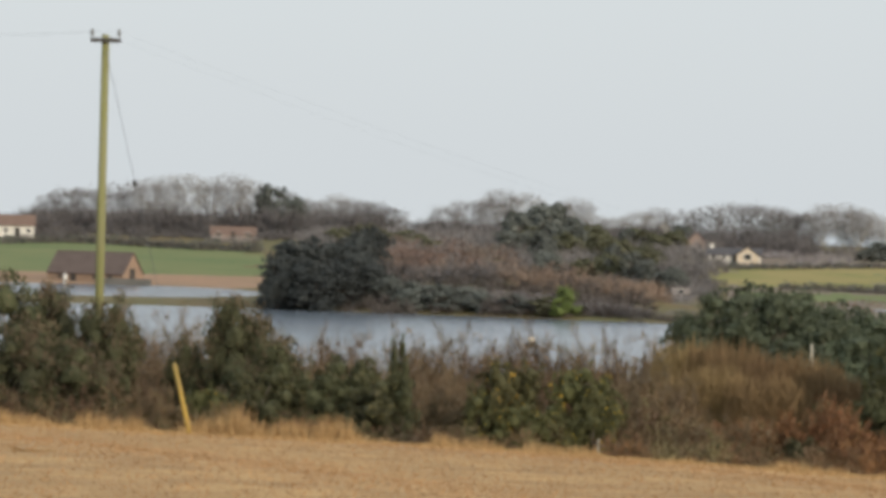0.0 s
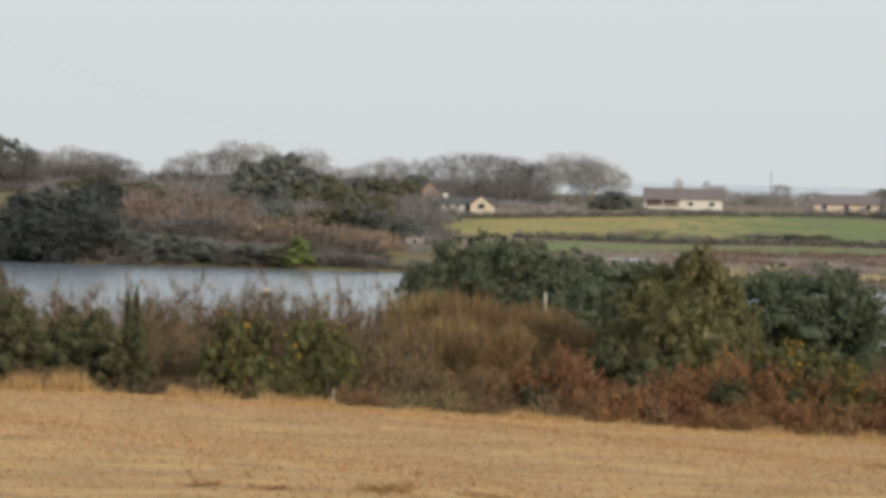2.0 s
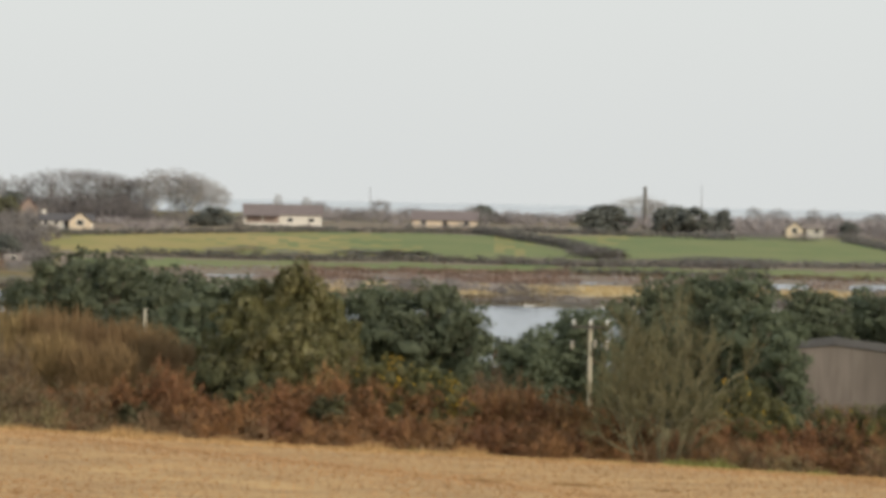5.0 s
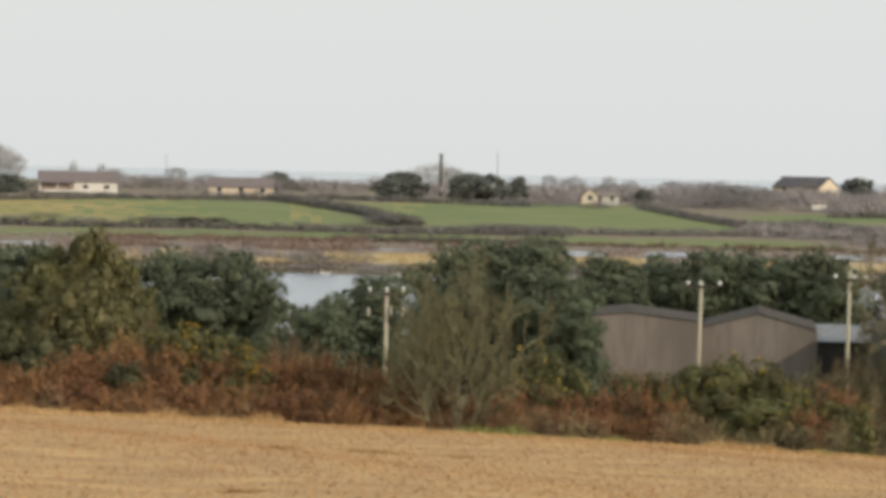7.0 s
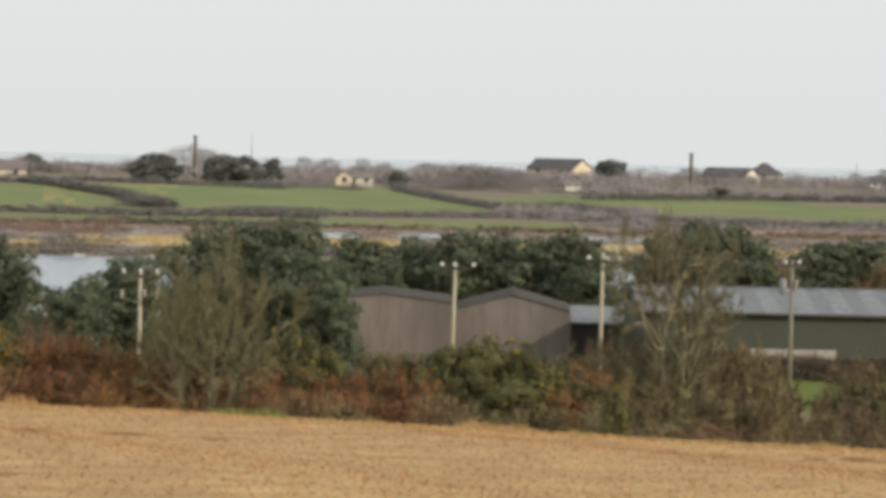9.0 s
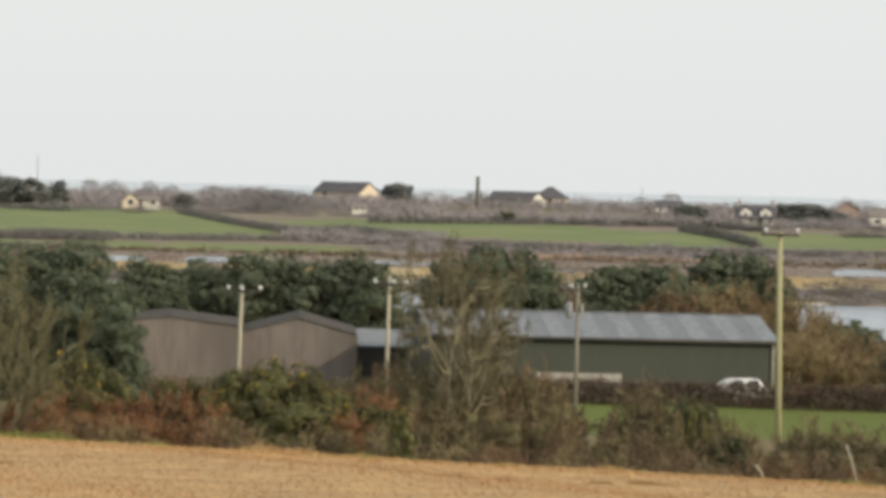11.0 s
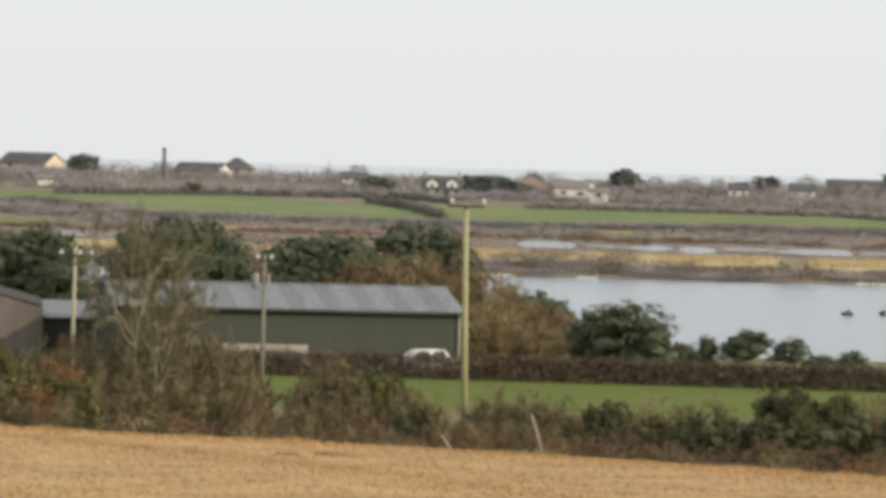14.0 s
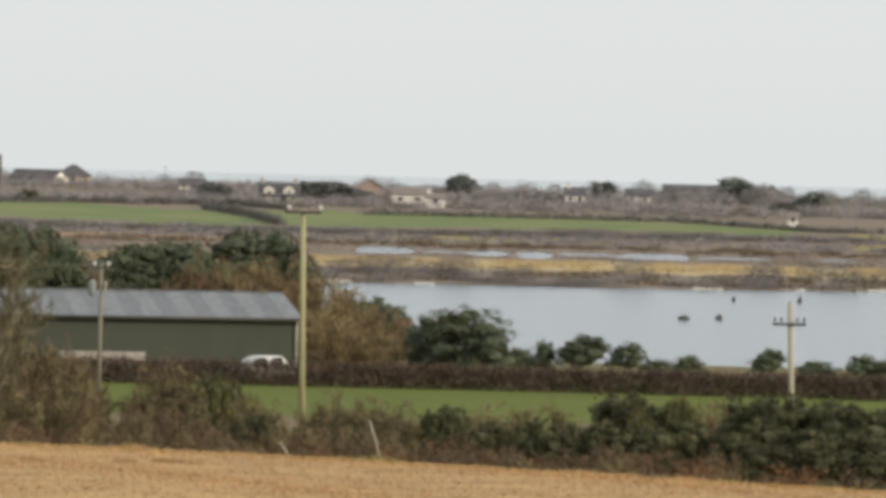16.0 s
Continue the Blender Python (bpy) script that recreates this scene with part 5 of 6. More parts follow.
# wooded headland in the lake
for u, v, w, d in [(-1890, 90,60,575),(-1858, 63,80,580),(-1813, 57,90,582),(-1768, 56,80,585),(-1842, 94,80,572),(-1782, 103,80,572),(-1743, 44,60,640),(-1723, 36,60,650),
                   (-1752, 82,70,578),(-1891, 125,50,570),(-1821, 114,90,568),(-1732, 101,70,574),(-1873, 65,50,590)]:
    far_cypress.put(u, v, w, d)
for u, v, w, d in [(-1692, 80,70,640),(-1642, 84,80,640),(-1592, 80,80,645),(-1542, 85,80,645),(-1492, 87,80,645),(-1442, 89,80,648),(-1397, 85,80,648),(-1352, 92,80,645),
                   (-1312, 101,80,640),(-1271, 114,80,632),(-1241, 127,70,622),(-1216, 143,60,612),(-1622, 99,90,610),(-1521, 106,90,610),(-1431, 109,90,610),(-1341, 117,90,605),
                   (-1682, 105,80,605),(-1281, 140,80,590),(-1653, 49,90,760),(-1583, 46,90,770),(-1513, 51,90,770),(-1683, 45,80,770)]:
    far_brown.put(u, v, w, d)
for u, v, w, d in [(-1711, 121,70,580),(-1666, 125,80,575),(-1621, 129,80,572),(-1576, 130,80,570),(-1531, 131,80,566),(-1486, 133,80,564),(-1446, 136,80,562),(-1411, 138,70,560),
                   (-1330, 146,80,560),(-1290, 155,80,558),(-1250, 159,70,556),(-1181, 132,60,640),(-1142, 121,60,680),(-1170, 162,60,560)]:
    far_scrub.put(u, v, w, d, "leafless dark scrub along the headland shore")
for u, v, w, d in [(-1691, 120,70,572),(-1651, 128,70,570),(-1610, 132,70,568),(-1560, 134,70,566),(-1651, 141,50,566),(-1591, 143,60,565),(-1531, 144,50,563),(-1470, 145,50,560)]:
    far_dark.put(u, v, w, d, "low dark evergreen on the headland shore")
far_bright.put(-1378, 130, 50, 556)
far_green.put(-1415, 148, 50, 557)
for u, v, w, d in [(-1722, 28, 70, 860), (-1672, 38, 70, 850), (-1772, 36, 60, 850), (-1632, 50, 60, 840)]:
    far_green.put(u, v, w, d, "dull olive evergreen among bare woodland")

scrub_mass("shore_thicket", "dark low thicket at the foot of the headland", M["damson_twig"], [(-1760, -1260, 9, 150, 168, 556, 572, 45), (-1250, -1130, 10, 172, 182, 548, 560, 40)], 35)

# hedges and scrub across the lake
def far_hedge(stops, h=1.8, twig="hazed_wood_twig", **kw):
    hedge("hedge", "low leafless hedge between far fields", "far hedges", [(u, far_distance(u, v, 700), h) for u, v in stops], M[twig], M["hazed_pine_leaf"], **kw)

far_hedge([(-1002, 126),(-924, 127),(-844, 128),(-704, 130),(-504, 128),(-344, 129)], 1.7, twigs=60, leaf_n=14, width=0.16, leaf_size=0.4, seed=3)
far_hedge([(-344, 129),(-125, 131),(14, 129),(160, 130)], 1.9, twigs=90, leaf_n=6, width=0.18, leaf_size=0.4, thick=3, seed=4)
far_hedge([(-356, 76),(-286, 85),(-205, 97),(-155, 109),(-105, 114)], 2.0, twigs=80, leaf_n=20, width=0.18, leaf_size=0.4, thick=2, seed=5)
far_hedge([(-254, 154),(-104, 152),(45, 153),(161, 154)], 1.5, twigs=60, leaf_n=10, width=0.16, leaf_size=0.4, seed=6)
far_hedge([(-1095, 93),(-805, 83),(-606, 78),(-406, 77),(-346, 76)], 1.4, twigs=50, leaf_n=12, width=0.16, leaf_size=0.4, seed=7)
far_hedge([(-296, 71),(-106, 75),(92, 78)], 1.5, twigs=50, leaf_n=10, width=0.16, leaf_size=0.4, seed=8)
far_hedge([(293, 78),(394, 96),(474, 107)], 1.4, twigs=80, leaf_n=10, width=0.18, leaf_size=0.4, thick=2, seed=9)
far_hedge([(-6, 124),(294, 125),(494, 121),(694, 123),(952, 123)], 1.5, twigs=90, leaf_n=6, width=0.18, leaf_size=0.4, thick=4, seed=10)
far_hedge([(474, 109),(594, 102),(693, 115)], 1.6, twigs=90, leaf_n=4, width=0.18, leaf_size=0.4, thick=4, seed=11)
far_hedge([(622, 87),(921, 82),(1221, 80),(1322, 87)], 1.6, twigs=60, leaf_n=12, width=0.16, leaf_size=0.4, seed=12)
far_hedge([(1172, 88),(1252, 99),(1312, 115)], 2.0, twigs=60, leaf_n=12, width=0.16, leaf_size=0.4, seed=13)
far_hedge([(817, 128),(1114, 127),(1414, 127),(1714, 123),(2014, 123),(2378, 120)], 1.4, twigs=80, leaf_n=8, width=0.18, leaf_size=0.4, thick=3, seed=14)
far_hedge([(1453, 91),(1713, 91),(2013, 92),(2262, 104),(2378, 104)], 1.4, twigs=60, leaf_n=10, width=0.16, leaf_size=0.4, seed=15)
far_hedge([(-2380, 79),(-2251, 74),(-2082, 80),(-1917, 84)], 2.2, twigs=60, leaf_n=16, width=0.18, leaf_size=0.45, seed=16)
for u, v, w, d in [(-916, 41,60,905),(-886, 45,50,905),(-796, 45,50,905),(-815, 107,50,770),(-765, 103,60,775),(-705, 109,40,770),(-565, 105,50,770),(-515, 106,50,768),(-465, 109,40,768),(-675, 110,30,770),(-166, 94,50,775),
                   (-126, 100,50,770),(454, 90,60,800)]:
    far_scrub.put(u, v, w, d)
for u, v, w, d in [(-579, 107, 70, 772), (-544, 112, 50, 770), (-509, 107, 50, 770), (-467, 108, 60, 770), (-166, 94, 70, 775), (-126, 102, 60, 772), (34, 106, 90, 770), (84, 107, 80, 770), (134, 108, 80, 770), (1813, 105, 90, 770), (1873, 105, 80, 770), (1993, 106, 90, 770), (2063, 106, 80, 770)]:
    (far_green if w < 65 else bank_shrub).put(u, v, w, d, "grey-green shrub in a field hedge")
# reeds, marsh scrub and the bank along the water
def marsh(name, label, u0, u1, d0, d1, count, tall, material, width, seed, wet=0.02):
    r = np.random.default_rng(seed)
    u, d = r.uniform(u0, u1, count), r.uniform(d0, d1, count)
    x, y = d * np.sin(u / K), d * np.cos(u / K)
    g = ground_z(x, y)
    ok = g > wet
    g = np.maximum(g, -0.3)
    keep = ok & (np.sin(u * 0.02 + 3 * np.sin(d * 0.05)) + 0.8 * np.sin(u * 0.051 + 1.3) + r.normal(size=count) * 0.5 > -0.4)
    a = np.column_stack([x, y, g])[keep]
    b = a + r.normal(size=a.shape) * (0.25, 0.25, 0) + np.column_stack([np.zeros((len(a), 2)), r.uniform(0.5, 1, len(a)) * tall])
    tagged(new(name, soup(name, [(*strips(a, b, width, r), 0)], [material])), label, "reeds", kind="stuff")

marsh("reeds", "pale golden reed bed along the lake", -700, 2500, 562, 616, 22000, 0.4, M["reed"], 0.22, 2)
marsh("marsh_scrub", "mauve-brown marsh scrub between the pools", -1000, 2500, 626, 722, 22000, 0.35, M["hazed_russet_twig"], 0.22, 3)
marsh("pool_reeds", "mauve-brown reeds standing in the marsh pools", -900, 2450, 640, 722, 5000, 0.8, M["hazed_mauve_twig"], 0.2, 5, -2.0)
marsh("shore_sedge", "brown sedge along the lake shore", -700, 2500, 498, 552, 16000, 0.6, M["hazel_twig"], 0.2, 4)
for i in range(60):
    u = -560 + i * 50 + rng.uniform(-24, 24)
    if math.sin(u * 0.009) + math.sin(u * 0.023 + 1) > -0.5:
        bank_shrub.put(u, rng.uniform(146, 174), rng.uniform(35, 90), np.interp(u, FAR_U, FAR_D) + rng.uniform(20, 46))
    far_scrub.put(u + rng.uniform(-40, 40), rng.uniform(178, 198), rng.uniform(40, 90), np.interp(u, FAR_U, FAR_D) + rng.uniform(8, 20), "low leafless shrub on the far lake bank")

scrub_area("marsh_bushes", "low brown bushes between marsh and fields", M["hazed_mauve_twig"], 620, 2450, 728, 765, 240, 0.5, 1.3, 6.0, 41, 70)
scrub_area("marsh_grass", "tawny tussocks between marsh and fields", M["hazel_twig"], -700, 2450, 690, 722, 220, 0.3, 0.7, 7.0, 42, 60)
scrub_area("far_thicket", "grey-brown thicket between far fields", M["hazed_mauve_twig"], 480, 745, 752, 785, 60, 0.8, 2.0, 6.0, 43, 90)
scrub_area("marsh_thicket", "mauve leafless thicket among the marsh pools", M["hazed_russet_twig"], -680, -180, 622, 700, 90, 0.7, 1.6, 5.0, 44, 80)
scrub_area("reed_scrub", "brown scrub among the reeds", M["hazed_mauve_twig"], -680, -300, 565, 604, 40, 0.6, 1.4, 5.0, 45, 80)
rt = random.Random(77)
for u in range(-640, 2430, 58):       # trees and tall scrub along the ridge
    far_scrub.put(u + rt.uniform(-20, 20), rt.uniform(23, 38), rt.uniform(40, 90), rt.uniform(960, 1020), "broad leafless tree on the skyline")
    if rt.random() < 0.5:
        far_bare.put(u + rt.uniform(-20, 20), rt.uniform(18, 28), rt.uniform(22, 40), rt.uniform(980, 1040), "small leafless tree on the skyline")
for u in range(90, 2430, 52):
    (far_green if rt.random() < 0.12 else far_scrub).put(u + rt.uniform(-18, 18), rt.uniform(58, 74), rt.uniform(30, 80), rt.uniform(850, 875), "scrubby tree below the ridge")

# houses across the lake
house("white bungalow with a brown roof at the field's edge", -2360, 67, 80, "white_wall", "brown_tile", 2.5, 2.0, windows=4, chimneys=1)
house("bungalow with a reddish roof among bare trees", -1970, 65, 78, "pink_wall", "brown_tile", 1.5, 1.4, windows=3, chimneys=0, screen=1.8)
house("long white bungalow with a dark slate roof and a cream gable", -1083, 83, 92, "white_wall", "slate", 1.8, 1.3, windows=5, chimneys=1, side=1, screen=1.1)
house("pink-gabled house behind a bungalow", -1151, 69, 32, "pink_wall", "brown_tile", 2.6, 2.0, screen=2.0, windows=2, chimneys=0, along_x=False)
house("wide white bungalow with a grey tiled roof", -703, 70, 138, "white_wall", "mauve_tile", 2.5, 2.0, windows=2, chimneys=0, screen=0.7, porch=0.46)
house("cream bungalow with a red-brown roof", -416, 70, 115, "cream_wall", "mauve_tile", 2.0, 1.8, windows=3, chimneys=0, screen=1.75)
house("cream bungalow with a gabled end", 218, 72, 68, "white_wall", "grey_tile", 1.8, 0.8, windows=3, chimneys=0, side=-1)
house("large house with a long dark roof and cream gable", 564, 47, 100, "cream_wall", "slate", 2.0, 2.5, deep=8.5, turn=-36, windows=2, chimneys=0, screen=1.2)
house("small white cottage below a larger house", 606, 69, 26, "white_wall", "grey_tile", 1.4, 0.6, deep=5, windows=2, chimneys=0, dist=880)
house("white house with a dark roof beside a chimney stack", 868, 53, 96, "white_wall", "slate", 1.7, 2.0, deep=6.5, turn=-36, windows=3, chimneys=0, screen=1.4)
house("house with a high hipped slate roof", 943, 51, 66, "cream_wall", "slate", 2.2, 2.7, windows=3, chimneys=0, screen=1.0, hip=True)
house("grey house with two white dormers", 1306, 78, 70, "grey_wall", "slate", 2.0, 2.4, windows=4, chimneys=2, dormers=2, screen=2.2)
house("pink stone gabled house", 1466, 64, 46, "pink_wall", "grey_tile", 2.6, 1.7, windows=1, chimneys=0, along_x=False, screen=2.2)
house("low white cottage range", 1536, 74, 60, "white_wall", "grey_tile", 2.4, 1.3, windows=2, chimneys=0, screen=1.0)
house("white cottage with two small gables", 1583, 77, 34, "white_wall", "grey_tile", 2.0, 0.9, windows=1, chimneys=1)
house("small white house on the far ridge", 1830, 66, 34, "white_wall", "slate", 2.2, 1.5, windows=2, chimneys=1, screen=1.3)
house("small white house on the far ridge", 1942, 65, 44, "white_wall", "slate", 2.2, 1.5, windows=2, chimneys=0, screen=1.3)
house("long pale farmhouse with a low grey-brown roof", 2138, 53, 84, "grey_wall", "grey_tile", 1.9, 1.2, windows=5, chimneys=0, screen=1.2)
house("long low dark-roofed range on the far ridge", 2040, 46, 110, "grey_wall", "slate", 1.8, 1.1, windows=5, chimneys=0, screen=1.8)
house("grey gabled house on the far ridge", 2176, 56, 40, "grey_wall", "slate", 2.4, 2.0, windows=2, chimneys=0, along_x=False, screen=2.0)
house("small white shed at the field corner", 2215, 95, 18, "white_wall", "grey_tile", 1.8, 0.9, deep=4, windows=1, chimneys=0)
house("small white house on the far ridge", 1153, 60, 46, "white_wall", "slate", 1.8, 1.3, windows=3, chimneys=0, screen=1.3)


house("white-walled house half hidden among tall bare trees", -1208, 34, 22, "white_wall", "slate", 3.2, 2.0, windows=2, chimneys=0, along_x=False)
house("pale cottage beside the lake shore", -1176, 143, 26, "grey_wall", "grey_tile", 1.1, 0.8, deep=4, windows=1, chimneys=0, dist=668, screen=1.3)


def barn():
    u = -2229
    d = 721.0
    x, y = spot(u, d)
    b = thing("barn", x, y, gz(u, d), "old stone barn with a dark roof and an orange-lit gable", "barn", "far houses", math.degrees(-u / K) - 32)
    bm = bmesh.new()
    gable_body(bm, -7.5, 7.5, 0, 6.5, 1.5, 5.0)
    part("wall", bm_mesh("wall", bm, M["orange_stone"]), b)
    pitched_roof(-7.5, 7.5, 0, 6.5, 1.5, 5.0, M["dark_tile"], b, True, 0.2)
    box("doorway", 7.45, 7.53, 2.2, 4.0, 0, 2.4, M["dark_paint"], b)
    box("doorway", -3.0, -1.8, -0.04, 0.05, 0, 1.35, M["dark_paint"], b)
    for k in (-5.5, 1.5, 4.5):
        box("doorway", k, k + 0.8, -0.04, 0.05, 0.5, 1.15, M["dark_paint"], b)
    w = thing("stone_wall", *spot(u + 75, 713.0), gz(u + 75, 713), "low dark stone wall at the water's edge", "wall", "", math.degrees(-u / K))
    box("coping", -4, 4, -0.35, 0.35, 0.95, 1.1, M["stone"], w, "", 0.03)
    box("core", -4, 4, -0.3, 0.3, -0.3, 0.95, M["stone"], w)
    q = thing("gate_post", *spot(-2264, 714.0), gz(-2264, 714), "whitewashed round gate post beside the barn", "gate post")
    tube("shaft", [(0, 0, -0.3), (0, 0, 1.3)], (0.35, 0.33), M["white_wall"], q)
    tube("cap", [(0, 0, 1.3), (0, 0, 1.4), (0, 0, 1.75)], (0.42, 0.42, 0.05), M["white_wall"], q)


barn()


def stack(u, vtop, vbase, w):
    d = far_distance(u, vbase)
    x, y = spot(u, d)
    g = gz(u, d)
    tall, r = height(vtop, d) - g, w * d / K / 2
    s = thing("chimney_stack", x, y, g, "tall slender dark stone chimney stack", "chimney", "chimney stacks")
    tube("shaft", [(0, 0, -0.5), (0, 0, tall * 0.5), (0, 0, tall - 0.5)], (r * 1.15, r, r * 0.9), M["stone"], s, "", 10)
    tube("cap", [(0, 0, tall - 0.5), (0, 0, tall - 0.35), (0, 0, tall)], (r * 0.95, r * 1.1, r * 1.05), M["stone"], s, "", 10)


stack(-63, -13, 62, 7)
stack(814, 0, 62, 7)
for u, v, d in [(-549, -3,1250),(37, -20,1250),(1105, 11,1250),(1105, 23,1250)]:
    x, y = spot(u, d)
    g = gz(u, d)
    tall = height(v, d) - g
    s = thing("mast", x, y, g, "thin steel mast near the coast", "mast", "coast masts")
    tube("pole", [(0, 0, -0.3), (0, 0, tall)], (0.16, 0.08), M["steel"], s, "", 6)

# ---- farmyard ----
farm_sheds()
for u, v, w, d in [(-1158, 179,70,255), (-1104, 137,80,250), (-1059, 124,110,255), (-1004, 133,100,250), (-969, 140,70,258), (-904, 151,110,262),
    (-859, 160,100,255), (-804, 167,110,250), (-754, 168,90,250), (-933, 182,110,245), (-623, 191,80,207), (-573, 184,90,205),
    (-523, 174,110,208), (-463, 170,110,205), (-408, 176,100,208), (-373, 204,70,204), (-281, 265,70,185), (-237, 241,90,188)]:
    pine.put(u, v, w * 1.15, d)
for u, v, w, d in [(-198, 215,90,190), (-153, 208,90,188), (-261, 266,80,184), (-45, 158,90,225), (5, 147,110,230), (65, 146,110,232),
    (115, 143,100,230), (146, 196,90,222), (180, 235,66,218), (96, 187,90,224), (225, 163,70,285), (265, 176,80,285),
    (320, 163,90,288), (366, 182,60,285), (425, 150,100,285), (475, 154,100,288), (535, 164,90,285), (575, 157,80,288)]:
    pine.put(u, v, w * 1.15, d)
for u, v, w, d in [(610, 150,80,285), (640, 176,70,283), (823, 128,100,262), (878, 131,100,265), (923, 156,80,265), (773, 153,80,264),
    (1028, 165,80,290), (1068, 154,80,292), (1123, 153,100,294), (1173, 155,80,292), (1233, 130,100,296), (1283, 130,100,298),
    (1328, 149,70,296), (1435, 236,50,290), (1485, 240,60,288), (1511, 254,50,286)]:
    pine.put(u, v, w * 1.15, d)
for u, v, w, d in [(1184, 178,110,285),(1254, 181,110,284),(1324, 184,110,282),(1385, 203,110,280),(1435, 236,110,276),(1486, 265,100,272),(1386, 258,110,262),(1457, 296,110,262),(964, 179,70,285)]:
    russet_bush.put(u, v, w, d)
for u, v, w, d in [(1637, 253,150,262),(1587, 268,90,264),(1688, 286,90,260)]:
    lake_tree.put(u, v, w, d)
for u, v, w, d in [(1780, 309,40,262),(2034, 327,66,262),(1984, 336,60,262),(2268, 331,90,262),(2347, 319,60,262),(1729, 323,80,262),(2377, 328,60,262),(1507, 255,50,275),(1457, 246,60,278)]:
    lake_tree.put(u, v, w, d, "low dark evergreen bush by the lake")
for u, v, w, d in [(1850, 296,74,262),(1925, 306,56,262),(2178, 312,48,262)]:
    wind_tree.put(u, v, w, d, turn=0)
hedge("hedge", "clipped brown hedge between the yard and the meadow", "farm hedges",
      [(u, 236.5, 1.5) for u in range(640, 2500, 150)], M["dark_hedge"], M["ivy_leaf"], 0.9, 480, 60, 0.055, 0.13, 21, 0.06)
hedge("hedge", "rough hedge below the farm sheds", "farm hedges",
      [(u, 232, 1.5) for u in range(180, 760, 120)], M["brown_twig"], M["ivy_leaf"], 1.4, 160, 120, 0.05, 0.14, 22)

# poles and wires
p0, top0 = pole("weathered mossy wooden power pole with a steel crossarm", -2203, -294, 104, 0.11, "green_pole_wood", [(0.14, 0.37, 0.0, (-0.33, 0.33))], 0.0, (), 0.45, "grey_paint")
p1, top1 = pole("wooden power pole with a crossarm and hanging fuses", -155, 228, 168, 0.09, "pole_wood", [(0.2, 0.75, 0.2, (-0.68, 0.0, 0.68))], 0.0, [(-0.72, 0.75, 0.3), (0.18, 0.7, 0.3), (0.66, 0.72, 0.35)], 0.65)
p2, top2 = pole("pale wooden power pole with three white insulators", 397, 208, 205, 0.1, "pole_wood", [(0.12, 0.9, 0.0, (-0.66, -0.04, 0.88))], 0.02)
p3, top3 = pole("pale wooden power pole with white insulators", 660, 179, 210, 0.1, "pole_wood", [(0.45, 0.8, 0.0, (-0.7, 0.2, 0.82))], 0.008)
p4, top4 = pole("wooden transformer pole beside the long shed", 996, 186, 205, 0.1, "old_pole_wood", [(0.25, 0.5, 0.6, (-0.4, 0.4))], 0.0, [(0.22, 0.9, 0.55)])
tube("transformer", [(-0.42, -0.05, top4.z - gz(996, 205) - 1.65), (-0.42, -0.05, top4.z - gz(996, 205) - 1.6), (-0.42, -0.05, top4.z - gz(996, 205) - 0.95), (-0.42, -0.05, top4.z - gz(996, 205) - 0.85)], (0.12, 0.17, 0.17, 0.1), M["grey_paint"], p4, "grey transformer drum", 14)
p5, top5 = pole("tall mossy wooden pole at the meadow's edge", 1356, 84, 165, 0.12, "mossy_pole_wood", [(0.12, 0.72, 0.0, (-0.55, 0.68))], -0.016, (), 0.8)
p6, top6 = pole("pale wooden pole with a low crossarm", 2224, 227, 160, 0.11, "pole_wood", [(0.85, 0.62, 0.0, (-0.55, -0.3, 0.3, 0.55))], -0.04, (), 0.6, "grey_paint")
for o in (-0.29, 0.29):
    wire(top0 + Vector((o, 0, 0.1)), top1 + Vector((o * 2, 0, 0.1)), 1.2)
    wire(top1 + Vector((o * 2, 0, 0.1)), top2 + Vector((o * 2.6, 0, 0.1)), 0.3)
    wire(top2 + Vector((o * 2.6, 0, 0.1)), top3 + Vector((o * 2.4, 0, -0.2)), 0.15)
    wire(top3 + Vector((o * 2.4, 0, -0.2)), top4 + Vector((o, 0, -0.4)), 0.25)
    wire(top0 + Vector((o, 0, 0.1)), Vector(spot(-2900, 93)).to_3d() + Vector((o, 0, 18.0)), 0.3)

# stay wire of the first pole with its yellow guard
def stay():
    x, y = spot(STAY_FOOT[0], 91.6)
    g = gz(STAY_FOOT[0], 91.6)
    foot = Vector((0, 0, 0))
    head = top0 - Vector((x, y, g)) - Vector((0, 0, 0.3))
    s = thing("stay_wire", x, y, g, "steel stay wire with a yellow plastic guard at its foot", "stay wire", "power line poles")
    tube("cable", [foot, head], (0.006, 0.006), M["wire"], s, "", 5)
    way = head.normalized()
    tube("guard", [way * 0.02, way * 1.4, way * 2.5], (0.055, 0.05, 0.05), M["yellow_plastic"], s, "yellow plastic guard", 8)
    tube("strain_insulator", [head * 0.62 - way * 0.1, head * 0.62, head * 0.62 + way * 0.1], (0.03, 0.055, 0.03), M["dark_paint"], s, "brown strain insulator", 8)


STAY_FOOT = (-2038, 377)
stay()

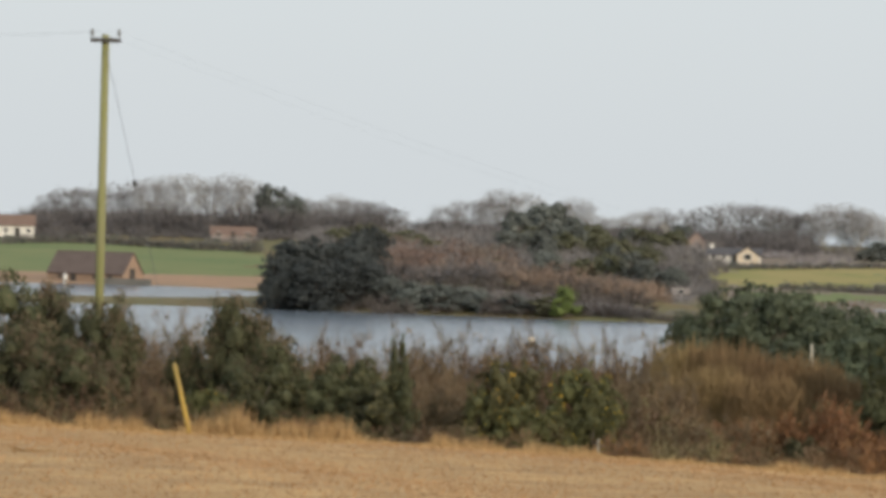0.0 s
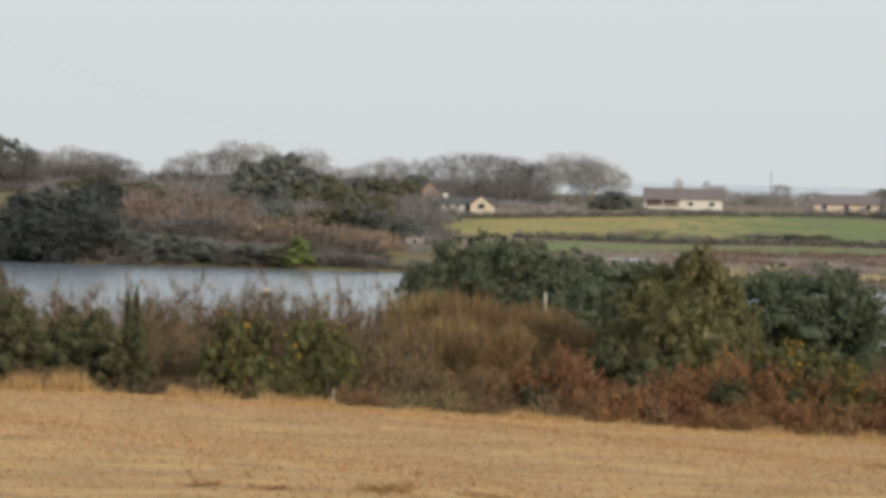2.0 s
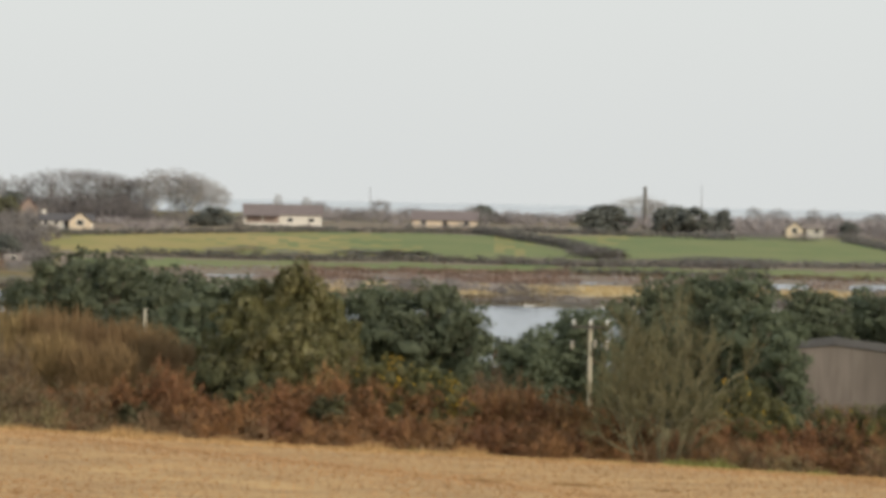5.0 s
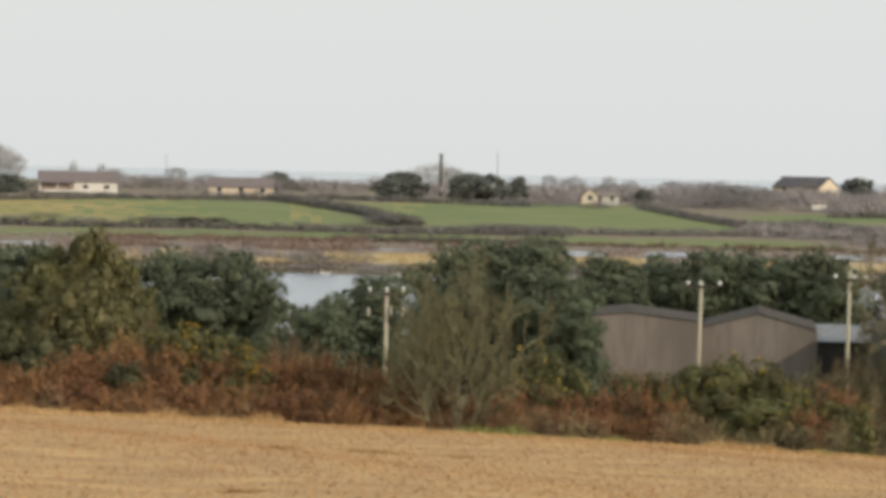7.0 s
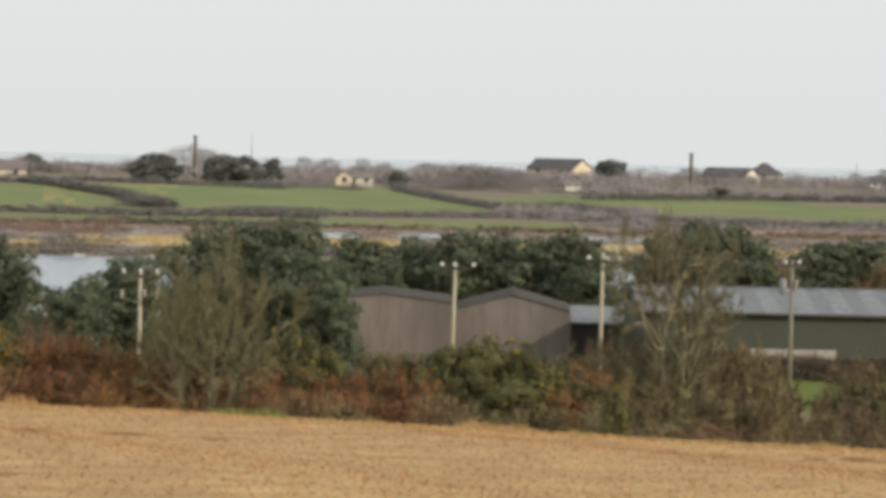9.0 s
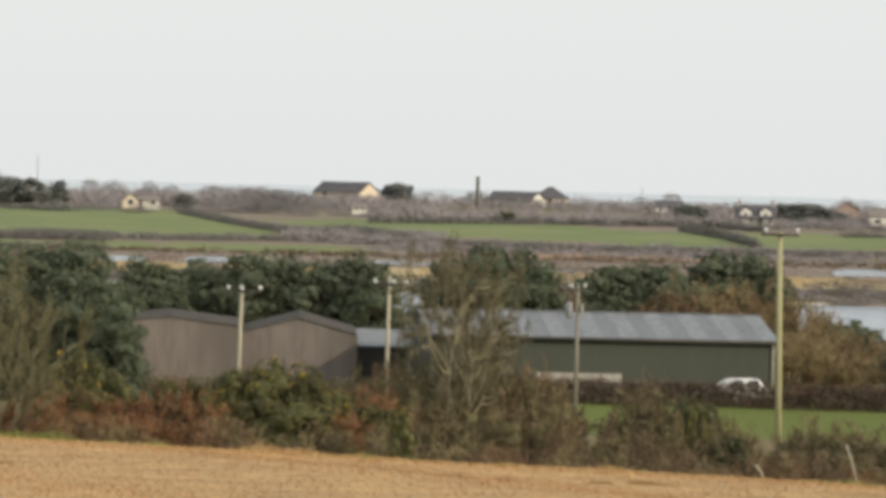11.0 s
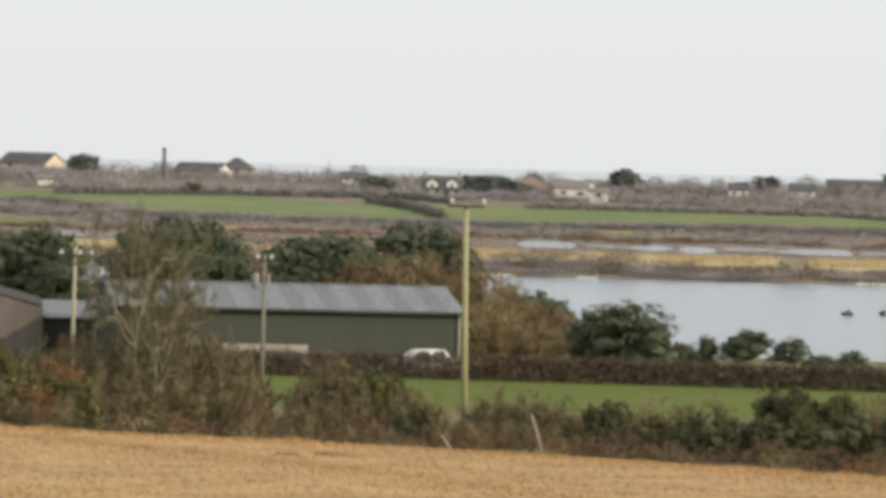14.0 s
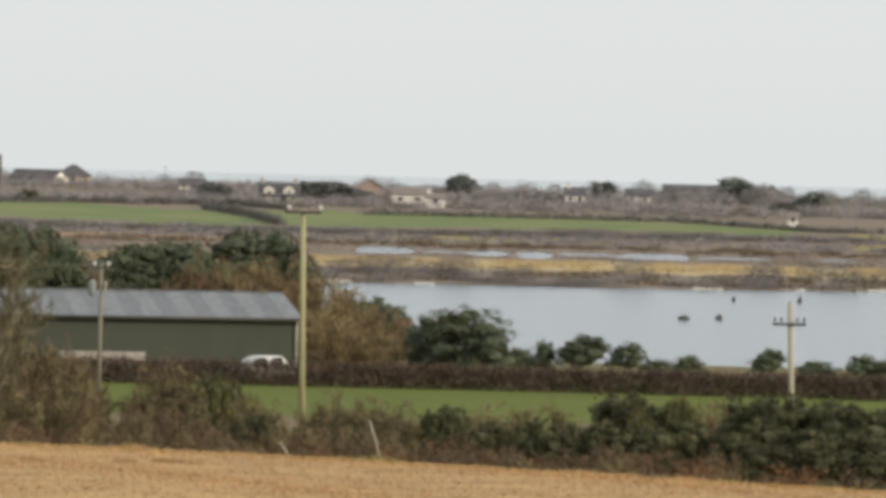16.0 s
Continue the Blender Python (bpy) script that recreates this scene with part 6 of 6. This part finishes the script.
# ---- yard clutter ----
def parked_car():
    u, d = 1278, 240.6
    x, y = spot(u, d)
    c = thing("car", x, y, gz(u, d), "white car parked in front of the long shed", "car", "", math.degrees(-u / K) + 22)
    bm = bmesh.new()
    prof = [(-2.2, 0.35), (-2.25, 0.75), (-2.1, 0.98), (-1.0, 1.06), (1.75, 1.06), (2.15, 0.95), (2.2, 0.35)]
    side = [[bm.verts.new((px, sy, pz)) for px, pz in prof] for sy in (-0.85, 0.85)]
    bm.faces.new(side[0][::-1]), bm.faces.new(side[1])
    for i in range(len(prof)):
        k = (i + 1) % len(prof)
        bm.faces.new((side[0][i], side[0][k], side[1][k], side[1][i]))
    bmesh.ops.recalc_face_normals(bm, faces=bm.faces[:])
    bmesh.ops.bevel(bm, geom=bm.edges[:], offset=0.05, segments=2, affect="EDGES")
    part("body", bm_mesh("body", bm, M["white_gelcoat"], True), c)
    bm = bmesh.new()
    lo, hi = ((-1.1, -0.8), (1.55, -0.8), (1.55, 0.8), (-1.1, 0.8)), ((-0.35, -0.62), (1.2, -0.62), (1.2, 0.62), (-0.35, 0.62))
    a, b = [bm.verts.new((px, py, 1.05)) for px, py in lo], [bm.verts.new((px, py, 1.52)) for px, py in hi]
    bm.faces.new(b)
    for i in range(4):
        bm.faces.new((a[i], a[(i + 1) % 4], b[(i + 1) % 4], b[i]))
    bmesh.ops.bevel(bm, geom=bm.edges[:], offset=0.04, segments=2, affect="EDGES")
    part("cabin", bm_mesh("cabin", bm, M["white_gelcoat"], True), c)
    for x0, x1 in ((-0.62, 0.2), (0.32, 1.2)):
        bm = bmesh.new()
        pts = [(x0 - 0.1, -0.81, 1.1), (x1, -0.81, 1.1), (x1 - 0.06, -0.665, 1.46), (x0 + 0.25, -0.665, 1.46)]
        bm.faces.new([bm.verts.new(q) for q in pts])
        r = bmesh.ops.extrude_face_region(bm, geom=bm.faces[:])
        for v in r["geom"]:
            if isinstance(v, bmesh.types.BMVert):
                v.co.y += 0.06
        bmesh.ops.recalc_face_normals(bm, faces=bm.faces[:])
        part("side_window", bm_mesh("side_window", bm, M["glass"]), c)
    for wx in (-1.4, 1.35):
        for wy in (-0.8, 0.62):
            w = tube("wheel", [(wx, wy, 0.32), (wx, wy + 0.18, 0.32)], (0.32, 0.32), M["tyre"], c, "", 16)
            tube("rim", [(wx, wy - 0.01, 0.32), (wx, wy + 0.19, 0.32)], (0.19, 0.19), M["grey_paint"], w, "", 12)
    for ly in (-0.6, 0.6):
        box("headlight", -2.27, -2.2, ly - 0.15, ly + 0.15, 0.68, 0.82, M["porcelain"], c)


def farm_trailer():
    u, d = 1401, 243.0
    x, y = spot(u, d)
    c = thing("farm_trailer", x, y, gz(u, d), "small rusty orange farm trailer beside the shed", "trailer", "", math.degrees(-u / K) - 10)
    box("floor", -0.9, 0.9, -0.5, 0.5, 0.5, 0.58, M["orange_paint"], c)
    for y0 in (-0.52, 0.47):
        box("side_board", -0.9, 0.9, y0, y0 + 0.05, 0.58, 0.95, M["orange_paint"], c)
    for x0 in (-0.92, 0.87):
        box("end_board", x0, x0 + 0.05, -0.47, 0.47, 0.58, 0.92, M["orange_paint"], c)
    tube("drawbar", [(0.9, 0, 0.52), (1.9, 0, 0.4)], (0.04, 0.04), M["steel"], c)
    for wy in (-0.7, 0.55):
        tube("wheel", [(-0.1, wy, 0.3), (-0.1, wy + 0.15, 0.3)], (0.3, 0.3), M["tyre"], c, "", 14)


def yard_wall():
    u0, u1, d = 925, 1077, 239.0
    x, y = spot((u0 + u1) / 2, d)
    c = thing("yard_wall", x, y, gz((u0 + u1) / 2, d), "pale concrete yard wall in front of the shed", "wall", "", math.degrees(-(u0 + u1) / 2 / K) + 6)
    n = 8
    long = (u1 - u0) * d / K
    for i in range(n):
        box("panel", -long / 2 + long * i / n + 0.01, -long / 2 + long * (i + 1) / n - 0.01, -0.1, 0.1, -0.3, 1.64, M["pale_concrete"], c, "", 0.02)


parked_car()
farm_trailer()
yard_wall()
# the last row is a thin pale stem, built like the posts
for lab, u, v0, v1, d, r, lean in [("pale leaning fence stake at the field edge", 1317, 497, 523, 92.8, 0.025, 0.75), ("pale leaning stake in the field hedge", 1475, 455, 501, 93.0, 0.02, 0.35),
                                   ("pale wooden fence post by the willow scrub", -943, 220, 254, 113, 0.045, 0.0),
                                   ("thin pale stem at the hedge foot", -1315, 397, 424, 94, 0.016, 0.0)] :
    x, y = spot(u, d)
    top = height(v0, d)
    foot = min(gz(u, d), height(v1, d))
    s = thing("post", x, y, foot, lab, "post", "field posts")
    tube("shaft", [(lean * (top - foot), 0, -0.3), (lean * (top - foot) * 0.5, 0, (top - foot) * 0.5), (0, 0, top - foot)], (r, r, r * 0.9), M["pole_wood"], s)

# buoy on the lake
bx, by = spot(-1438, 440.0)
buoy = thing("buoy", bx, by, 0.0, "small pale yellow buoy with a dark foot on the lake", "buoy")
tube("float", [(0, 0, -0.3), (0, 0, -0.1), (0, 0, 0.25), (0, 0, 0.45)], (0.2, 0.55, 0.55, 0.3), M["dark_paint"], buoy, "", 14)
tube("marker", [(0, 0, 0.45), (0, 0, 0.6), (0, 0, 0.9), (0, 0, 1.0)], (0.3, 0.42, 0.36, 0.1), M["cream_wall"], buoy, "", 14)

for u, d, long, tall in [(2027, 397.0, 1.1, 0.42), (2089, 400.0, 0.7, 0.45), (2114, 458.0, 0.45, 0.4), (2230, 460.0, 0.55, 0.6)]:
    bx, by = spot(u, d)
    drum = thing("mooring_float", bx, by, 0.0, "small dark float riding on the lake", "float", "mooring floats", math.degrees(-u / K))
    tube("drum", [(-long / 2, 0, 0.1), (-long * 0.42, 0, 0.1), (long * 0.42, 0, 0.1), (long / 2, 0, 0.1)], (0.1, 0.2, 0.2, 0.1), M["dark_paint"], drum, "", 12)
    tube("lug", [(long * 0.1, 0, 0.28), (long * 0.1, 0, 0.1 + tall)], (0.16, 0.08), M["dark_paint"], drum, "", 8)

# ---- field hedge: bearing, dip of the top, width, distance ----
for u, v, w, d in [(-2363, 135, 150, 99), (-2337, 216, 120, 97), (-2293, 157, 120, 100), (-2213, 183, 110, 98.5), (-2048, 243, 70, 99), (-1965, 172, 120, 99), (-1952, 277, 100, 97.5), (-1924, 196, 120, 99.5), (-1883, 245, 110, 98)]:
    thorn_tree.put(u, v, w, d)
for u, v, w, d in [(-760, 211, 143, 103), (-721, 173, 143, 103.5), (-676, 141, 117, 103), (-674, 269, 117, 101), (-641, 189, 117, 103), (-614, 243, 104, 102)]:
    ivy_top.put(u, v, w, d)
for u, v, w, d in [(-700, 235, 150, 101), (-640, 260, 110, 101), (-745, 262, 110, 101)]:
    ivy_tree.put(u, v, w, d)
for u, v, w, d in [(-2257, 244, 130, 97), (-2174, 177, 90, 99)]:
    thorn_tree.put(u, v, w, d)
for u, v, w, d in [(-1907, 296, 110, 97), (-1792, 298, 90, 97), (-1758, 264, 110, 98), (-1721, 321, 100, 96), (-1687, 295, 80, 96.5), (-1673, 227, 34, 97.5), (-1116, 394, 50, 96.5), (-1057, 368, 50, 98),
                   (-956, 386, 70, 97), (-918, 323, 80, 99), (-828, 313, 90, 100), (-798, 287, 110, 101), (-787, 362, 90, 98), (-753, 321, 90, 99.5), (-616, 368, 80, 97), (1187, 384, 50, 99),
                   (1223, 396, 60, 98.5), (1274, 449, 60, 96.5), (1584, 438, 50, 98), (1619, 429, 70, 98), (1684, 453, 70, 97.5), (1764, 448, 60, 97)]:
    thorn.put(u, v, w, d)
for u, v, w, d in [(1805, 467, 80, 97), (1819, 449, 60, 98), (1874, 455, 60, 97.5), (1922, 398, 100, 100), (1934, 453, 110, 97.5), (1972, 412, 90, 99), (1988, 461, 100, 97), (2012, 420, 90, 98.5),
                   (2038, 444, 90, 97.5), (2122, 465, 80, 97), (2145, 400, 100, 101), (2166, 443, 110, 97.5), (2192, 483, 100, 95.8), (2205, 394, 110, 100), (2241, 451, 120, 97), (2264, 403, 110, 100),
                   (2291, 485, 110, 95.8), (2320, 457, 120, 97), (2324, 407, 110, 99.5), (2379, 412, 120, 99), (2381, 487, 110, 95.8), (2388, 457, 120, 97)]:
    thorn.put(u, v, w, d)
for u, v, w, d in [(2458, 415, 140, 99), (2469, 464, 130, 97)]:
    thorn.put(u, v, w, d)
for u, v, w, d in [(-2011, 328, 50, 96), (-1526, 326, 60, 96.5), (-1497, 266, 80, 97), (-1460, 345, 80, 96.3), (-1447, 272, 75, 97.5), (-1390, 353, 70, 96.5), (-1352, 277, 95, 97.5), (-1325, 356, 90, 96.3),
                   (-1309, 293, 70, 97), (-543, 316, 60, 100), (-518, 302, 60, 100), (-488, 310, 60, 100), (-443, 316, 90, 99.5), (-392, 335, 80, 99), (108, 326, 80, 99), (134, 394, 80, 97.5),
                   (153, 343, 80, 99), (189, 371, 60, 98.5), (269, 373, 40, 99), (319, 370, 40, 99), (379, 389, 50, 97.5), (418, 348, 90, 98)]:
    gorse.put(u, v, w * 1.2, d)
for u, v, w, d in [(439, 397, 110, 97), (478, 336, 100, 98.5), (510, 411, 120, 96.5), (528, 357, 80, 98), (569, 394, 70, 97.5), (645, 413, 70, 97), (1212, 388, 40, 98), (1953, 427, 60, 98),
                   (2027, 402, 50, 98.5)]:
    gorse.put(u, v, w * 1.2, d)
for u, v, w, d in [(-2138, 201, 110, 112), (-2136, 301, 90, 99), (-2095, 330, 80, 98), (-2078, 212, 120, 114), (-2028, 214, 90, 112), (-1837, 294, 100, 104), (-1818, 256, 110, 112), (-1806, 343, 90, 98),
                   (-1768, 232, 120, 116), (-1678, 230, 110, 118), (-1619, 221, 110, 112), (-1596, 328, 110, 99), (-1587, 288, 110, 103), (-1558, 227, 120, 114), (-1498, 226, 130, 118), (-1418, 221, 130, 116),
                   (-1387, 263, 110, 104), (-1338, 226, 120, 116), (-1269, 220, 120, 114), (-1247, 269, 120, 104), (-1209, 228, 110, 112), (-1187, 297, 110, 102)]:
    grey_bush.put(u, v, w, d)
for u, v, w, d in [(-2349, 335, 90, 96), (-2294, 344, 80, 96), (-2235, 333, 90, 96), (-2175, 322, 90, 96.5), (-2110, 330, 80, 96.5), (-2065, 339, 80, 96), (-1985, 353, 60, 95.5), (-1835, 359, 80, 96.5),
                   (-1620, 374, 70, 96), (-1574, 383, 60, 96), (-1266, 339, 100, 97), (-1255, 379, 80, 96), (-1216, 318, 110, 98), (-1216, 371, 100, 98), (-1166, 375, 100, 98), (-1165, 352, 100, 97),
                   (-1116, 379, 90, 98), (-1106, 355, 100, 97), (-1046, 358, 100, 97), (-648, 309, 80, 101), (-588, 307, 80, 101), (-332, 333, 80, 101)]:
    brown_bush.put(u, v, w, d)
for u, v, w, d in [(-313, 316, 90, 102), (-278, 332, 80, 101), (648, 344, 70, 102), (698, 331, 90, 103), (720, 411, 90, 97), (808, 338, 110, 102), (868, 327, 110, 102), (879, 387, 100, 98),
                   (883, 416, 90, 98), (918, 346, 90, 101), (932, 395, 90, 99), (970, 429, 70, 96.5), (972, 374, 80, 100), (1073, 422, 80, 98), (1134, 450, 90, 96.5), (1152, 398, 60, 100),
                   (1214, 463, 90, 96.5), (1273, 417, 70, 99), (1355, 473, 60, 96.5), (1384, 459, 90, 96.5), (1635, 477, 80, 96.5), (2071, 426, 60, 103)]:
    brown_bush.put(u, v, w, d)
for u, v, w, d in [(2091, 418, 70, 103), (2095, 407, 60, 104)]:
    brown_bush.put(u, v, w, d)
for u, v, w, d in [(-1170, 225, 110, 110), (-1120, 216, 120, 110), (-1070, 226, 120, 109), (-1015, 237, 120, 108), (-959, 242, 120, 108), (-914, 257, 110, 107), (-871, 280, 90, 106), (-1110, 261, 150, 106), (-1015, 277, 150, 105)]:
    gold_bush.put(u, v, w, d)
for u, v, w, d in [(-1077, 368, 110, 97.5), (-1017, 357, 110, 98), (-972, 346, 80, 98), (-908, 319, 70, 98), (-893, 325, 60, 98.5), (-867, 359, 90, 97), (-826, 385, 100, 96.5), (-766, 377, 100, 96.5), (-712, 360, 100, 97), (-696, 405, 110, 96), (-667, 344, 100, 98), (-625, 409, 110, 96), (-612, 323, 90, 99), (-562, 339, 100, 98), (-556, 397, 110, 96), (-517, 346, 100, 98), (-486, 405, 110, 96), (-467, 355, 100, 98), (-415, 408, 110, 96), (-412, 363, 100, 97.5)]:
    bramble.put(u, v, w, d)
for u, v, w, d in [(-367, 357, 90, 97.5), (-346, 407, 110, 96), (-317, 351, 100, 98), (-289, 372, 110, 99), (-276, 410, 110, 96), (-272, 350, 90, 98), (-227, 358, 100, 97.5), (-220, 382, 110, 98), (-206, 413, 110, 96), (-177, 369, 100, 97), (-150, 389, 110, 98), (-136, 421, 100, 96), (-127, 381, 100, 97), (-105, 398, 90, 97.5), (-82, 394, 90, 96.5), (-60, 422, 90, 96.5), (10, 426, 90, 96.5), (49, 395, 100, 97.5), (109, 404, 100, 97), (160, 438, 100, 96)]:
    bramble.put(u, v, w, d)
for u, v, w, d in [(199, 407, 90, 97.5), (240, 442, 100, 96), (249, 401, 90, 98), (299, 390, 90, 98.5), (320, 445, 100, 96), (339, 404, 80, 97.5), (380, 414, 70, 97), (595, 424, 80, 96.5), (639, 383, 80, 98)]:
    bramble.put(u, v, w, d)
for u, v, w, d in [(1476, 502, 80, 95.5), (1566, 499, 90, 95.5), (1636, 502, 90, 95.5), (1716, 505, 100, 95.5), (1805, 502, 100, 95.5), (1875, 505, 90, 95.5), (1913, 490, 90, 95.5), (1955, 507, 90, 95.5), (2003, 498, 90, 95.5), (2093, 495, 80, 95.5)]:
    brown_bush.put(u, v, w, d)
for u, v, w, d in [(279, 401, 70, 98), (370, 434, 80, 96), (560, 440, 90, 96), (618, 348, 70, 101), (664, 362, 80, 100), (680, 442, 90, 96.5), (729, 380, 90, 99), (760, 435, 90, 96.5),
                   (789, 379, 100, 99), (828, 343, 100, 101), (840, 418, 100, 97), (878, 332, 100, 101), (910, 421, 90, 97), (928, 350, 90, 100), (949, 375, 80, 98), (1014, 473, 60, 96.5),
                   (1054, 457, 60, 96.5), (1092, 371, 80, 100), (1103, 431, 90, 97.5), (1132, 362, 90, 100), (1173, 409, 80, 98), (1233, 428, 80, 98)]:
    olive_bush.put(u, v, w, d)
for u, v, w, d in [(1294, 441, 80, 97.5), (1334, 465, 70, 96.5), (1393, 424, 90, 100), (1415, 468, 90, 96.5), (1433, 412, 90, 100), (1478, 421, 90, 99), (1485, 471, 90, 96.5), (1519, 425, 80, 99),
                   (1554, 449, 80, 98), (1685, 460, 70, 97.5), (1713, 423, 110, 112), (1749, 452, 80, 97.5), (1783, 424, 100, 112), (1874, 450, 80, 98)]:
    olive_bush.put(u, v, w, d)
for u, v, w, d in [(-843, 200, 110, 150), (-782, 218, 120, 140), (-882, 221, 110, 150), (-612, 234, 90, 150)]:
    pine.put(u, v, w, d)
r2 = random.Random(9)
for u in range(-2200, -1180, 75):       # airy growth between hedge and lake
    grey_bush.put(u + r2.uniform(-15, 15), r2.uniform(240, 270), r2.uniform(110, 160), r2.uniform(112, 126))
    grey_bush.put(u + r2.uniform(5, 35), r2.uniform(270, 310), r2.uniform(110, 160), r2.uniform(103, 110))
edge_mass("dead_growth", "brown dead growth along the foot of the hedge", ("brown_twig", "hazel_twig", "olive_twig"), -2450, -1480, 12, 20, 70, 94.5, 98.5, 1.5, 61)
edge_mass("bramble_tangle", "orange-brown bramble tangle along the field edge", ("rust_twig", "dead_leaf", "brown_twig", "brown_twig"), -940, 120, 9, 20, 85, 94.2, 98.0, 1.3, 62, 230)
edge_mass("scrub_foot", "brown and olive dead growth below the willow scrub", ("brown_twig", "olive_twig", "rust_twig"), -1500, -930, 9, 20, 75, 94.2, 98.0, 1.3, 66)
edge_mass("hedge_tangle", "olive-brown tangle of thorn and dead stems", ("olive_twig", "brown_twig", "hazel_twig"), 60, 1500, 9, 20, 75, 93.8, 98.0, 1.2, 63)
edge_mass("hedge_foot", "olive-brown dead growth along the hedge foot", ("olive_twig", "hazel_twig", "brown_twig", "rust_twig"), 1250, 2450, 9, 10, 55, 93.8, 97.5, 1.2, 64)
willow.put(-32, 178, 270, 95.3, turn=20)
for u, v, w, d in [(752, 300, 120, 100), (796, 128, 215, 99), (838, 116, 170, 101.5)]:
    ash_tree.put(u, v, w, d, turn=60 if w > 210 else 200)
gorse_bright.put(690, 416, 46, 93.7)
gorse_bright.put(-500, 300, 100, 98)
gorse_bright.put(-400, 340, 100, 97)

# ---- stubble and field-edge grass ----
def field_straw():
    r = np.random.default_rng(17)
    n = 120000
    u = r.uniform(-2650, 2650, n)
    d = np.sqrt(r.uniform(38.0 ** 2, 92.0 ** 2, n))
    x, y = d * np.sin(u / K), d * np.cos(u / K)
    g = ground_z(x, y)
    a = np.column_stack([x, y, g - 0.02])
    b = a + r.normal(size=a.shape) * (0.06, 0.06, 0.0) + np.column_stack([np.zeros((n, 2)), r.uniform(0.02, 0.08, n)])
    tagged(new("stubble", soup("stubble", [(*strips(a, b, r.uniform(0.015, 0.04, n), r), 0)], [M["straw"]])), "cut golden straw stubble covering the field", "stubble", kind="stuff")


def edge_grass():
    r = np.random.default_rng(18)
    n = 42000
    u = r.uniform(-2650, 2650, n)
    patch = np.sin(u * 0.013 + 1) + np.sin(u * 0.031) + 0.7 * np.sin(u * 0.071 + 2)
    lush = np.where(u < -1300, 0.6, 0.0)
    keep = patch + lush + r.normal(size=n) * 0.7 > -0.6
    u = u[keep]
    patch = np.clip(0.55 + 0.3 * (patch[keep] + lush[keep]), 0.3, 1.3)
    n = len(u)
    d = EDGE_D - 0.5 + np.abs(r.normal(size=n)) * 1.2
    x, y = d * np.sin(u / K), d * np.cos(u / K)
    a = np.column_stack([x, y, ground_z(x, y) - 0.02])
    tall = r.uniform(0.08, 0.28, n) * patch * np.interp(u, [-2300, -2200, -1850, -1600, -1400, 500, 700], [1.3, 2.3, 2.5, 1.7, 1.0, 1.0, 0.65])
    b = a + np.column_stack([r.normal(size=(n, 2)) * 0.12, tall])
    m = 16000                   # short dry grass on the very brink, added for its pale highlight
    ub, db = r.uniform(-2650, 2650, m), EDGE_D - np.abs(r.normal(size=m)) * 1.3
    ab = np.column_stack([db * np.sin(ub / K), db * np.cos(ub / K), np.zeros(m)])
    ab[:, 2] = ground_z(ab[:, 0], ab[:, 1]) - 0.02
    bb = ab + np.column_stack([r.normal(size=(m, 2)) * 0.08, r.uniform(0.05, 0.11, m)])
    green = (np.sin(u * 0.009 + 0.5) + r.normal(size=n) * 0.4 > np.where((u > -250) & (u < 650), -0.1, 0.75)) & (u > -500)
    pieces = [(*strips(ab, bb, 0.035, r), 0), (*strips(a[~green], b[~green], 0.022, r), 0), (*strips(a[green], b[green], 0.022, r), 1)]
    tagged(new("edge_grass", soup("edge_grass", pieces, [M["dry_grass"], M["edge_green"]])), "dry tussocky grass along the field edge", "grass", kind="stuff")


field_straw()
edge_grass()


def hay_lump(u, d, w, h, seed):
    r = np.random.default_rng(seed)
    x, y = spot(u, d)
    n = int(420 * w)
    a = r.normal(size=(n, 3)) * (w * 0.3, 0.2, 0.0) + (0, 0, 0)
    b = a + r.normal(size=(n, 3)) * (0.12, 0.12, 0.02) + np.column_stack([np.zeros((n, 2)), r.uniform(0.3, 1, n) * h])
    ob = new("straw_lump", soup("straw_lump", [(*strips(a, b, 0.03, r), 0)], [M["hay"]]))
    ob.location = (x, y, gz(u, d) - 0.01)
    tagged(ob, "dark weathered lump of straw on the stubble", "straw", "straw lumps", "stuff")


for i, (u, v, w) in enumerate([(-1229, 578, 0.34), (-1201, 576, 0.2), (-1541, 574, 0.3), (-1431, 578, 0.35), (-1061, 584, 0.4), (-2321, 443, 0.3), (1114, 534, 0.4),
                               (-348, 513, 0.6), (-188, 518, 0.8), (-23, 525, 0.3), (-406, 594, 0.35), (1131, 537, 0.6), (1046, 537, 0.4), (781, 531, 0.5), (866, 535, 0.3)]):
    hay_lump(u, float(next(d for d in np.arange(40, 92, 0.2) if (EYE - gz(u, d)) / d * K <= v + 1)), w, 0.09 if i < 2 else 0.035, 50 + i)
